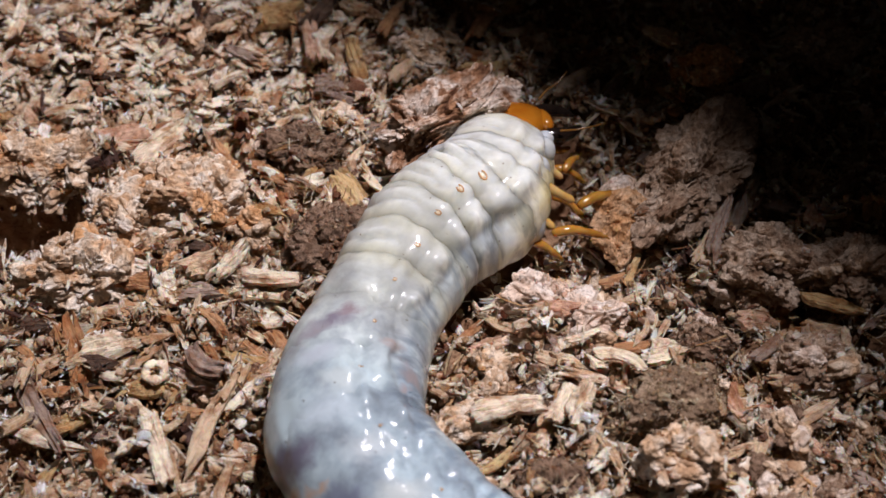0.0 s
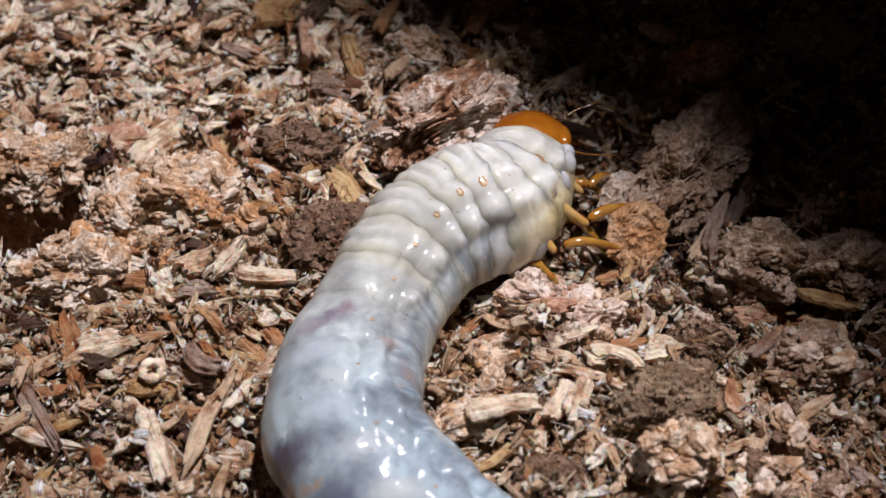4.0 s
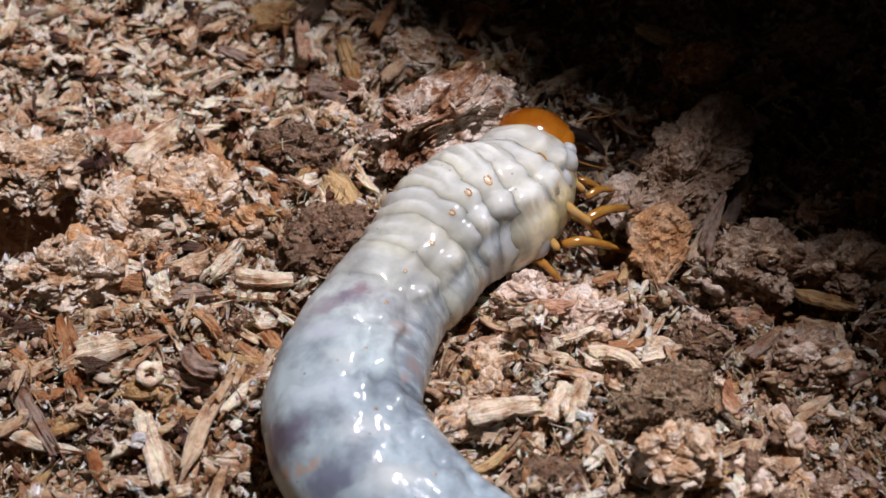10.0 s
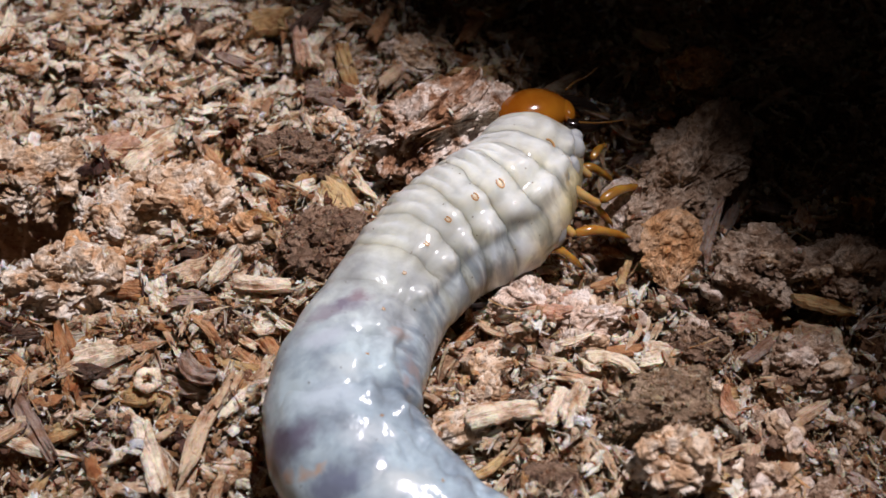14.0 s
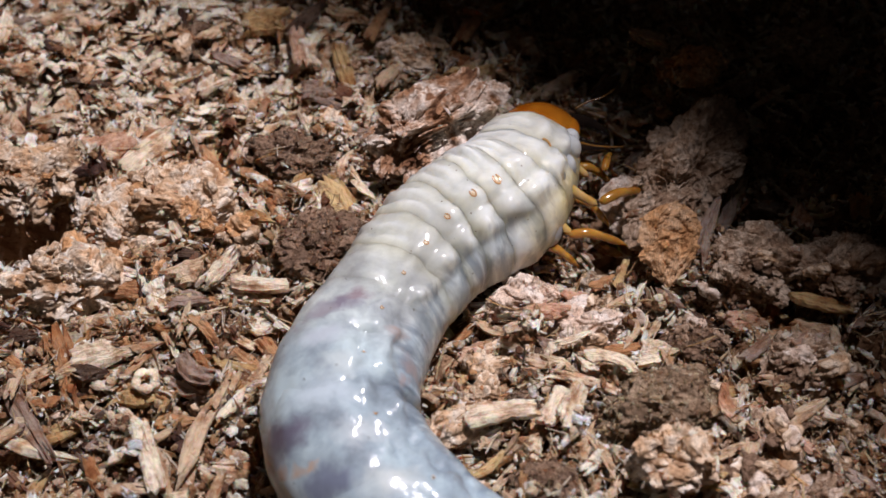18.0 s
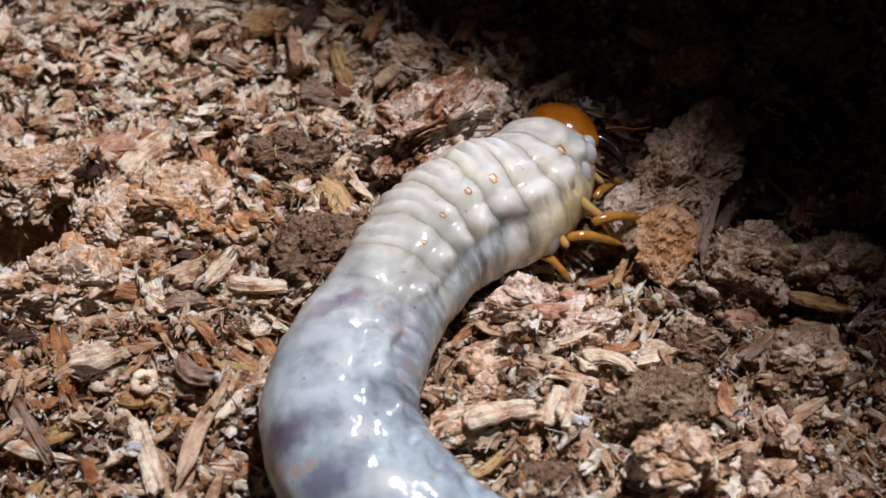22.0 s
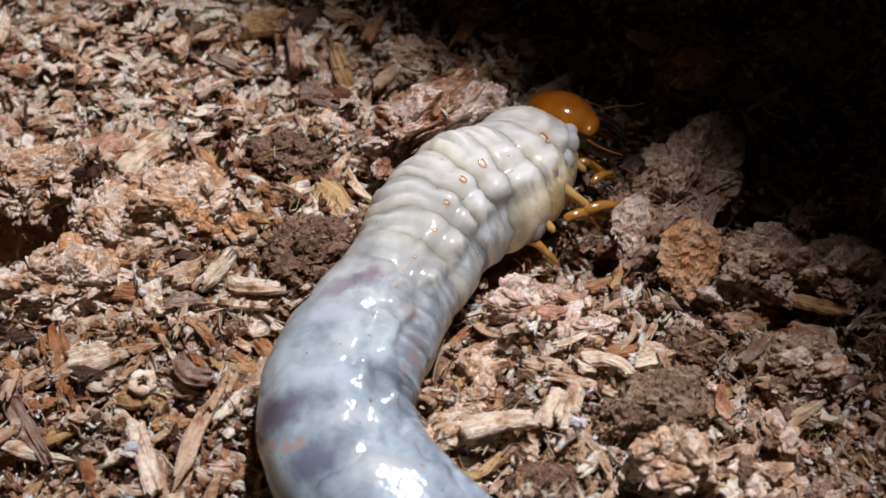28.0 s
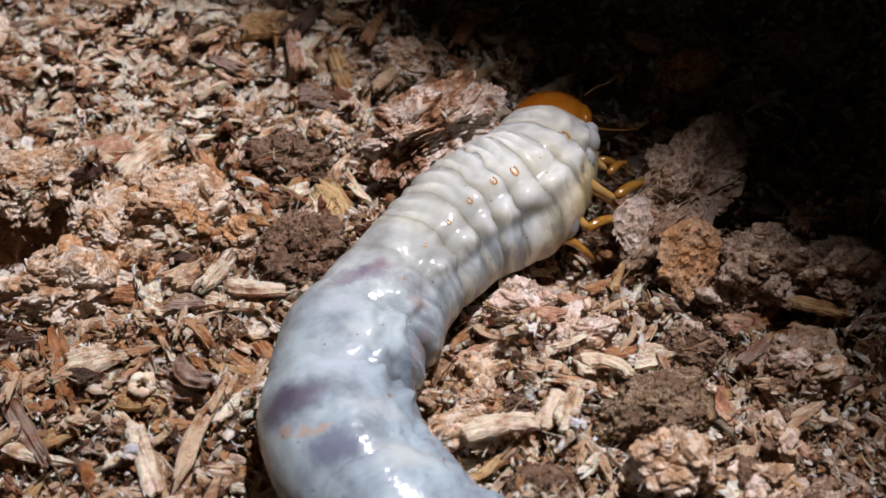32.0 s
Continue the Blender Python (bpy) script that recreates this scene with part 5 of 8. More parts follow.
chip(-0.0329, 0.0341, 6.0, 2.4, 16, "pale")
chip(-0.0366, 0.0318, 7.2, 1.8, -47, "tan")
chip(-0.0287, 0.0326, 5.1, 2.4, 30, "tan")
chip(-0.0420, 0.0385, 6.9, 1.6, -62, "tan")
chip(-0.0551, 0.0294, 5.4, 2.5, -20, "pale")
chip(-0.0669, 0.0337, 5.3, 2.5, 47, "tan")
chip(-0.0740, 0.0263, 5.9, 2.6, 1, "tan")
chip(-0.0256, 0.0549, 8.0, 3.0, 57, "dark")
chip(-0.0193, 0.0567, 9.2, 3.7, -41, "tan")
chip(-0.0127, 0.0534, 9.3, 2.3, 72, "rust")
chip(-0.0271, 0.0269, 5.1, 2.0, -13, "tan")
chip(-0.0185, 0.0298, 5.4, 2.2, -27, "grey")
chip(-0.0310, 0.0261, 4.8, 2.0, 43, "pale")
chip(-0.0500, 0.0530, 5.0, 3.1, 33, "dark")
chip(-0.0612, 0.0554, 5.8, 2.8, -14, "tan")
chip(-0.0730, 0.0553, 4.8, 2.9, 26, "tan")
chip(-0.0797, 0.0561, 5.7, 2.3, -26, "tan")
chip(-0.0340, 0.0051, 4.5, 1.7, 53, "tan")
chip(-0.0293, 0.0033, 4.3, 1.9, -24, "amber")
chip(-0.0363, 0.0020, 4.4, 2.0, 14, "rust")
chip(-0.0441, 0.0008, 4.9, 2.2, 28, "tan")
chip(-0.0409, -0.0027, 5.5, 2.0, -12, "dark")
chip(-0.0320, -0.0032, 4.9, 1.7, 63, "tan")
chip(-0.0526, -0.0016, 5.6, 2.3, -12, "rust")
chip(-0.0221, 0.0134, 4.8, 2.1, 28, "rust")
chip(-0.0298, 0.0076, 5.2, 1.5, 73, "tan")
chip(-0.0166, 0.0147, 6.0, 1.6, 79, "tan")
chip(-0.0101, 0.0174, 4.7, 1.6, 61, "rust")
chip(0.0448, 0.0080, 12.2, 2.3, 60, "tan")
chip(0.0393, -0.0012, 9.3, 2.2, 61, "tan")
chip(0.0297, 0.0095, 4.7, 4.6, 104, "pink")
chip(0.0339, 0.0226, 7.8, 3.1, 47, "grey")
chip(0.0569, 0.0040, 4.3, 3.4, 71, "pink")
chip(0.0146, -0.0160, 4.8, 3.0, 1, "pink")
chip(0.0254, -0.0195, 7.4, 2.3, 10, "pink")
chip(0.0303, -0.0218, 5.2, 4.3, 12, "pale")
chip(0.0250, -0.0236, 5.7, 1.9, -17, "pale")
chip(0.0211, -0.0252, 5.9, 1.7, -33, "pale")
chip(0.0201, -0.0283, 8.0, 1.7, -21, "pale")
chip(0.0133, -0.0332, 5.0, 3.1, 61, "pale")
chip(0.0170, -0.0325, 5.6, 2.8, 65, "pale")
chip(0.0157, -0.0418, 9.3, 2.8, 77, "pale")
chip(0.0084, -0.0403, 6.9, 1.1, 52, "tan")
chip(0.0054, -0.0400, 7.4, 1.5, 33, "amber")
chip(0.0189, -0.0377, 5.6, 1.5, 68, "tan")
chip(0.0212, -0.0404, 5.8, 1.3, -69, "tan")
chip(0.0155, -0.0208, 4.2, 2.7, -12, "grey")
chip(0.0059, -0.0250, 7.3, 2.3, 35, "tan")
chip(0.0046, -0.0203, 7.0, 1.8, 19, "pink")
chip(0.0323, -0.0139, 6.7, 1.1, 60, "tan")
chip(0.0299, -0.0140, 5.7, 1.3, 68, "pale")
chip(0.0379, -0.0123, 6.9, 2.2, -26, "dark")
chip(0.0391, -0.0172, 6.4, 2.3, -82, "tan")
chip(0.0448, -0.0143, 4.3, 3.8, 1, "pink")
chip(0.0526, -0.0127, 6.8, 4.2, -40, "amber")
chip(0.0550, -0.0152, 5.9, 2.7, -6, "tan")
chip(0.0488, -0.0116, 5.3, 4.3, 23, "rust")
chip(0.0413, -0.0250, 5.4, 2.2, 6, "amber")
chip(0.0505, -0.0308, 7.7, 2.0, 35, "tan")
chip(0.0394, -0.0315, 6.9, 2.1, -71, "pink")
chip(0.0360, -0.0345, 4.0, 1.3, -11, "pale")
chip(0.0416, -0.0357, 5.5, 2.6, 64, "tan")
chip(0.0417, -0.0385, 3.5, 1.7, 1, "pale")
chip(0.0342, -0.0118, 4.4, 1.3, -50, "grey")
chip(0.0266, -0.0119, 5.3, 1.4, 35, "tan")
chip(0.0293, -0.0103, 5.2, 1.1, 61, "pale")
chip(0.0345, -0.0160, 4.5, 1.8, 13, "tan")
chip(0.0345, -0.0220, 4.5, 1.6, -71, "pale")
chip(0.0452, -0.0209, 5.9, 1.8, 41, "grey")
chip(0.0476, -0.0257, 4.6, 1.8, -12, "tan")
chip(0.0439, -0.0285, 5.6, 1.4, 32, "pink")
chip(0.0541, -0.0284, 5.5, 1.5, 55, "grey")
chip(0.0577, -0.0198, 4.9, 1.7, -76, "tan")
chip(0.0589, -0.0246, 4.5, 1.8, 22, "grey")
chip(0.0460, -0.0374, 5.4, 1.4, 47, "tan")
chip(0.0502, -0.0356, 4.0, 1.7, -50, "pink")
chip(0.0550, -0.0347, 5.3, 1.5, 54, "grey")
chip(0.0368, -0.0384, 5.1, 1.5, 17, "tan")
chip(0.0257, -0.0359, 4.5, 1.4, -35, "tan")
chip(0.0228, -0.0427, 5.4, 1.3, 58, "tan")
chip(0.0264, -0.0434, 4.3, 1.7, -22, "pale")
chip(0.0332, -0.0426, 5.2, 1.4, 40, "tan")
chip(0.0374, -0.0441, 4.2, 1.5, -17, "grey")
chip(0.0198, -0.0435, 4.6, 1.0, 68, "tan")
chip(0.0105, -0.0361, 4.7, 1.1, 23, "tan")
chip(0.0084, -0.0289, 4.8, 1.4, 44, "amber")
chip(0.0071, -0.0173, 4.7, 1.6, -24, "tan")
chip(0.0029, -0.0163, 4.1, 1.4, 46, "rust")
chip(0.0173, -0.0120, 5.2, 1.6, 35, "pink")
chip(0.0133, -0.0251, 4.3, 1.4, -11, "tan")
chip(0.0166, -0.0241, 4.9, 1.4, -30, "tan")
chip(0.0184, -0.0212, 4.8, 1.2, 24, "pale")
chip(0.0245, -0.0161, 4.4, 1.6, -49, "pale")
chip(0.0278, -0.0171, 5.4, 1.0, 64, "tan")
chip(0.0484, -0.0169, 5.7, 1.3, 57, "tan")
chip(0.0601, -0.0094, 5.4, 1.8, 23, "grey")
chip(0.0548, -0.0062, 5.9, 2.0, 42, "tan")
chip(0.0516, -0.0005, 4.9, 2.4, -41, "grey")
chip(0.0507, -0.0218, 3.8, 1.7, -25, "tan")
chip(0.0619, -0.0157, 5.4, 1.3, 48, "grey")
chip(0.0497, -0.0448, 4.6, 1.4, 11, "tan")
chip(0.0556, -0.0415, 4.1, 1.8, -37, "grey")
chip(0.0343, 0.0101, 4.8, 1.8, 54, "grey")
chip(0.0273, 0.0039, 4.0, 1.7, -27, "rust")
chip(0.0246, -0.0065, 4.7, 1.7, 25, "rust")
chip(0.0272, -0.0065, 5.4, 1.2, 69, "amber")
chip(0.0209, -0.0098, 4.7, 2.0, -12, "pink")
chip(0.0222, -0.0140, 4.6, 1.2, 61, "pale")
chip(0.0178, -0.0177, 3.7, 1.6, 13, "pink")
chip(0.0413, -0.0199, 5.2, 1.3, 65, "grey")
chip(0.0204, 0.0377, 8.4, 3.0, 40, "tan")
chip(0.0285, 0.0378, 8.8, 2.4, 65, "grey")
chip(0.0375, 0.0457, 6.4, 3.5, -31, "tan")
chip(0.0054, 0.0536, 10.4, 2.9, 62, "rust")
chip(0.0188, 0.0455, 8.3, 2.9, -54, "tan")
chip(0.0516, 0.0306, 6.8, 3.2, 27, "grey")
chip(0.0497, 0.0141, 8.0, 1.8, 67, "tan")
chip(0.0534, 0.0091, 5.3, 2.8, -28, "grey")
chip(0.0604, 0.0079, 6.7, 2.2, 34, "grey")
chip(0.0526, 0.0491, 8.0, 3.1, -69, "tan")
chip(0.0671, 0.0209, 6.1, 2.9, 14, "grey")
chip(-0.0020, 0.0518, 9.7, 2.1, 78, "tan")
chip(0.0033, 0.0453, 6.7, 3.1, -29, "rust")
chip(0.0153, 0.0361, 7.1, 1.8, 67, "tan")
chip(0.0264, 0.0488, 6.6, 3.2, 16, "grey")
twig = chip(0.0012, -0.0258, 9.7, 1.8, 45, "amber")
pale_chip = chip(0.0077, -0.0340, 9.7, 3.2, 11, "pale", lift=0.0034, blunt=1)
chip(-0.0569, 0.0215, 7.7, 7.1, 31, "pink", lift=0.005, blunt=1)
chip(-0.0497, 0.0216, 13.1, 4.4, 48, "pale", lift=0.0058, blunt=1)
chip(0.0149, -0.0323, 6.3, 2.7, 61, "pale", lift=0.0034, blunt=1)
chip(0.0178, -0.0320, 4.7, 2.4, 73, "pale", lift=0.0036, blunt=1)
chip(0.0144, -0.0403, 9.3, 2.3, 76, "tan", lift=0.003, blunt=1)
chip(0.0118, -0.0398, 8.6, 1.7, 82, "pale", lift=0.003, blunt=1)
chip(-0.0245, 0.0460, 9.0, 2.7, 86, "pale", lift=0.0036, blunt=1)
chip(-0.0185, 0.0416, 12.0, 3.0, -76, "amber", lift=0.0036, blunt=1)
chip(-0.0230, 0.0370, 5.5, 4.0, 4, "grey", lift=0.0042, blunt=1)
chip(-0.0137, 0.0262, 7.4, 2.4, 8, "dark", lift=0.0036, blunt=1)
chip(0.0045, 0.0393, 8.5, 4.2, 24, "amber", lift=0.0050)
chip(-0.0345, 0.0530, 8.0, 6.0, 12, "amber", lift=0.0036)
chip(0.0255, -0.0203, 8.0, 2.2, 9, "rust", lift=0.0036)
chip(0.0232, -0.0268, 7.0, 1.9, -22, "pale", lift=0.0036)
chip(0.0196, -0.0258, 7.6, 1.8, -14, "pale", lift=0.0036)
chip(0.0562, -0.0132, 7.5, 2.6, -18, "amber", lift=0.0050)
chip(-0.0279, -0.0096, 8.8, 2.6, -4, "pale", lift=0.0036, blunt=1)
chip(-0.0352, -0.0255, 6.6, 3.0, -34, "grey", lift=0.0036, blunt=1)
chip(-0.0328, -0.0345, 14.5, 2.4, 74, "tan", lift=0.0036)
chip(-0.0388, -0.0400, 10.5, 2.6, -66, "pale", lift=0.0036, blunt=1)
chip(-0.0575, -0.0355, 13.5, 2.0, -20, "pale", lift=0.0036)
chip(-0.0510, -0.0215, 7.4, 4.6, 14, "pale", lift=0.0036)
chip(-0.0552, -0.0222, 11.5, 3.6, -66, "rust", lift=0.0036)
chip(-0.0300, -0.0190, 6.6, 2.2, -40, "rust", lift=0.0036)

# a pale ring of wood round a knot hole
bm = bmesh.new()
ring = [(0.00135 * math.cos(a), 0.00125 * math.sin(a), 0.0002 * math.sin(3 * a)) for a in np.linspace(0, 2 * math.pi, 25)]
tube(bm, ring, [0.00062 + 0.00014 * math.sin(5 * k) for k in range(25)], 9)
for v in bm.verts:
    v.co += noise.noise_vector(v.co * 1500) * 0.00025
knot = part("wood_knot", bm, M_PALE)
knot.matrix_world = pose(-0.0413, -0.0282, hills(-0.0413, -0.0282) + 0.0042, 14, 8, 0)
tagged(knot, "small pale ring of wood round a knot hole", "wood chip", "loose wood chips")

# more chips of middling size, scattered over the open ground
pick = random.Random(21)
shapes = []
for k in range(24):
    long = pick.uniform(2.2, 5.2)
    bm = splinter_mesh(long / 1000, long * pick.uniform(0.18, 0.55) / 1000, pick.uniform(0.5, 1.1) / 1000, 500 + k)
    me = bpy.data.meshes.new("wood_chip")
    bm.to_mesh(me)
    bm.free()
    me.attributes.new("along", "FLOAT_VECTOR", "POINT").data.foreach_set("vector", [c for v in me.vertices for c in (v.co.x + k * 0.02, v.co.y, v.co.z)])
    tone = pick.choice(("tan", "tan", "pale", "tan", "rust", "pink", "grey", "dark", "amber"))
    me.materials.append(TONES[tone])
    shapes.append((me, tone))
count = 0
while count < 180:
    x, y = pick.uniform(-0.085, 0.075), pick.uniform(-0.048, 0.068)
    if min(math.hypot(x - p[0], y - p[1]) - p[3] for p in LINE) < 0.001:
        continue
    me, tone = pick.choice(shapes)
    ob = new("wood_chip", me)
    ob.matrix_world = pose(x, y, hills(x, y) + pick.uniform(0.0008, 0.0024), pick.uniform(-25, 25), pick.uniform(-20, 20), pick.uniform(0, 360))
    tagged(ob, f"{WORDS[tone]} small torn wood chip lying on the substrate", "wood chip", "loose wood chips")
    count += 1


# chunks of rotten wood heaped on the cakes and on the open ground beside the larva
def heap_top(x, y):
    """Height of the ground or of the clods that lie on it."""
    best = hills(x, y)
    for mx, my, mz, sx, sy, sz, turn in MOUNDS:
        u = ((x - mx) * math.cos(turn) + (y - my) * math.sin(turn)) / sx
        v = ((y - my) * math.cos(turn) - (x - mx) * math.sin(turn)) / sy
        if u * u + v * v < 0.9:
            best = max(best, mz + sz * 0.92 * math.sqrt(1 - u * u - v * v))
    return best


CHUNKS = {"L_WHITE": "whitish", "L_ROT": "orange brown", "L_PINK": "pinkish white", "L_GREYROT": "greyish brown", "L_SOIL": "dark brown", "L_RUST": "rusty"}
chunk_meshes = {}
for kind in CHUNKS:
    chunk_meshes[kind] = []
    for k in range(5):
        size = (pick.uniform(0.0022, 0.0048), pick.uniform(0.0016, 0.0032), pick.uniform(0.0014, 0.0026))
        ob = lump("pattern", 0, 0, size, 0, kind, "pattern", "pattern", 200 + 7 * k + len(kind), rough=5.5, detail=4)
        MOUNDS.pop()
        chunk_meshes[kind].append((ob.data, size))
        bpy.data.objects.remove(ob)


CLEAR = ((0.0077, -0.0340, 0.007), (0.0293, -0.0313, 0.009), (0.0160, -0.0322, 0.005), (0.0144, -0.0403, 0.005), (-0.0530, 0.0216, 0.009), (-0.0190, -0.0032, 0.008), (-0.0256, 0.0173, 0.009), (0.0303, -0.0218, 0.004))


def heap(count, x0, x1, y0, y1, kinds):
    """Chunks lying within a stretch of the plan, clear of the larva and of the pit."""
    n = 0
    while n < count:
        x, y = pick.uniform(x0, x1), pick.uniform(y0, y1)
        if min(math.hypot(x - p[0], y - p[1]) - p[3] for p in LINE) < 0.0025 or (abs(x + 0.0695) < 0.0145 and abs(y - 0.0045) < 0.0065) or any(math.hypot(x - a, y - b) < c for a, b, c in CLEAR):
            continue
        kind = pick.choice(kinds)
        me, size = pick.choice(chunk_meshes[kind])
        ob = new("rotten_wood_chunk", me)
        ob.matrix_world = pose(x, y, heap_top(x, y) + 0.22 * size[2], pick.uniform(-35, 35), pick.uniform(-30, 30), pick.uniform(0, 360))
        tagged(ob, f"{CHUNKS[kind]} torn chunk of soft rotten wood on the heap", "wood chunk", "loose chunks of rotten wood")
        n += 1


heap(110, -0.078, -0.026, -0.013, 0.022, ("L_WHITE", "L_ROT", "L_ROT", "L_WHITE", "L_RUST", "L_ROT"))
heap(25, -0.070, -0.026, -0.045, -0.013, ("L_WHITE", "L_ROT", "L_SOIL", "L_RUST", "L_PINK"))
heap(80, -0.088, 0.005, 0.022, 0.062, ("L_PINK", "L_WHITE", "L_ROT", "L_GREYROT", "L_WHITE"))
heap(25, 0.000, 0.030, -0.046, -0.008, ("L_ROT", "L_PINK", "L_WHITE", "L_ROT", "L_SOIL"))
heap(120, 0.028, 0.064, -0.046, -0.008, ("L_SOIL", "L_GREYROT", "L_ROT", "L_GREYROT", "L_ROT", "L_PINK"))


# ---- what moves: the larva's rings, head and legs, and the pieces that it pushes ----
def shift(ob, rows):
    """Keys a piece that is pushed along: seconds and metres in x, y and z from where it was set down."""
    start = ob.matrix_world.copy()
    walk(ob, [(t, Matrix.Translation((x, y, z)) @ start) for t, x, y, z in rows])


def motions():
    walk(segments[0], [(0, pose(0.00699, 0.01069, 0.00733, 0, -0, 1.534)), (1, pose(0.00687, 0.01062, 0.00733, 0, -0, 1.383)), (1.5, pose(0.00704, 0.01033, 0.00733, 0, -0, 1.27)), (2, pose(0.00791, 0.00926, 0.00733, 0, -0, 0.8388)), (2.5, pose(0.00924, 0.00787, 0.00733, 0, -0, 0.1471)), (3, pose(0.00989, 0.00724, 0.00733, 0, -0, -0.1785)), (3.5, pose(0.01030, 0.00714, 0.00733, 0, -0, -0.2318)), (5.5, pose(0.01129, 0.00859, 0.00733, 0, -0, -0.4886)), (6, pose(0.01182, 0.00919, 0.00733, 0, -0, -0.7058)), (6.5, pose(0.01233, 0.00939, 0.00733, 0, -0, -1.015)), (7.5, pose(0.01268, 0.00930, 0.00733, 0, -0, -1.42)), (8, pose(0.01265, 0.00896, 0.00733, 0, -0, -1.5)), (8.5, pose(0.01234, 0.00848, 0.00733, 0, -0, -1.323)), (9, pose(0.01177, 0.00810, 0.00733, 0, -0, -0.7992)), (9.5, pose(0.01145, 0.00791, 0.00733, 0, -0, -0.4985)), (10, pose(0.01141, 0.00798, 0.00733, 0, -0, -0.2086)), (10.5, pose(0.01164, 0.00830, 0.00733, 0, -0, 0.2759)), (11.5, pose(0.01319, 0.00867, 0.00733, 0, -0, 1.08)), (12, pose(0.01347, 0.00903, 0.00733, 0, -0, 1.116)), (12.5, pose(0.01336, 0.01024, 0.00733, 0, -0, 1.184)), (13, pose(0.01298, 0.01169, 0.00733, 0, -0, 1.233)), (13.5, pose(0.01292, 0.01218, 0.00733, 0, -0, 0.9593)), (14, pose(0.01314, 0.01213, 0.00733, 0, -0, 0.5857)), (14.5, pose(0.01321, 0.01181, 0.00733, 0, -0, 0.3694)), (16.5, pose(0.01317, 0.01181, 0.00733, 0, -0, 0.3111)), (18, pose(0.01298, 0.01202, 0.00733, 0, -0, 0.4651)), (18.5, pose(0.01275, 0.01238, 0.00733, 0, -0, 0.498)), (19, pose(0.01288, 0.01290, 0.00733, 0, -0, 0.4401)), (19.5, pose(0.01359, 0.01325, 0.00733, 0, -0, 0.1343)), (20, pose(0.01434, 0.01304, 0.00733, 0, -0, -0.1861)), (20.5, pose(0.01521, 0.01203, 0.00733, 0, -0, -0.7556)), (21, pose(0.01559, 0.01121, 0.00733, 0, -0, -1.102)), (21.5, pose(0.01564, 0.01075, 0.00733, 0, -0, -1.236)), (22.5, pose(0.01547, 0.01071, 0.00733, 0, -0, -1.278)), (23.5, pose(0.01454, 0.01105, 0.00733, 0, -0, -1.161)), (24.5, pose(0.01309, 0.01120, 0.00733, 0, -0, -1.107)), (25.5, pose(0.01295, 0.01111, 0.00733, 0, -0, -1.266)), (27.5, pose(0.01337, 0.01324, 0.00733, 0, -0, -0.9332)), (29, pose(0.01309, 0.01440, 0.00733, 0, -0, -0.3655)), (30, pose(0.01383, 0.01460, 0.00733, 0, -0, 0.4858)), (31, pose(0.01559, 0.01499, 0.00733, 0, -0, 0.6955)), (31.5, pose(0.01611, 0.01490, 0.00733, 0, -0, 0.5926)), (32, pose(0.01674, 0.01431, 0.00733, 0, -0, 0.1852))])
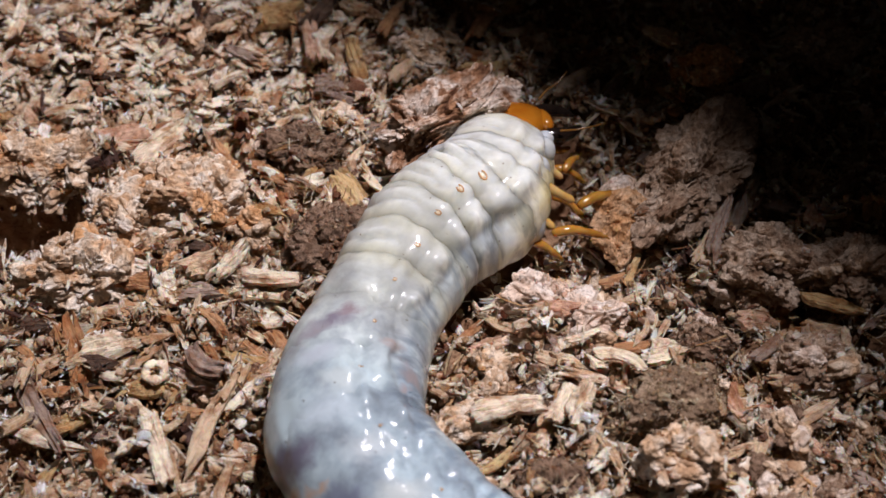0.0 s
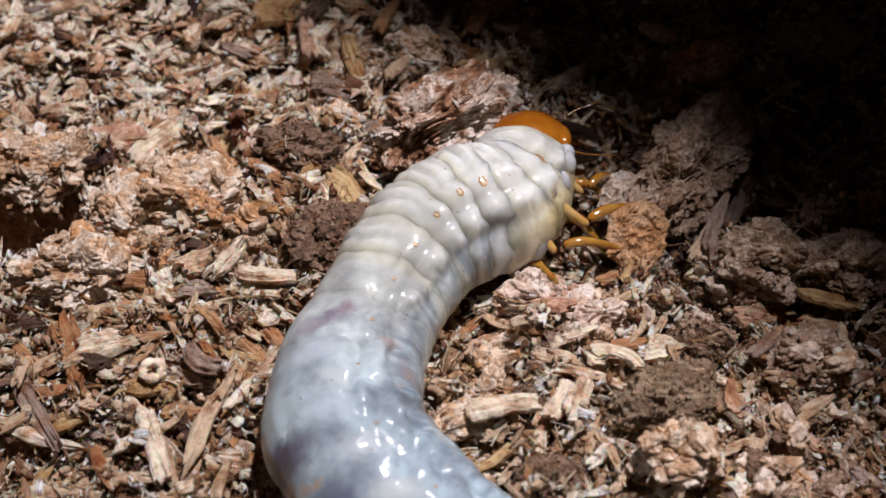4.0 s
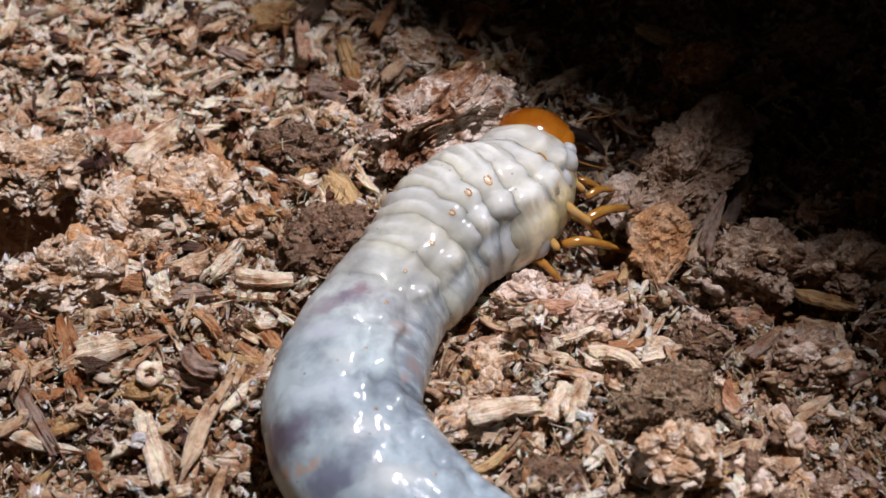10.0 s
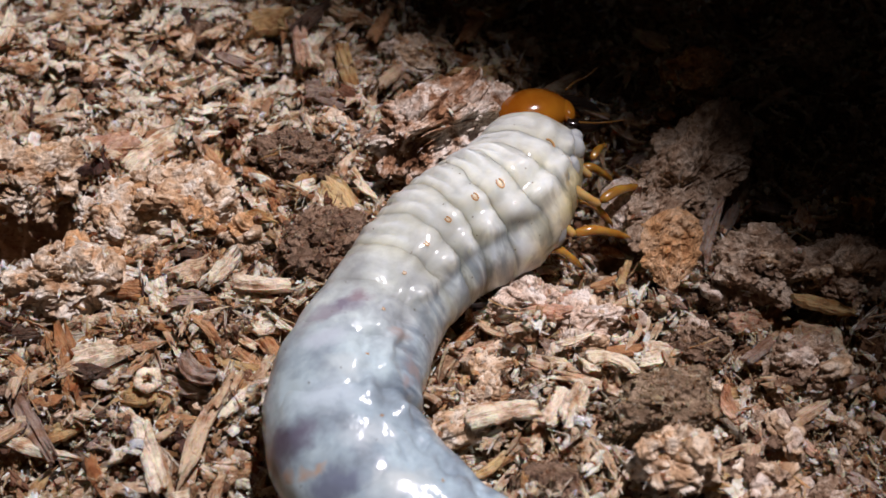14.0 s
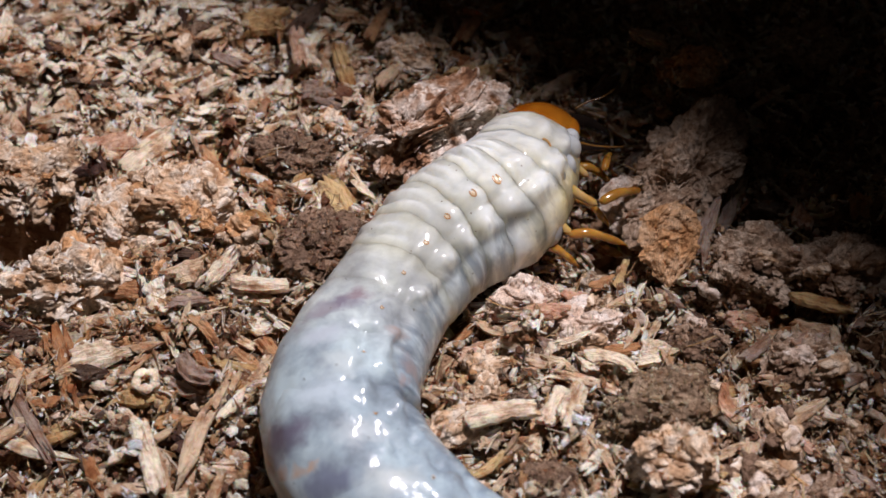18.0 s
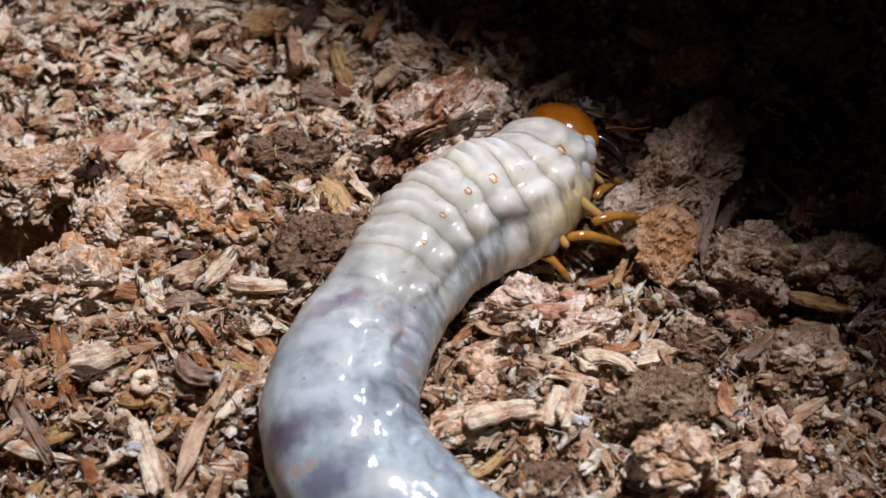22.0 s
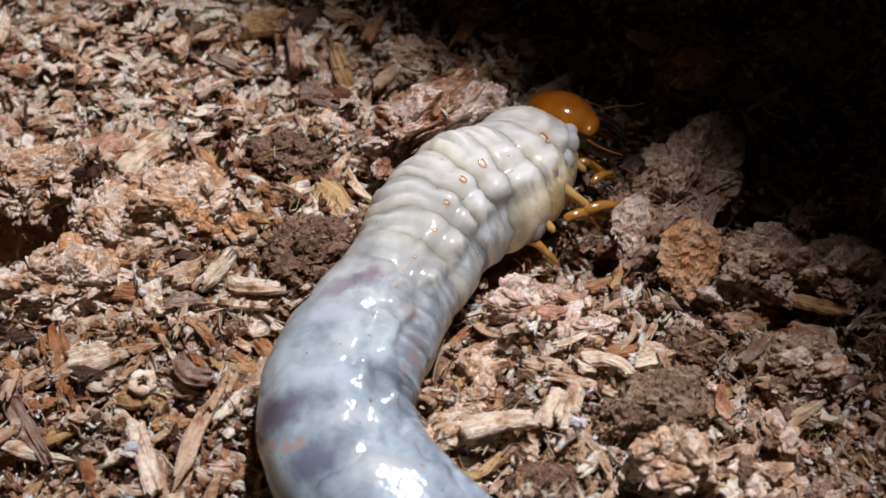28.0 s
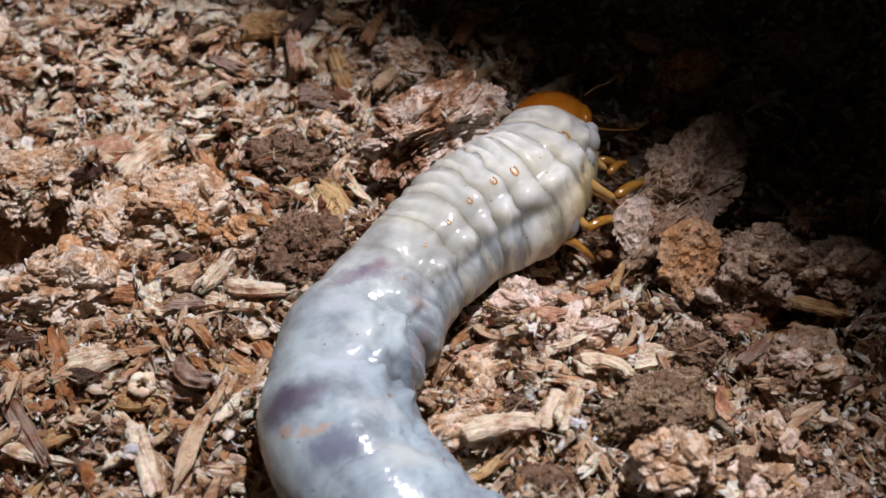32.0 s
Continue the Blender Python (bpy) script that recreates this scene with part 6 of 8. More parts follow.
    walk(segments[1], [(0, pose(0.00550, 0.00576, 0.00805, 0, -0, 7.752)), (1, pose(0.00535, 0.00574, 0.00805, 0, -0, 6.815)), (1.5, pose(0.00549, 0.00547, 0.00805, 0, -0, 6.097)), (2, pose(0.00625, 0.00449, 0.00805, 0, -0, 3.335)), (2.5, pose(0.00742, 0.00325, 0.00805, 0, -0, -1.152)), (3, pose(0.00800, 0.00270, 0.00805, 0, -0, -3.336)), (3.5, pose(0.00839, 0.00262, 0.00805, 0, -0, -3.702)), (5.5, pose(0.00923, 0.00388, 0.00805, 0, -0, -4.413)), (6, pose(0.00966, 0.00440, 0.00805, 0, -0, -5.24)), (6.5, pose(0.01006, 0.00458, 0.00805, 0, -0, -6.767)), (7.5, pose(0.01031, 0.00455, 0.00805, 0, -0, -9.098)), (8, pose(0.01027, 0.00428, 0.00805, 0, -0, -9.812)), (8.5, pose(0.01004, 0.00386, 0.00805, 0, -0, -9.188)), (9, pose(0.00965, 0.00351, 0.00805, 0, -0, -6.567)), (9.5, pose(0.00944, 0.00334, 0.00805, 0, -0, -5.041)), (10, pose(0.00949, 0.00340, 0.00805, 0, -0, -3.346)), (10.5, pose(0.00984, 0.00364, 0.00805, 0, -0, -0.2543)), (11, pose(0.01071, 0.00368, 0.00805, 0, -0, 3.062)), (11.5, pose(0.01156, 0.00375, 0.00805, 0, -0, 5.04)), (12, pose(0.01182, 0.00403, 0.00805, 0, -0, 5.364)), (12.5, pose(0.01170, 0.00510, 0.00805, 0, -0, 5.899)), (13, pose(0.01128, 0.00638, 0.00805, 0, -0, 6.351)), (13.5, pose(0.01112, 0.00684, 0.00805, 0, -0, 4.934)), (14, pose(0.01123, 0.00684, 0.00805, 0, -0, 2.89)), (14.5, pose(0.01126, 0.00659, 0.00805, 0, -0, 1.628)), (16.5, pose(0.01122, 0.00665, 0.00805, 0, -0, 1.194)), (18, pose(0.01107, 0.00687, 0.00805, 0, -0, 2.014)), (18.5, pose(0.01085, 0.00721, 0.00805, 0, -0, 2.221)), (19, pose(0.01094, 0.00767, 0.00805, 0, -0, 2.041)), (19.5, pose(0.01153, 0.00796, 0.00805, 0, -0, 0.5801)), (20, pose(0.01218, 0.00779, 0.00805, 0, -0, -1.169)), (20.5, pose(0.01294, 0.00697, 0.00805, 0, -0, -4.589)), (21, pose(0.01325, 0.00631, 0.00805, 0, -0, -6.842)), (21.5, pose(0.01329, 0.00593, 0.00805, 0, -0, -7.839)), (22.5, pose(0.01312, 0.00593, 0.00805, 0, -0, -8.215)), (23.5, pose(0.01225, 0.00631, 0.00805, 0, -0, -7.799)), (24.5, pose(0.01087, 0.00658, 0.00805, 0, -0, -8.105)), (25.5, pose(0.01071, 0.00660, 0.00805, 0, -0, -9.507)), (27.5, pose(0.01110, 0.00834, 0.00805, 0, -0, -6.027)), (28, pose(0.01106, 0.00884, 0.00805, 0, -0, -6.579)), (28.5, pose(0.01095, 0.00935, 0.00805, 0, -0, -5.402)), (29, pose(0.01105, 0.00961, 0.00805, 0, -0, -3.453)), (30, pose(0.01199, 0.00964, 0.00805, 0, -0, 1.721)), (30.5, pose(0.01292, 0.00972, 0.00805, 0, -0, 3.165)), (31, pose(0.01376, 0.00983, 0.00805, 0, -0, 3.262)), (31.5, pose(0.01423, 0.00969, 0.00805, 0, -0, 2.788)), (32, pose(0.01475, 0.00918, 0.00805, 0, -0, 0.4876))])
    walk(segments[2], [(0, pose(0.00403, 0.00186, 0.00867, 0, -0, 7.198)), (1, pose(0.00380, 0.00192, 0.00867, 0, -0, 5.57)), (1.5, pose(0.00388, 0.00172, 0.00867, 0, -0, 4.407)), (2, pose(0.00440, 0.00096, 0.00867, 0, -0, -0.09577)), (2.5, pose(0.00518, 0.00005, 0.00867, 0, -0, -7.067)), (3, pose(0.00558, -0.00033, 0.00867, 0, -0, -10.5)), (3.5, pose(0.00595, -0.00037, 0.00867, 0, -0, -11.12)), (6, pose(0.00665, 0.00080, 0.00867, 0, -0, -9.642)), (7.5, pose(0.00681, 0.00107, 0.00867, 0, -0, -13.86)), (8, pose(0.00677, 0.00094, 0.00867, 0, -0, -15.08)), (8.5, pose(0.00672, 0.00066, 0.00867, 0, -0, -15.01)), (9, pose(0.00675, 0.00037, 0.00867, 0, -0, -12.8)), (10, pose(0.00702, 0.00029, 0.00867, 0, -0, -9.501)), (10.5, pose(0.00766, 0.00034, 0.00867, 0, -0, -5.297)), (11, pose(0.00880, 0.00011, 0.00867, 0, -0, -0.4627)), (11.5, pose(0.00976, -0.00015, 0.00867, 0, -0, 2.848)), (12, pose(0.01000, -0.00003, 0.00867, 0, -0, 3.798)), (12.5, pose(0.00982, 0.00072, 0.00867, 0, -0, 5.513)), (13, pose(0.00932, 0.00162, 0.00867, 0, -0, 7.265)), (13.5, pose(0.00893, 0.00199, 0.00867, 0, -0, 5.792)), (14.5, pose(0.00871, 0.00203, 0.00867, 0, -0, 1.162)), (16.5, pose(0.00868, 0.00224, 0.00867, 0, -0, 0.3298)), (18, pose(0.00865, 0.00245, 0.00867, 0, -0, 1.313)), (19, pose(0.00844, 0.00307, 0.00867, 0, -0, 1.965)), (20, pose(0.00919, 0.00315, 0.00867, 0, -0, -1.824)), (20.5, pose(0.00968, 0.00278, 0.00867, 0, -0, -6.958)), (21, pose(0.00985, 0.00247, 0.00867, 0, -0, -10.5)), (22, pose(0.00981, 0.00223, 0.00867, 0, -0, -12.87)), (23, pose(0.00940, 0.00260, 0.00867, 0, -0, -12.35)), (24.5, pose(0.00771, 0.00338, 0.00867, 0, -0, -13.91)), (25, pose(0.00754, 0.00344, 0.00867, 0, -0, -14.75)), (25.5, pose(0.00754, 0.00365, 0.00867, 0, -0, -16.24)), (27.5, pose(0.00784, 0.00452, 0.00867, 0, -0, -9.218)), (28, pose(0.00787, 0.00527, 0.00867, 0, -0, -10.3)), (28.5, pose(0.00797, 0.00585, 0.00867, 0, -0, -9.202)), (29, pose(0.00830, 0.00603, 0.00867, 0, -0, -6.796)), (29.5, pose(0.00889, 0.00594, 0.00867, 0, -0, -3.709)), (30, pose(0.00973, 0.00566, 0.00867, 0, -0, 0.3529)), (30.5, pose(0.01075, 0.00552, 0.00867, 0, -0, 2.738)), (31, pose(0.01150, 0.00540, 0.00867, 0, -0, 3.248)), (31.5, pose(0.01186, 0.00515, 0.00867, 0, -0, 2.649)), (32, pose(0.01213, 0.00481, 0.00867, 0, -0, -0.7619))])
    walk(segments[3], [(0, pose(0.00162, -0.00084, 0.00885, 0, -0, 2.747)), (1, pose(0.00131, -0.00070, 0.00885, 0, -0, 1.126)), (1.5, pose(0.00133, -0.00085, 0.00885, 0, -0, 0.4358)), (2.5, pose(0.00206, -0.00202, 0.00885, 0, -0, -6.915)), (3, pose(0.00231, -0.00223, 0.00885, 0, -0, -8.868)), (3.5, pose(0.00266, -0.00225, 0.00885, 0, -0, -9.378)), (6, pose(0.00284, -0.00162, 0.00885, 0, -0, -6.004)), (7.5, pose(0.00255, -0.00126, 0.00885, 0, -0, -7.589)), (8.5, pose(0.00263, -0.00141, 0.00885, 0, -0, -7.951)), (9, pose(0.00303, -0.00164, 0.00885, 0, -0, -7.247)), (10, pose(0.00370, -0.00170, 0.00885, 0, -0, -5.287)), (10.5, pose(0.00460, -0.00181, 0.00885, 0, -0, -4.151)), (11, pose(0.00599, -0.00229, 0.00885, 0, -0, -3.72)), (11.5, pose(0.00705, -0.00284, 0.00885, 0, -0, -4.355)), (12, pose(0.00727, -0.00288, 0.00885, 0, -0, -4.077)), (12.5, pose(0.00705, -0.00243, 0.00885, 0, -0, -1.975)), (13, pose(0.00646, -0.00188, 0.00885, 0, -0, 0.7546)), (13.5, pose(0.00586, -0.00158, 0.00885, 0, -0, 0.9958)), (14.5, pose(0.00532, -0.00128, 0.00885, 0, -0, -0.5858)), (18, pose(0.00537, -0.00073, 0.00885, 0, -0, -0.1841)), (19, pose(0.00508, -0.00027, 0.00885, 0, -0, 1.523)), (19.5, pose(0.00514, -0.00023, 0.00885, 0, -0, 0.9526)), (20, pose(0.00539, -0.00022, 0.00885, 0, -0, -0.9515)), (21, pose(0.00569, -0.00019, 0.00885, 0, -0, -6.933)), (22, pose(0.00560, -0.00020, 0.00885, 0, -0, -8.563)), (23, pose(0.00529, 0.00022, 0.00885, 0, -0, -7.355)), (24.5, pose(0.00377, 0.00131, 0.00885, 0, -0, -6.69)), (25, pose(0.00359, 0.00145, 0.00885, 0, -0, -7.146)), (25.5, pose(0.00358, 0.00181, 0.00885, 0, -0, -7.044)), (27.5, pose(0.00379, 0.00189, 0.00885, 0, -0, -2.926)), (28, pose(0.00390, 0.00286, 0.00885, 0, -0, -1.469)), (28.5, pose(0.00419, 0.00350, 0.00885, 0, -0, -0.2198)), (29, pose(0.00472, 0.00362, 0.00885, 0, -0, 1.106)), (29.5, pose(0.00552, 0.00338, 0.00885, 0, -0, 2.265)), (30.5, pose(0.00770, 0.00253, 0.00885, 0, -0, 3.932)), (31, pose(0.00838, 0.00221, 0.00885, 0, -0, 2.638)), (32, pose(0.00867, 0.00167, 0.00885, 0, -0, -3.199))])
    walk(segments[4], [(0, pose(-0.00197, -0.00382, 0.00863, 0, -0, 3.576)), (1, pose(-0.00227, -0.00352, 0.00863, 0, -0, 1.609)), (1.5, pose(-0.00225, -0.00366, 0.00863, 0, -0, 0.9996)), (2.5, pose(-0.00177, -0.00460, 0.00863, 0, -0, -2.379)), (3, pose(-0.00159, -0.00477, 0.00863, 0, -0, -2.865)), (3.5, pose(-0.00135, -0.00480, 0.00863, 0, -0, -2.766)), (5.5, pose(-0.00113, -0.00469, 0.00863, 0, -0, -0.935)), (7.5, pose(-0.00155, -0.00444, 0.00863, 0, -0, 0.6311)), (8.5, pose(-0.00129, -0.00458, 0.00863, 0, -0, 1.265)), (10, pose(0.00009, -0.00466, 0.00863, 0, -0, 2.546)), (10.5, pose(0.00097, -0.00462, 0.00863, 0, -0, 0.5381)), (11, pose(0.00217, -0.00491, 0.00863, 0, -0, -3.739)), (11.5, pose(0.00301, -0.00516, 0.00863, 0, -0, -8.095)), (12, pose(0.00323, -0.00513, 0.00863, 0, -0, -9.13)), (12.5, pose(0.00305, -0.00482, 0.00863, 0, -0, -7.789)), (13, pose(0.00255, -0.00448, 0.00863, 0, -0, -5.311)), (14, pose(0.00164, -0.00418, 0.00863, 0, -0, -2.915)), (18, pose(0.00163, -0.00364, 0.00863, 0, -0, -1.083)), (19, pose(0.00137, -0.00344, 0.00863, 0, -0, 1.162)), (19.5, pose(0.00135, -0.00347, 0.00863, 0, -0, 0.9334)), (21, pose(0.00136, -0.00330, 0.00863, 0, -0, -2.591)), (22, pose(0.00126, -0.00319, 0.00863, 0, -0, -2.571)), (23, pose(0.00103, -0.00297, 0.00863, 0, -0, -1.204)), (24, pose(0.00026, -0.00234, 0.00863, 0, -0, 1.382)), (25, pose(-0.00041, -0.00189, 0.00863, 0, -0, 1.46)), (27.5, pose(-0.00009, -0.00168, 0.00863, 0, -0, 4.915)), (28, pose(0.00024, -0.00107, 0.00863, 0, -0, 7.64)), (28.5, pose(0.00076, -0.00043, 0.00863, 0, -0, 9.012)), (29, pose(0.00151, -0.00015, 0.00863, 0, -0, 9.464)), (29.5, pose(0.00239, -0.00022, 0.00863, 0, -0, 8.92)), (30, pose(0.00346, -0.00050, 0.00863, 0, -0, 6.488)), (30.5, pose(0.00460, -0.00073, 0.00863, 0, -0, 2.641)), (31, pose(0.00512, -0.00081, 0.00863, 0, -0, -1.262)), (31.5, pose(0.00523, -0.00074, 0.00863, 0, -0, -4.385)), (32, pose(0.00538, -0.00045, 0.00863, 0, -0, -5.824))])
    walk(segments[5], [(0, pose(-0.00519, -0.00770, 0.00817, 0, -0, 5.814)), (0.5, pose(-0.00543, -0.00730, 0.00817, 0, -0, 5.087)), (1.5, pose(-0.00554, -0.00717, 0.00817, 0, -0, 4.183)), (2.5, pose(-0.00520, -0.00803, 0.00817, 0, -0, 2.101)), (3.5, pose(-0.00486, -0.00843, 0.00817, 0, -0, 1.788)), (6, pose(-0.00469, -0.00843, 0.00817, 0, -0, 2.797)), (7, pose(-0.00485, -0.00835, 0.00817, 0, -0, 4.606)), (7.5, pose(-0.00476, -0.00813, 0.00817, 0, -0, 6.177)), (8.5, pose(-0.00368, -0.00746, 0.00817, 0, -0, 10.59)), (9, pose(-0.00301, -0.00742, 0.00817, 0, -0, 10.61)), (9.5, pose(-0.00260, -0.00756, 0.00817, 0, -0, 9.218)), (10, pose(-0.00231, -0.00780, 0.00817, 0, -0, 5.079)), (11, pose(-0.00174, -0.00848, 0.00817, 0, -0, -7.13)), (11.5, pose(-0.00149, -0.00858, 0.00817, 0, -0, -11.51)), (12, pose(-0.00138, -0.00843, 0.00817, 0, -0, -12.08)), (12.5, pose(-0.00144, -0.00811, 0.00817, 0, -0, -10.36)), (13.5, pose(-0.00210, -0.00772, 0.00817, 0, -0, -5.331)), (14, pose(-0.00225, -0.00760, 0.00817, 0, -0, -3.951)), (18, pose(-0.00212, -0.00723, 0.00817, 0, -0, -1.812)), (19, pose(-0.00223, -0.00718, 0.00817, 0, -0, 0.09506)), (21, pose(-0.00258, -0.00709, 0.00817, 0, -0, -0.6057)), (22.5, pose(-0.00261, -0.00698, 0.00817, 0, -0, 0.7036)), (23.5, pose(-0.00286, -0.00666, 0.00817, 0, -0, 2.794)), (24, pose(-0.00320, -0.00630, 0.00817, 0, -0, 4.129)), (25, pose(-0.00394, -0.00592, 0.00817, 0, -0, 4.407)), (25.5, pose(-0.00400, -0.00572, 0.00817, 0, -0, 4.505)), (27.5, pose(-0.00308, -0.00566, 0.00817, 0, -0, 8.803)), (28.5, pose(-0.00126, -0.00353, 0.00817, 0, -0, 12.78)), (29, pose(-0.00036, -0.00305, 0.00817, 0, -0, 12.11)), (29.5, pose(0.00049, -0.00312, 0.00817, 0, -0, 8.62)), (30, pose(0.00112, -0.00356, 0.00817, 0, -0, 3.092)), (30.5, pose(0.00144, -0.00382, 0.00817, 0, -0, -3.153)), (31, pose(0.00151, -0.00381, 0.00817, 0, -0, -7.465)), (31.5, pose(0.00156, -0.00361, 0.00817, 0, -0, -8.664)), (32, pose(0.00175, -0.00338, 0.00817, 0, -0, -7.243))])
    walk(segments[6], [(0, pose(-0.00797, -0.01323, 0.00771, 0, -0, 4.887)), (1, pose(-0.00835, -0.01255, 0.00771, 0, -0, 5.51)), (1.5, pose(-0.00835, -0.01255, 0.00771, 0, -0, 5.826)), (2.5, pose(-0.00817, -0.01326, 0.00771, 0, -0, 4.785)), (3.5, pose(-0.00791, -0.01361, 0.00771, 0, -0, 3.961)), (5.5, pose(-0.00768, -0.01361, 0.00771, 0, -0, 3.826)), (7, pose(-0.00751, -0.01357, 0.00771, 0, -0, 5.711)), (7.5, pose(-0.00713, -0.01336, 0.00771, 0, -0, 7.094)), (8, pose(-0.00617, -0.01283, 0.00771, 0, -0, 8.54)), (8.5, pose(-0.00528, -0.01257, 0.00771, 0, -0, 8.112)), (9, pose(-0.00472, -0.01259, 0.00771, 0, -0, 5.758)), (9.5, pose(-0.00469, -0.01276, 0.00771, 0, -0, 3.113)), (10.5, pose(-0.00551, -0.01256, 0.00771, 0, -0, -5.225)), (11, pose(-0.00558, -0.01236, 0.00771, 0, -0, -8.574)), (11.5, pose(-0.00545, -0.01207, 0.00771, 0, -0, -9.806)), (12.5, pose(-0.00517, -0.01180, 0.00771, 0, -0, -7.466)), (13.5, pose(-0.00532, -0.01177, 0.00771, 0, -0, -3.513)), (14, pose(-0.00542, -0.01177, 0.00771, 0, -0, -2.535)), (17.5, pose(-0.00526, -0.01167, 0.00771, 0, -0, -1.463)), (19.5, pose(-0.00520, -0.01167, 0.00771, 0, -0, 0.6022)), (21.5, pose(-0.00541, -0.01162, 0.00771, 0, -0, 0.7387)), (23, pose(-0.00536, -0.01152, 0.00771, 0, -0, 2.746)), (24, pose(-0.00574, -0.01115, 0.00771, 0, -0, 4.754)), (25, pose(-0.00646, -0.01087, 0.00771, 0, -0, 5.175)), (25.5, pose(-0.00653, -0.01078, 0.00771, 0, -0, 5.44)), (27.5, pose(-0.00512, -0.01072, 0.00771, 0, -0, 7.498)), (28, pose(-0.00390, -0.00933, 0.00771, 0, -0, 6.477)), (28.5, pose(-0.00278, -0.00826, 0.00771, 0, -0, 4.741)), (29, pose(-0.00206, -0.00781, 0.00771, 0, -0, 2.626)), (29.5, pose(-0.00180, -0.00779, 0.00771, 0, -0, -1.092)), (30, pose(-0.00179, -0.00794, 0.00771, 0, -0, -5.582)), (30.5, pose(-0.00185, -0.00785, 0.00771, 0, -0, -8.654)), (31, pose(-0.00187, -0.00739, 0.00771, 0, -0, -10.39)), (31.5, pose(-0.00177, -0.00708, 0.00771, 0, -0, -9.806)), (32, pose(-0.00139, -0.00698, 0.00771, 0, -0, -8.031))])
    walk(segments[7], [(0, pose(-0.01062, -0.01949, 0.00746, -0.9166, -1.731, 5.371)), (0.5, pose(-0.01076, -0.01925, 0.00746, -1.136, -2.145, 6.362)), (1.5, pose(-0.01066, -0.01905, 0.00746, -1.139, -2.151, 7.148)), (3.5, pose(-0.01041, -0.01977, 0.00746, -0.6107, -1.153, 5.165)), (5.5, pose(-0.01030, -0.01976, 0.00746, -0.5248, -0.9914, 4.435)), (7, pose(-0.01008, -0.01967, 0.00746, -0.3753, -0.7089, 5.07)), (7.5, pose(-0.00970, -0.01938, 0.00746, -0.1895, -0.3579, 4.976)), (8, pose(-0.00883, -0.01850, 0.00746, 0.1514, 0.2859, 3.853)), (8.5, pose(-0.00827, -0.01786, 0.00746, 0.3395, 0.6412, 1.41)), (9, pose(-0.00811, -0.01770, 0.00746, 0.4019, 0.7591, -1.156)), (9.5, pose(-0.00820, -0.01768, 0.00746, 0.3112, 0.5879, -2.212)), (10.5, pose(-0.00890, -0.01745, 0.00746, -0.3773, -0.7126, -2.3)), (11, pose(-0.00894, -0.01731, 0.00746, -0.473, -0.8934, -2.08)), (12.5, pose(-0.00845, -0.01701, 0.00746, -0.1959, -0.37, -0.2965)), (14, pose(-0.00849, -0.01709, 0.00746, -0.1949, -0.3682, 1.066)), (18, pose(-0.00827, -0.01702, 0.00746, -0.03875, -0.0732, 0.07705)), (19.5, pose(-0.00811, -0.01699, 0.00746, 0.07846, 0.1482, 0.4399)), (20.5, pose(-0.00817, -0.01673, 0.00746, -0.08699, -0.1643, 0.5051)), (23, pose(-0.00800, -0.01665, 0.00746, 0.02041, 0.03855, 2.276)), (24, pose(-0.00817, -0.01649, 0.00746, -0.1923, -0.3632, 3.702)), (25, pose(-0.00876, -0.01648, 0.00746, -0.6932, -1.309, 5.15)), (25.5, pose(-0.00883, -0.01647, 0.00746, -0.7508, -1.418, 5.324)), (27.5, pose(-0.00754, -0.01579, 0.00746, 0.02765, 0.05224, 4.201)), (28, pose(-0.00652, -0.01391, 0.00746, 0.04676, 0.08834, 1.524)), (28.5, pose(-0.00574, -0.01238, 0.00746, 0.0281, 0.05308, -3.162)), (29, pose(-0.00535, -0.01193, 0.00746, 0.1492, 0.2818, -6.404)), (29.5, pose(-0.00530, -0.01193, 0.00746, 0.1905, 0.3599, -7.601)), (30.5, pose(-0.00543, -0.01190, 0.00746, 0.06986, 0.132, -8.142)), (31, pose(-0.00531, -0.01145, 0.00746, -0.03083, -0.05823, -6.555)), (31.5, pose(-0.00516, -0.01127, 0.00746, 0.01987, 0.03754, -4.236)), (32, pose(-0.00487, -0.01127, 0.00746, 0.2644, 0.4994, -3.974))])
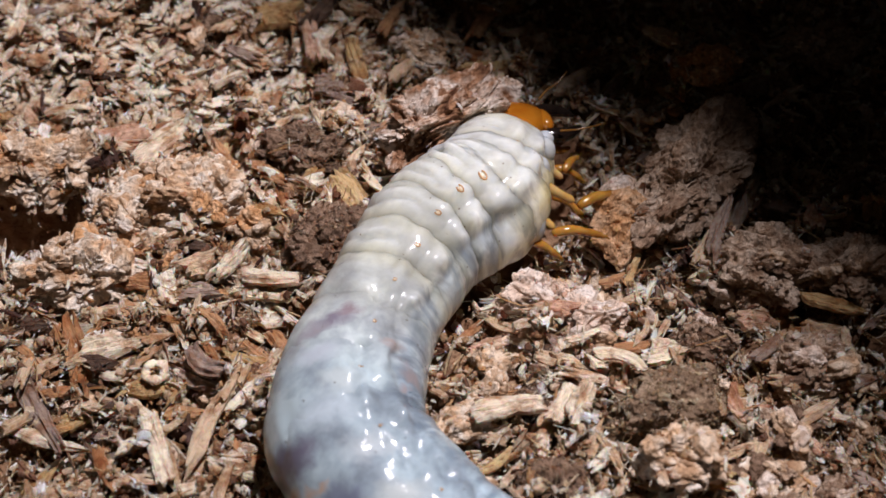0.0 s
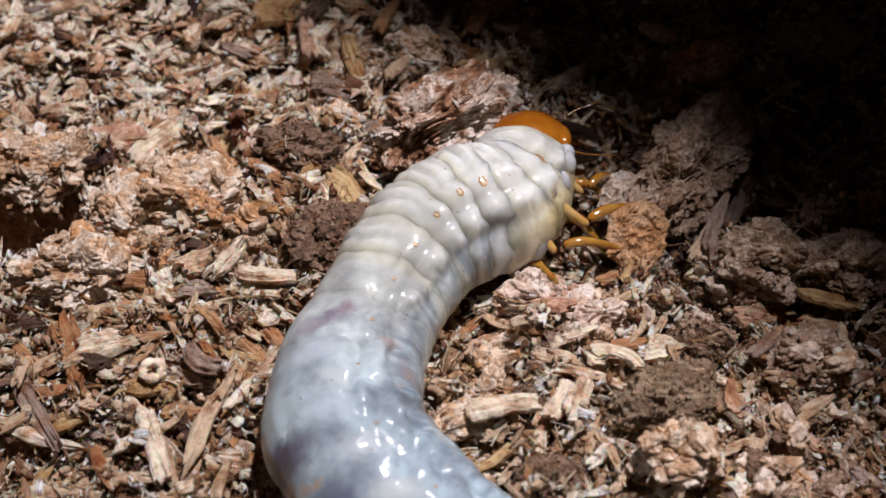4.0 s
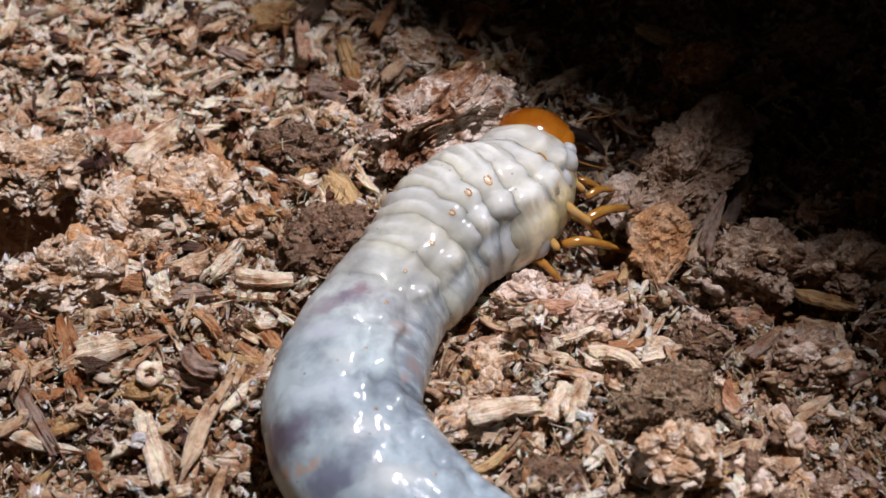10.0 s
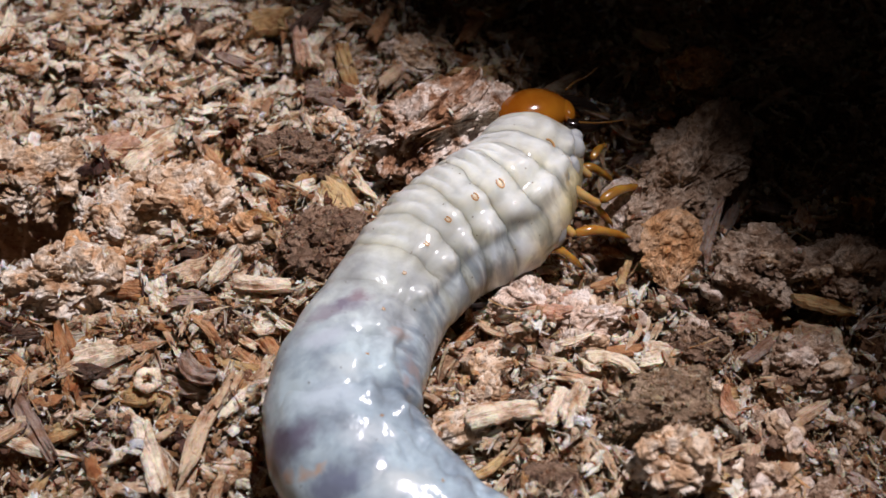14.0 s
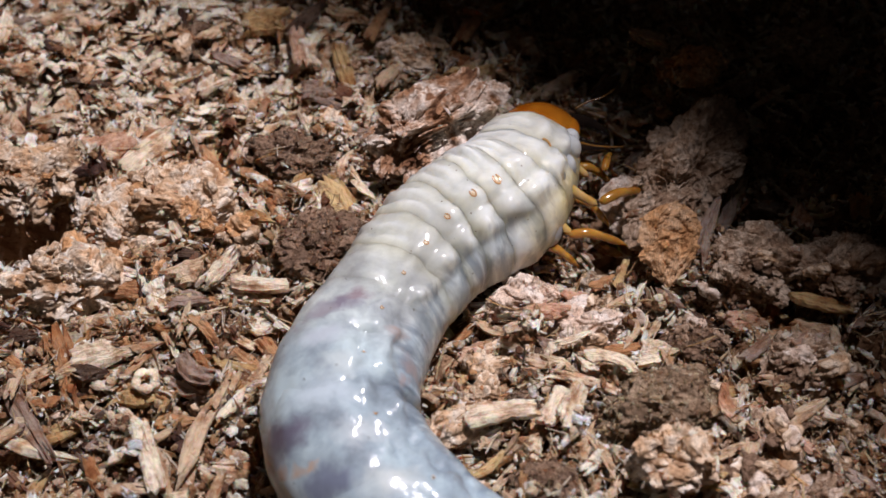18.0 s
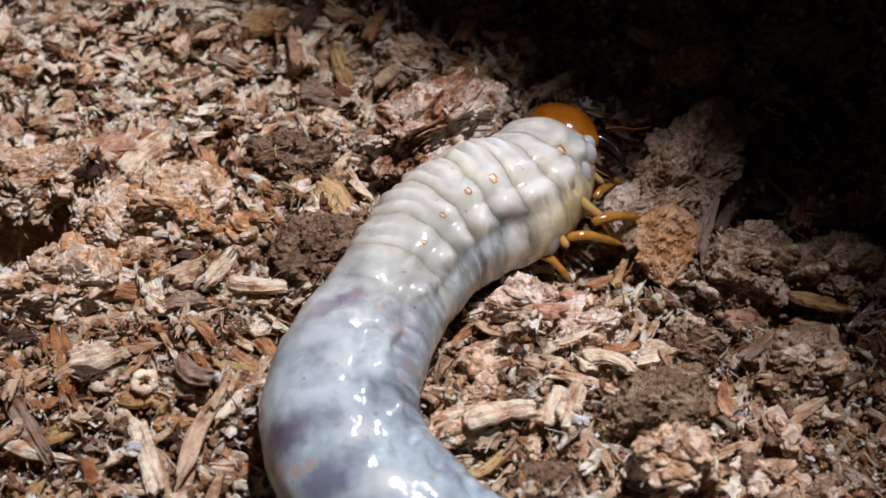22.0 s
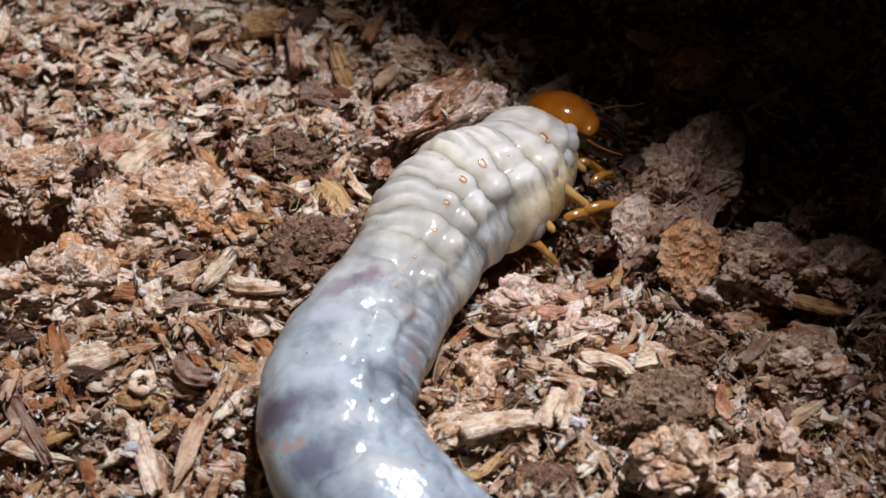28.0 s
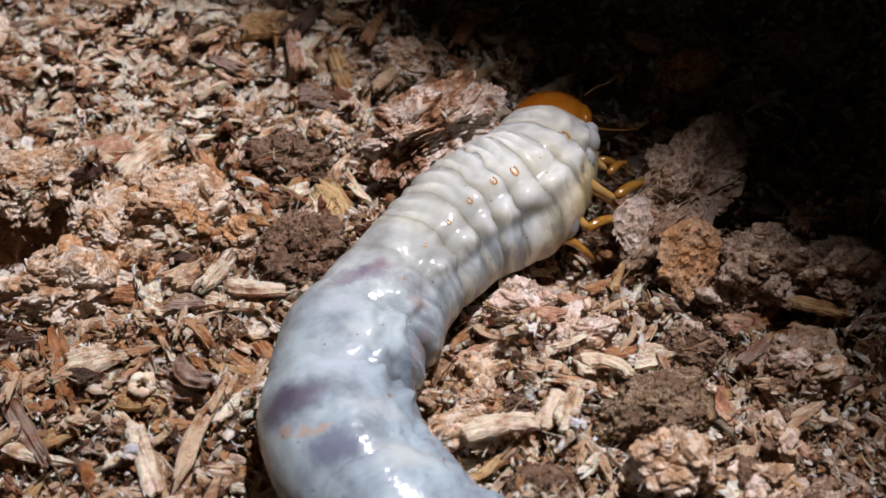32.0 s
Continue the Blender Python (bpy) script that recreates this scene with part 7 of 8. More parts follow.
    walk(segments[8], [(0, pose(-0.01291, -0.02696, 0.00779, -0.9276, -2.265, 6.675)), (0.5, pose(-0.01290, -0.02682, 0.00779, -1.096, -2.676, 7.452)), (1.5, pose(-0.01285, -0.02664, 0.00779, -1.158, -2.827, 7.068)), (3.5, pose(-0.01290, -0.02699, 0.00779, -0.8191, -2, 4.594)), (5.5, pose(-0.01288, -0.02699, 0.00779, -0.7836, -1.913, 3.947)), (7, pose(-0.01266, -0.02670, 0.00779, -0.4234, -1.034, 3.943)), (7.5, pose(-0.01233, -0.02610, 0.00779, -0.1132, -0.2765, 3.149)), (8, pose(-0.01159, -0.02468, 0.00779, 0.4192, 1.024, 1.035)), (8.5, pose(-0.01109, -0.02365, 0.00779, 0.7087, 1.731, -0.3885)), (9, pose(-0.01096, -0.02334, 0.00779, 0.7342, 1.793, -0.8711)), (11, pose(-0.01144, -0.02364, 0.00779, -0.5269, -1.287, 3.483)), (12.5, pose(-0.01122, -0.02355, 0.00779, 0.09176, 0.2242, 3.4)), (14.5, pose(-0.01130, -0.02375, 0.00779, 0.101, 0.2467, 3.395)), (19.5, pose(-0.01109, -0.02319, 0.00779, 0.05774, 0.141, -0.2424)), (21.5, pose(-0.01101, -0.02305, 0.00779, 0.1479, 0.3612, 1.377)), (23, pose(-0.01094, -0.02303, 0.00779, 0.3518, 0.8593, 1.018)), (25.5, pose(-0.01133, -0.02338, 0.00779, -0.4972, -1.214, 4)), (27.5, pose(-0.01023, -0.02163, 0.00779, 0.8065, 1.969, 0.9163)), (28, pose(-0.00921, -0.01927, 0.00779, 0.9955, 2.43, -0.8209)), (28.5, pose(-0.00851, -0.01737, 0.00779, 0.738, 1.802, -3.957)), (29, pose(-0.00825, -0.01661, 0.00779, 0.5673, 1.385, -6.186)), (29.5, pose(-0.00824, -0.01658, 0.00779, 0.5694, 1.391, -5.479)), (30.5, pose(-0.00859, -0.01724, 0.00779, 0.2841, 0.6939, -3.55)), (31, pose(-0.00861, -0.01736, 0.00779, 0.3609, 0.8814, -1.592)), (31.5, pose(-0.00850, -0.01746, 0.00779, 0.9101, 2.222, 0.5137)), (32, pose(-0.00839, -0.01747, 0.00779, 1.305, 3.183, 0.365))])
    walk(segments[9], [(0, pose(-0.01395, -0.03538, 0.00834, -0.478, -4.233, 5.712)), (1.5, pose(-0.01391, -0.03498, 0.00834, -0.4841, -4.287, 6.286)), (3, pose(-0.01395, -0.03538, 0.00834, -0.4725, -4.184, 5.662)), (5.5, pose(-0.01396, -0.03540, 0.00834, -0.5014, -4.439, 5.193)), (7, pose(-0.01390, -0.03522, 0.00834, -0.3713, -3.29, 4.303)), (7.5, pose(-0.01383, -0.03477, 0.00834, -0.2677, -2.374, 2.727)), (8, pose(-0.01366, -0.03364, 0.00834, -0.1141, -1.012, -0.9464)), (8.5, pose(-0.01355, -0.03277, 0.00834, -0.06799, -0.6032, -4.056)), (9, pose(-0.01350, -0.03234, 0.00834, -0.06505, -0.5771, -4.889)), (10, pose(-0.01348, -0.03210, 0.00834, -0.07798, -0.6918, -2.501)), (11, pose(-0.01348, -0.03208, 0.00834, -0.1135, -1.007, 1.795)), (11.5, pose(-0.01347, -0.03210, 0.00834, -0.03364, -0.2984, 2.444)), (13, pose(-0.01342, -0.03213, 0.00834, 0.161, 1.428, 2.362)), (14.5, pose(-0.01344, -0.03226, 0.00834, 0.1383, 1.227, 2.649)), (16.5, pose(-0.01344, -0.03203, 0.00834, 0.03819, 0.3388, 0.829)), (21, pose(-0.01341, -0.03174, 0.00834, 0.01185, 0.1052, -0.2821)), (23.5, pose(-0.01337, -0.03162, 0.00834, 0.1471, 1.304, 0.4554)), (25.5, pose(-0.01344, -0.03182, 0.00834, -0.0683, -0.6059, 1.926)), (27.5, pose(-0.01320, -0.03046, 0.00834, 0.2679, 2.375, -4.14)), (28, pose(-0.01294, -0.02833, 0.00834, 0.3706, 3.284, -8.309)), (28.5, pose(-0.01276, -0.02648, 0.00834, 0.2497, 2.214, -12.02)), (29, pose(-0.01267, -0.02567, 0.00834, 0.2342, 2.077, -12.48)), (29.5, pose(-0.01262, -0.02557, 0.00834, 0.3911, 3.465, -10.46)), (30.5, pose(-0.01263, -0.02596, 0.00834, 0.5217, 4.618, -5.834)), (31, pose(-0.01260, -0.02610, 0.00834, 0.7177, 6.341, -3.127)), (32, pose(-0.01250, -0.02624, 0.00834, 1.183, 10.38, -1.416))])
    walk(segments[10], [(0, pose(-0.01022, -0.04506, 0.00840, 3.407, -6.305, 6.144)), (1, pose(-0.01034, -0.04481, 0.00840, 3.158, -5.847, 5.311)), (2, pose(-0.01030, -0.04488, 0.00840, 3.082, -5.709, 4.877)), (3.5, pose(-0.01028, -0.04501, 0.00840, 3.793, -7.011, 4.336)), (7, pose(-0.01027, -0.04500, 0.00840, 3.646, -6.744, 3.614)), (7.5, pose(-0.01034, -0.04484, 0.00840, 3.426, -6.34, 2.587)), (8.5, pose(-0.01097, -0.04363, 0.00840, 3.09, -5.724, -1.917)), (9, pose(-0.01118, -0.04319, 0.00840, 2.63, -4.876, -1.662)), (9.5, pose(-0.01119, -0.04306, 0.00840, 1.74, -3.231, 0.7017)), (10.5, pose(-0.01111, -0.04300, 0.00840, 0.2181, -0.4055, 4.131)), (11, pose(-0.01102, -0.04308, 0.00840, -0.4343, 0.8074, 4.663)), (12, pose(-0.01089, -0.04324, 0.00840, -1.077, 2.002, 4.032)), (14, pose(-0.01084, -0.04335, 0.00840, -1.102, 2.047, 3.022)), (17.5, pose(-0.01111, -0.04295, 0.00840, -0.1495, 0.278, 1.204)), (20.5, pose(-0.01121, -0.04280, 0.00840, 0.1162, -0.216, 0.1145)), (22, pose(-0.01117, -0.04282, 0.00840, -0.3135, 0.5828, -0.4095)), (24, pose(-0.01113, -0.04282, 0.00840, -0.9115, 1.694, 0.9171)), (25.5, pose(-0.01119, -0.04277, 0.00840, -0.4903, 0.9115, 1.799)), (27.5, pose(-0.01151, -0.04208, 0.00840, -1.179, 2.191, -0.6115)), (28, pose(-0.01231, -0.04052, 0.00840, -1.798, 3.339, -6)), (28.5, pose(-0.01315, -0.03892, 0.00840, -1.998, 3.709, -8.588)), (29, pose(-0.01345, -0.03828, 0.00840, -2.705, 5.014, -8.631)), (30.5, pose(-0.01282, -0.03901, 0.00840, -6.203, 11.36, -4.278)), (31, pose(-0.01253, -0.03938, 0.00840, -7.594, 13.8, -3.784)), (32, pose(-0.01216, -0.03984, 0.00840, -9.477, 17.02, -5.251))])
    walk(segments[11], [(0, pose(-0.00228, -0.05318, 0.00792, 6.454, -5.355, -0.3022)), (2, pose(-0.00240, -0.05307, 0.00792, 6.264, -5.198, -0.2846)), (3.5, pose(-0.00257, -0.05299, 0.00792, 7.512, -6.222, -0.4089)), (7, pose(-0.00256, -0.05299, 0.00792, 7.46, -6.179, -0.4032)), (7.5, pose(-0.00264, -0.05291, 0.00792, 7.181, -5.951, -0.3738)), (8.5, pose(-0.00351, -0.05215, 0.00792, 6.294, -5.224, -0.2874)), (9, pose(-0.00376, -0.05187, 0.00792, 4.814, -4.003, -0.1683)), (10.5, pose(-0.00304, -0.05222, 0.00792, -0.6852, 0.5713, -0.003416)), (11.5, pose(-0.00268, -0.05246, 0.00792, -2.036, 1.697, -0.03015)), (13.5, pose(-0.00263, -0.05250, 0.00792, -1.918, 1.598, -0.02675)), (17.5, pose(-0.00329, -0.05202, 0.00792, -0.3703, 0.3088, -0.0009977)), (20.5, pose(-0.00351, -0.05187, 0.00792, 0.1689, -0.1408, -0.0002075)), (24, pose(-0.00323, -0.05202, 0.00792, -1.55, 1.292, -0.01748)), (25.5, pose(-0.00331, -0.05197, 0.00792, -1.191, 0.9933, -0.01033)), (27.5, pose(-0.00370, -0.05158, 0.00792, -2.726, 2.271, -0.05404)), (28.5, pose(-0.00627, -0.04927, 0.00792, -6.18, 5.129, -0.2771)), (29, pose(-0.00663, -0.04888, 0.00792, -8.306, 6.869, -0.4994)), (29.5, pose(-0.00613, -0.04919, 0.00792, -10.69, 8.794, -0.8246)), (31, pose(-0.00452, -0.05032, 0.00792, -15.4, 12.49, -1.695)), (31.5, pose(-0.00410, -0.05061, 0.00792, -16.68, 13.46, -1.983)), (32, pose(-0.00393, -0.05074, 0.00792, -17.15, 13.82, -2.094))])
    walk(segments[12], [(0, pose(0.00773, -0.05776, 0.00679, 12.5, -3.148, -0.345)), (2, pose(0.00762, -0.05771, 0.00679, 11.9, -3, -0.3128)), (3.5, pose(0.00730, -0.05766, 0.00679, 13.16, -3.311, -0.3822)), (7, pose(0.00732, -0.05766, 0.00679, 13.12, -3.3, -0.3794)), (7.5, pose(0.00725, -0.05763, 0.00679, 12.49, -3.145, -0.3443)), (8, pose(0.00696, -0.05752, 0.00679, 10.71, -2.703, -0.2535)), (8.5, pose(0.00637, -0.05732, 0.00679, 8.796, -2.225, -0.1711)), (9, pose(0.00625, -0.05722, 0.00679, 6.037, -1.531, -0.08072)), (10, pose(0.00721, -0.05735, 0.00679, 1.6, -0.4065, -0.005677)), (11, pose(0.00799, -0.05751, 0.00679, -0.2574, 0.0654, -0.0001469)), (12, pose(0.00826, -0.05757, 0.00679, -0.506, 0.1285, -0.0005675)), (13.5, pose(0.00822, -0.05757, 0.00679, -0.1944, 0.04939, -8.379e-05)), (17.5, pose(0.00732, -0.05735, 0.00679, 0.1103, -0.02803, -2.698e-05)), (20.5, pose(0.00702, -0.05727, 0.00679, 0.2612, -0.06636, -0.0001513)), (24, pose(0.00751, -0.05736, 0.00679, -1.363, 0.3461, -0.004116)), (25.5, pose(0.00739, -0.05733, 0.00679, -1.085, 0.2755, -0.002607)), (27.5, pose(0.00711, -0.05718, 0.00679, -4.327, 1.098, -0.04148)), (28.5, pose(0.00458, -0.05624, 0.00679, -16.47, 4.119, -0.5962)), (29, pose(0.00441, -0.05610, 0.00679, -20.44, 5.071, -0.9149)), (29.5, pose(0.00521, -0.05626, 0.00679, -22.32, 5.51, -1.088)), (31, pose(0.00750, -0.05680, 0.00679, -24.13, 5.93, -1.269)), (31.5, pose(0.00810, -0.05694, 0.00679, -24.66, 6.052, -1.324)), (32, pose(0.00834, -0.05699, 0.00679, -24.8, 6.083, -1.339))])
    walk(head, [(0, pose(0.00911, 0.01975, 0.00900, 0, 0, 23.53)), (1, pose(0.00947, 0.01946, 0.00900, 0, 0, 21.37)), (1.5, pose(0.00989, 0.01905, 0.00900, 0, 0, 20.29)), (2, pose(0.01099, 0.01786, 0.00900, 0, 0, 19.2)), (2.5, pose(0.01211, 0.01697, 0.00900, 0, 0, 15.01)), (3, pose(0.01254, 0.01683, 0.00900, 0, 0, 10.81)), (3.5, pose(0.01277, 0.01677, 0.00900, 0, 0, 7.112)), (5.5, pose(0.01301, 0.01835, 0.00900, 0, 0, -7.683)), (6, pose(0.01336, 0.01898, 0.00900, 0, 0, -6.981)), (6.5, pose(0.01442, 0.01918, 0.00900, 0, 0, -9.767)), (7, pose(0.01521, 0.01919, 0.00900, 0, 0, -12.55)), (8, pose(0.01638, 0.01874, 0.00900, 0, 0, -18.12)), (8.5, pose(0.01622, 0.01836, 0.00900, 0, 0, -18.31)), (9, pose(0.01581, 0.01807, 0.00900, 0, 0, -18.5)), (9.5, pose(0.01511, 0.01777, 0.00900, 0, 0, -16.84)), (10, pose(0.01469, 0.01772, 0.00900, 0, 0, -15.17)), (10.5, pose(0.01376, 0.01791, 0.00900, 0, 0, -13.23)), (11, pose(0.01336, 0.01796, 0.00900, 0, 0, -11.29)), (11.5, pose(0.01357, 0.01800, 0.00900, 0, 0, -5.418)), (12, pose(0.01326, 0.01819, 0.00900, 0, 0, 0.4526)), (12.5, pose(0.01298, 0.02016, 0.00900, 0, 0, 6.334)), (13, pose(0.01242, 0.02239, 0.00900, 0, 0, 12.22)), (13.5, pose(0.01344, 0.02353, 0.00900, 0, 0, 12.35)), (14, pose(0.01472, 0.02414, 0.00900, 0, 0, 12.48)), (14.5, pose(0.01477, 0.02345, 0.00900, 0, 0, 10.96)), (17, pose(0.01450, 0.02174, 0.00900, 0, 0, 3.371)), (18, pose(0.01603, 0.02052, 0.00900, 0, 0, 0.03086)), (18.5, pose(0.01558, 0.02113, 0.00900, 0, 0, -1.734)), (19, pose(0.01549, 0.02190, 0.00900, 0, 0, -3.498)), (19.5, pose(0.01598, 0.02250, 0.00900, 0, 0, -5.263)), (20, pose(0.01650, 0.02253, 0.00900, 0, 0, -7.027)), (20.5, pose(0.01813, 0.02132, 0.00900, 0, 0, -14.07)), (21, pose(0.01926, 0.02031, 0.00900, 0, 0, -21.12)), (21.5, pose(0.02007, 0.01966, 0.00900, 0, 0, -28.16)), (22, pose(0.02081, 0.01933, 0.00900, 0, 0, -35.2)), (22.5, pose(0.02068, 0.02011, 0.00900, 0, 0, -30.62)), (23, pose(0.02028, 0.02100, 0.00900, 0, 0, -26.04)), (24, pose(0.02007, 0.02021, 0.00900, 0, 0, -29.26)), (24.5, pose(0.01968, 0.02004, 0.00900, 0, 0, -36.01)), (25, pose(0.01982, 0.01979, 0.00900, 0, 0, -42.76)), (25.5, pose(0.01997, 0.01995, 0.00900, 0, 0, -39.68)), (27.5, pose(0.02086, 0.02281, 0.00900, 0, 0, -27.34)), (28, pose(0.02091, 0.02338, 0.00900, 0, 0, -24.26)), (29, pose(0.01951, 0.02437, 0.00900, 0, 0, -13.11)), (30, pose(0.01689, 0.02315, 0.00900, 0, 0, -3.39)), (31, pose(0.01814, 0.02417, 0.00900, 0, 0, 1.344)), (31.5, pose(0.01840, 0.02439, 0.00900, 0, 0, 3.712)), (32, pose(0.01877, 0.02411, 0.00900, 0, 0, 6.079))])
    walk(fore_leg, [(0, pose(0.01737, 0.00977, 0.00750, 0, 0, 60.1)), (1, pose(0.01872, 0.01042, 0.00750, 0, 0, 56.92)), (1.5, pose(0.01963, 0.01049, 0.00750, 0, 0, 55.33)), (2, pose(0.02122, 0.00978, 0.00750, 0, 0, 53.74)), (2.5, pose(0.02203, 0.00787, 0.00750, 0, 0, 52.81)), (3, pose(0.02216, 0.00672, 0.00750, 0, 0, 51.87)), (3.5, pose(0.02204, 0.00611, 0.00750, 0, 0, 50.94)), (5.5, pose(0.02092, 0.00549, 0.00750, 0, 0, 47.21)), (6, pose(0.02093, 0.00558, 0.00750, 0, 0, 46.28)), (6.5, pose(0.02185, 0.00575, 0.00750, 0, 0, 43.01)), (7, pose(0.02252, 0.00573, 0.00750, 0, 0, 39.75)), (8, pose(0.02342, 0.00522, 0.00750, 0, 0, 33.23)), (8.5, pose(0.02298, 0.00461, 0.00750, 0, 0, 33.91)), (9, pose(0.02229, 0.00409, 0.00750, 0, 0, 34.59)), (9.5, pose(0.02185, 0.00377, 0.00750, 0, 0, 35.27)), (10, pose(0.02169, 0.00370, 0.00750, 0, 0, 35.95)), (10.5, pose(0.02179, 0.00388, 0.00750, 0, 0, 36.63)), (11, pose(0.02241, 0.00392, 0.00750, 0, 0, 37.31)), (11.5, pose(0.02294, 0.00466, 0.00750, 0, 0, 44.74)), (12, pose(0.02295, 0.00555, 0.00750, 0, 0, 52.17)), (12.5, pose(0.02309, 0.00797, 0.00750, 0, 0, 53.92)), (13, pose(0.02295, 0.01063, 0.00750, 0, 0, 55.66)), (13.5, pose(0.02315, 0.01232, 0.00750, 0, 0, 57.4)), (14, pose(0.02361, 0.01348, 0.00750, 0, 0, 59.15)), (14.5, pose(0.02391, 0.01288, 0.00750, 0, 0, 61.07)), (17, pose(0.02487, 0.01165, 0.00750, 0, 0, 70.68)), (18, pose(0.02561, 0.01070, 0.00750, 0, 0, 72.89)), (18.5, pose(0.02464, 0.01074, 0.00750, 0, 0, 70.07)), (19, pose(0.02401, 0.01092, 0.00750, 0, 0, 67.26)), (19.5, pose(0.02398, 0.01095, 0.00750, 0, 0, 64.44)), (20, pose(0.02397, 0.01041, 0.00750, 0, 0, 61.62)), (20.5, pose(0.02452, 0.00852, 0.00750, 0, 0, 59.06)), (21, pose(0.02456, 0.00683, 0.00750, 0, 0, 56.49)), (21.5, pose(0.02429, 0.00549, 0.00750, 0, 0, 53.92)), (22, pose(0.02395, 0.00449, 0.00750, 0, 0, 51.36)), (22.5, pose(0.02412, 0.00436, 0.00750, 0, 0, 47.46)), (23.5, pose(0.02387, 0.00429, 0.00750, 0, 0, 39.68)), (24, pose(0.02346, 0.00421, 0.00750, 0, 0, 35.78)), (24.5, pose(0.02287, 0.00457, 0.00750, 0, 0, 43.85)), (25, pose(0.02281, 0.00486, 0.00750, 0, 0, 51.92)), (25.5, pose(0.02298, 0.00496, 0.00750, 0, 0, 50.52)), (27.5, pose(0.02396, 0.00760, 0.00750, 0, 0, 44.89)), (28, pose(0.02403, 0.00813, 0.00750, 0, 0, 43.48)), (29, pose(0.02417, 0.00968, 0.00750, 0, 0, 46.4)), (30, pose(0.02526, 0.01067, 0.00750, 0, 0, 49.33)), (31, pose(0.02647, 0.01116, 0.00750, 0, 0, 48.99)), (31.5, pose(0.02671, 0.01112, 0.00750, 0, 0, 48.82)), (32, pose(0.02707, 0.01058, 0.00750, 0, 0, 48.65))])
    walk(middle_leg, [(0, pose(0.01958, 0.00228, 0.00750, 0, 0, 34.27)), (1, pose(0.01933, 0.00274, 0.00750, 0, 0, 34.81)), (1.5, pose(0.01943, 0.00271, 0.00750, 0, 0, 35.08)), (2, pose(0.02023, 0.00189, 0.00750, 0, 0, 35.35)), (2.5, pose(0.02122, 0.00023, 0.00750, 0, 0, 34.79)), (3, pose(0.02152, -0.00067, 0.00750, 0, 0, 34.24)), (3.5, pose(0.02158, -0.00103, 0.00750, 0, 0, 33.68)), (5.5, pose(0.02118, -0.00066, 0.00750, 0, 0, 31.45)), (6, pose(0.02136, -0.00033, 0.00750, 0, 0, 30.89)), (6.5, pose(0.02179, -0.00025, 0.00750, 0, 0, 27.03)), (7, pose(0.02196, -0.00036, 0.00750, 0, 0, 23.17)), (8, pose(0.02186, -0.00104, 0.00750, 0, 0, 15.45)), (8.5, pose(0.02173, -0.00126, 0.00750, 0, 0, 19.7)), (9, pose(0.02135, -0.00138, 0.00750, 0, 0, 23.96)), (9.5, pose(0.02122, -0.00130, 0.00750, 0, 0, 28.21)), (10, pose(0.02136, -0.00097, 0.00750, 0, 0, 32.47)), (10.5, pose(0.02177, -0.00039, 0.00750, 0, 0, 36.72)), (11, pose(0.02270, 0.00004, 0.00750, 0, 0, 40.98)), (11.5, pose(0.02280, -0.00070, 0.00750, 0, 0, 40.13)), (12, pose(0.02238, -0.00129, 0.00750, 0, 0, 39.28)), (12.5, pose(0.02291, 0.00054, 0.00750, 0, 0, 38.62)), (13, pose(0.02316, 0.00261, 0.00750, 0, 0, 37.96)), (13.5, pose(0.02374, 0.00372, 0.00750, 0, 0, 37.3)), (14, pose(0.02460, 0.00429, 0.00750, 0, 0, 36.63)), (14.5, pose(0.02473, 0.00399, 0.00750, 0, 0, 36.76)), (17, pose(0.02489, 0.00425, 0.00750, 0, 0, 37.38)), (18, pose(0.02494, 0.00371, 0.00750, 0, 0, 31.6)), (18.5, pose(0.02420, 0.00381, 0.00750, 0, 0, 32.49)), (19, pose(0.02381, 0.00405, 0.00750, 0, 0, 33.38)), (19.5, pose(0.02401, 0.00414, 0.00750, 0, 0, 34.27)), (20, pose(0.02424, 0.00366, 0.00750, 0, 0, 35.16)), (20.5, pose(0.02460, 0.00216, 0.00750, 0, 0, 31.09)), (21, pose(0.02446, 0.00086, 0.00750, 0, 0, 27.02)), (21.5, pose(0.02399, -0.00009, 0.00750, 0, 0, 22.94)), (22, pose(0.02346, -0.00070, 0.00750, 0, 0, 18.87)), (22.5, pose(0.02341, -0.00021, 0.00750, 0, 0, 18.31)), (23, pose(0.02310, 0.00040, 0.00750, 0, 0, 17.74)), (24, pose(0.02209, 0.00147, 0.00750, 0, 0, 16.61)), (24.5, pose(0.02159, 0.00142, 0.00750, 0, 0, 18.02)), (25, pose(0.02163, 0.00129, 0.00750, 0, 0, 19.43)), (25.5, pose(0.02176, 0.00098, 0.00750, 0, 0, 19.25)), (27.5, pose(0.02258, 0.00197, 0.00750, 0, 0, 18.56)), (28, pose(0.02261, 0.00208, 0.00750, 0, 0, 18.39)), (29, pose(0.02347, 0.00437, 0.00750, 0, 0, 32.3)), (30, pose(0.02527, 0.00608, 0.00750, 0, 0, 46.2)), (31, pose(0.02689, 0.00639, 0.00750, 0, 0, 42.46)), (31.5, pose(0.02734, 0.00626, 0.00750, 0, 0, 40.59)), (32, pose(0.02790, 0.00563, 0.00750, 0, 0, 38.72))])
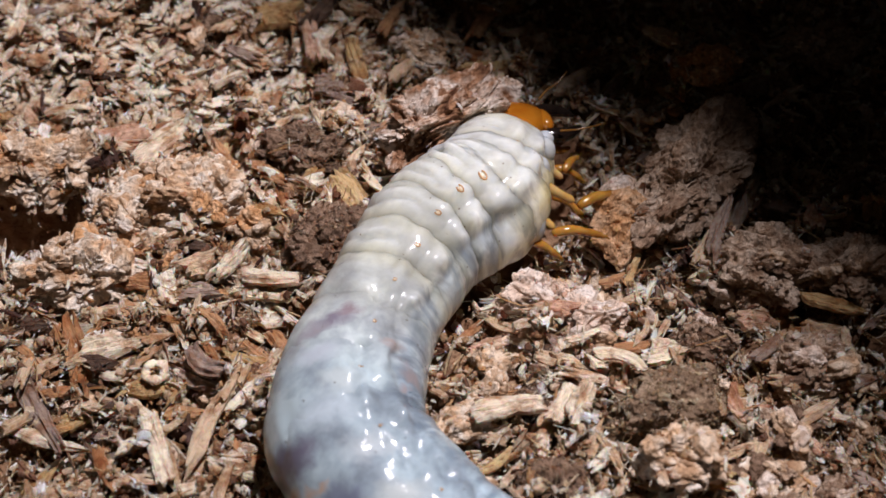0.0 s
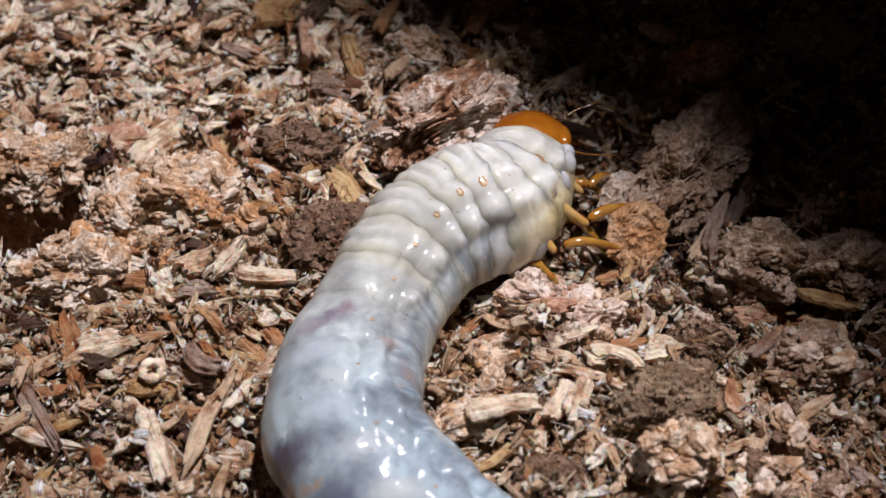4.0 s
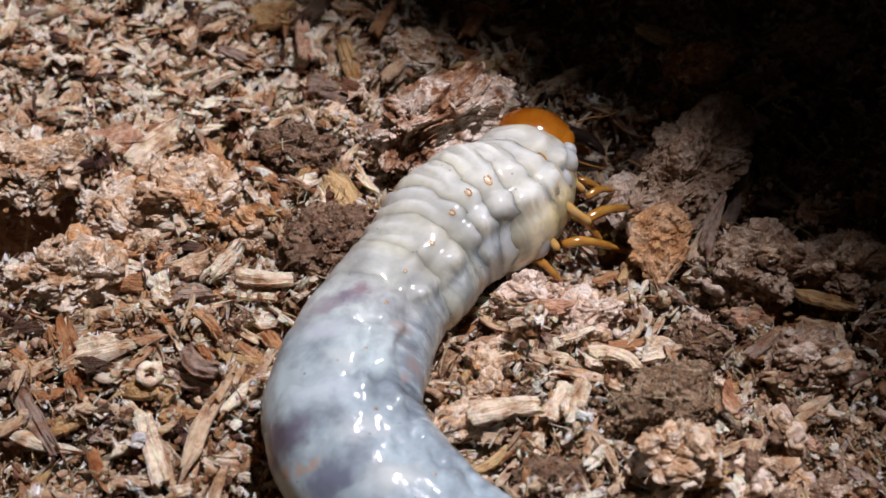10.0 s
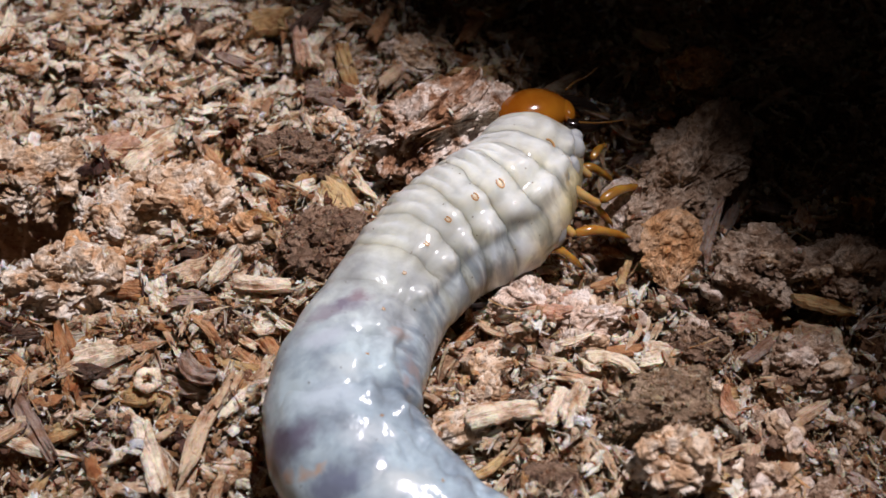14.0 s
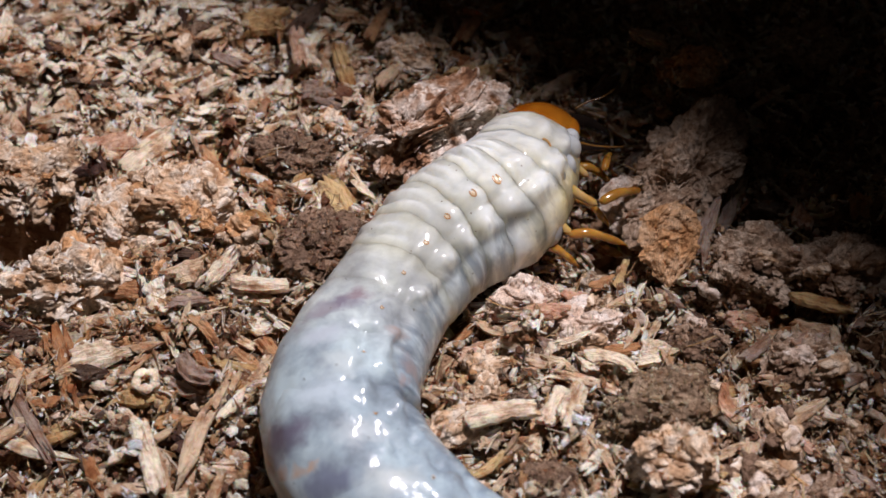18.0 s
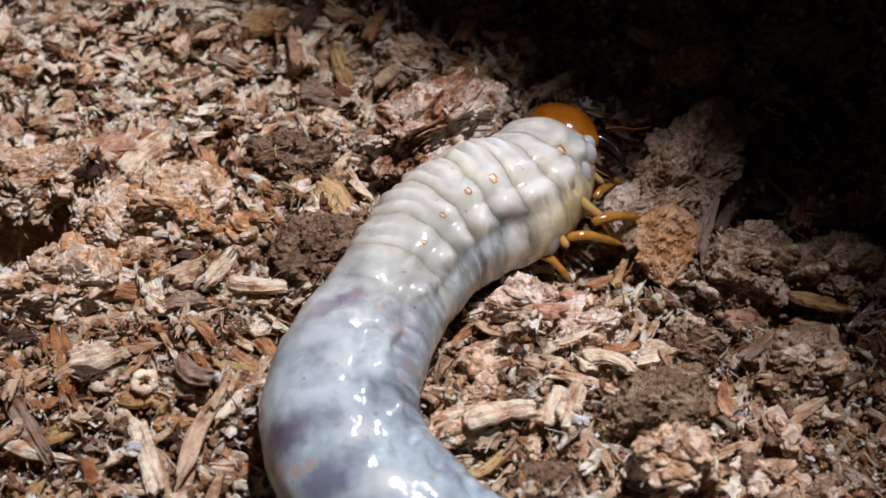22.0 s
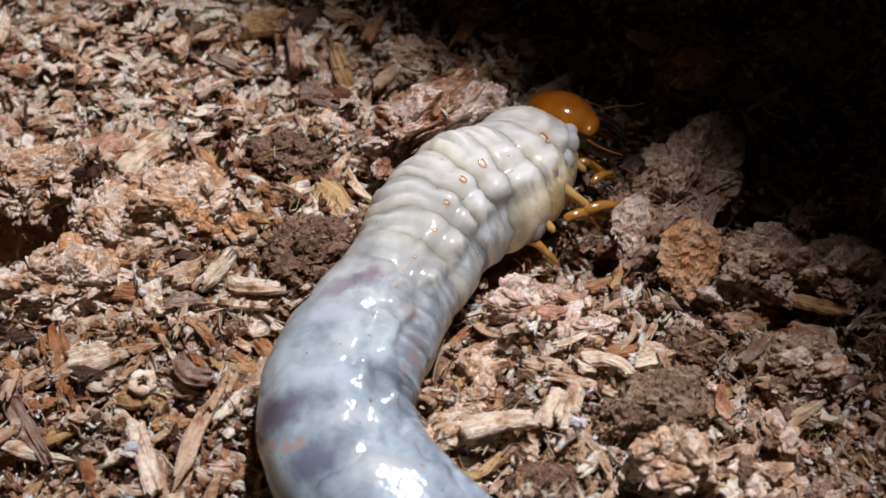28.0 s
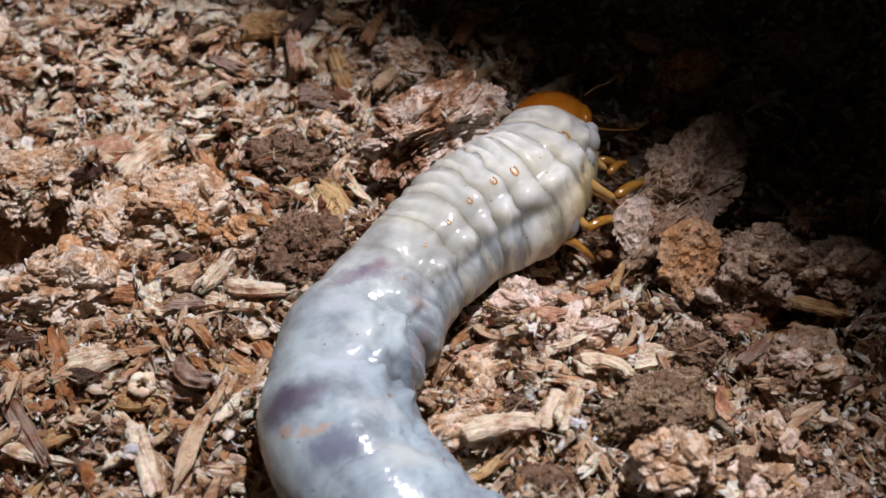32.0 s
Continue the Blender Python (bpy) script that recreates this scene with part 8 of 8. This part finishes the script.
    walk(hind_leg, [(0, pose(0.01542, -0.00312, 0.00700, 0, 0, 10.25)), (1, pose(0.01568, -0.00321, 0.00700, 0, 0, 10.1)), (1.5, pose(0.01602, -0.00349, 0.00700, 0, 0, 10.02)), (2, pose(0.01686, -0.00438, 0.00700, 0, 0, 9.939)), (2.5, pose(0.01745, -0.00549, 0.00700, 0, 0, 10.04)), (3, pose(0.01757, -0.00601, 0.00700, 0, 0, 10.13)), (3.5, pose(0.01761, -0.00613, 0.00700, 0, 0, 10.23)), (6, pose(0.01680, -0.00506, 0.00700, 0, 0, 10.71)), (7, pose(0.01724, -0.00493, 0.00700, 0, 0, 6.779)), (8, pose(0.01734, -0.00518, 0.00700, 0, 0, 2.85)), (9, pose(0.01733, -0.00568, 0.00700, 0, 0, 6.339)), (10, pose(0.01769, -0.00562, 0.00700, 0, 0, 9.828)), (10.5, pose(0.01834, -0.00542, 0.00700, 0, 0, 11.57)), (11, pose(0.01950, -0.00547, 0.00700, 0, 0, 13.32)), (11.5, pose(0.02048, -0.00570, 0.00700, 0, 0, 17.44)), (12, pose(0.02080, -0.00561, 0.00700, 0, 0, 21.56)), (12.5, pose(0.02073, -0.00452, 0.00700, 0, 0, 18.56)), (13, pose(0.02034, -0.00324, 0.00700, 0, 0, 15.56)), (13.5, pose(0.02013, -0.00261, 0.00700, 0, 0, 12.56)), (14, pose(0.02018, -0.00231, 0.00700, 0, 0, 9.561)), (14.5, pose(0.02016, -0.00248, 0.00700, 0, 0, 9.789)), (17, pose(0.02019, -0.00233, 0.00700, 0, 0, 10.93)), (18, pose(0.01964, -0.00284, 0.00700, 0, 0, 1.06)), (18.5, pose(0.01923, -0.00253, 0.00700, 0, 0, 2.748)), (19, pose(0.01907, -0.00217, 0.00700, 0, 0, 4.436)), (19.5, pose(0.01929, -0.00196, 0.00700, 0, 0, 6.124)), (20, pose(0.01962, -0.00208, 0.00700, 0, 0, 7.812)), (20.5, pose(0.01995, -0.00264, 0.00700, 0, 0, 7.077)), (21.5, pose(0.01969, -0.00338, 0.00700, 0, 0, 5.608)), (22, pose(0.01940, -0.00345, 0.00700, 0, 0, 4.873)), (23, pose(0.01943, -0.00299, 0.00700, 0, 0, 7.53)), (23.5, pose(0.01922, -0.00274, 0.00700, 0, 0, 8.858)), (24.5, pose(0.01838, -0.00200, 0.00700, 0, 0, 10.56)), (25.5, pose(0.01854, -0.00148, 0.00700, 0, 0, 12.1)), (27.5, pose(0.01937, 0.00022, 0.00700, 0, 0, 16.79)), (28, pose(0.01951, 0.00100, 0.00700, 0, 0, 17.96)), (28.5, pose(0.01936, 0.00101, 0.00700, 0, 0, 15.39)), (29, pose(0.01943, 0.00069, 0.00700, 0, 0, 12.81)), (30, pose(0.02034, -0.00059, 0.00700, 0, 0, 7.662)), (31, pose(0.02214, -0.00037, 0.00700, 0, 0, 18.69)), (32, pose(0.02294, -0.00067, 0.00700, 0, 0, 29.71))])
    shift(pink_flake, [(0, -0.0035, 0.0064, -0.003), (20, -0.0015, 0.0067, -0.003), (20.5, -0.0015, 0.0055, -0.0026), (22, -0.0010, 0.0037, -0.0016), (23, -0.0006, 0.0027, -0.0008), (24, -0.0001, 0.0011, 0), (24.5, -0.0001, -0.0003, 0), (27, -0.0001, -0.0000, 0), (32, 0.0003, 0.0002, 0)])
    shift(bark, [(0, -0.0078, 0.0058, -0.0035), (2, -0.0072, 0.0043, -0.0035), (3.5, -0.0061, 0.0020, -0.0028), (5.5, -0.0029, -0.0001, -0.001), (6, -0.0025, -0.0006, -0.0008), (12, -0.0015, -0.0009, 0), (14, -0.0000, -0.0009, 0), (16.5, 0.0012, 0.0001, 0), (17.5, 0.0004, 0.0000, 0), (20, 0.0000, 0.0000, 0), (21, -0.0002, -0.0003, 0), (23, 0.0005, -0.0008, 0), (24, 0.0028, -0.0018, 0), (24.5, 0.0032, -0.0024, 0), (25.5, 0.0033, -0.0020, 0), (27.5, 0.0032, -0.0023, 0), (28, 0.0033, -0.0028, 0), (30, 0.0031, -0.0019, 0), (32, 0.0034, -0.0025, 0)])
    shift(grey_lump, [(0, -0.0009, -0.0001, 0), (6, -0.0009, 0.0001, 0), (8, 0.0001, -0.0001, 0), (11.5, -0.0005, -0.0001, 0), (14, -0.0001, -0.0003, 0), (18, -0.0003, -0.0000, 0), (20, 0.0000, 0.0000, 0), (21, 0.0001, -0.0003, 0), (22.5, -0.0005, -0.0009, 0), (23.5, -0.0003, -0.0021, 0), (24, -0.0003, -0.0028, 0), (25, -0.0012, -0.0036, 0), (32, -0.0004, -0.0034, 0)])
    shift(soil_b, [(0, 0.0007, 0.0004, 0), (9.5, 0.0007, 0.0004, 0), (13, 0.0007, 0.0009, 0), (18, 0.0004, 0.0004, 0), (19.5, 0.0001, -0.0001, 0), (22.5, -0.0001, -0.0002, 0), (25, -0.0008, -0.0001, 0), (27.5, -0.0007, -0.0002, 0), (28.5, -0.0010, -0.0006, 0), (29.5, -0.0011, -0.0003, 0), (31, -0.0014, 0.0011, 0), (32, -0.0017, 0.0005, 0)])
    shift(white_lump, [(0, -0.0007, 0.0012, 0), (2.5, -0.0002, 0.0005, 0), (5.5, -0.0003, 0.0012, 0), (13, -0.0002, 0.0012, 0), (14.5, 0.0000, 0.0010, 0), (17, 0.0001, -0.0001, 0), (22.5, -0.0000, -0.0002, 0), (24.5, -0.0002, -0.0009, 0), (32, -0.0002, -0.0007, 0)])
    shift(grey_side, [(0, -0.0003, -0.0003, 0), (20, 0.0000, 0.0000, 0), (23, 0.0005, -0.0000, 0), (24.5, 0.0012, -0.0001, 0), (25.5, 0.0012, 0.0003, 0), (28, 0.0018, 0.0001, 0), (29.5, 0.0017, 0.0005, 0), (32, 0.0017, 0.0003, 0)])
    shift(twig, [(0, -0.0014, -0.0001, 0), (5.5, -0.0013, -0.0003, 0), (7, -0.0011, -0.0003, 0), (8, -0.0004, -0.0003, 0), (9, -0.0005, -0.0006, 0), (13, -0.0002, -0.0002, 0), (25.5, 0.0002, 0.0002, 0), (27.5, 0.0006, 0.0002, 0), (29, 0.0018, 0.0004, 0), (32, 0.0024, 0.0008, 0)])
    shift(pale_chip, [(0, -0.0002, 0.0003, 0), (3.5, -0.0005, 0.0000, 0), (8.5, -0.0001, -0.0003, 0), (12.5, 0.0000, 0.0001, 0), (23, 0.0001, -0.0000, 0), (24, 0.0002, -0.0002, 0), (25, 0.0002, -0.0009, 0), (27.5, 0.0004, -0.0009, 0), (28.5, -0.0005, -0.0017, 0), (32, 0.0002, -0.0014, 0)])
    shift(chip_left, [(0, 0.0003, -0.0006, 0), (6, 0.0003, -0.0004, 0), (8.5, 0.0000, -0.0007, 0), (12, -0.0004, -0.0000, 0), (17.5, 0.0000, 0.0001, 0), (28, -0.0004, -0.0006, 0), (29, -0.0007, -0.0008, 0), (30.5, -0.0021, -0.0005, 0), (32, -0.0020, -0.0003, 0)])


motions()
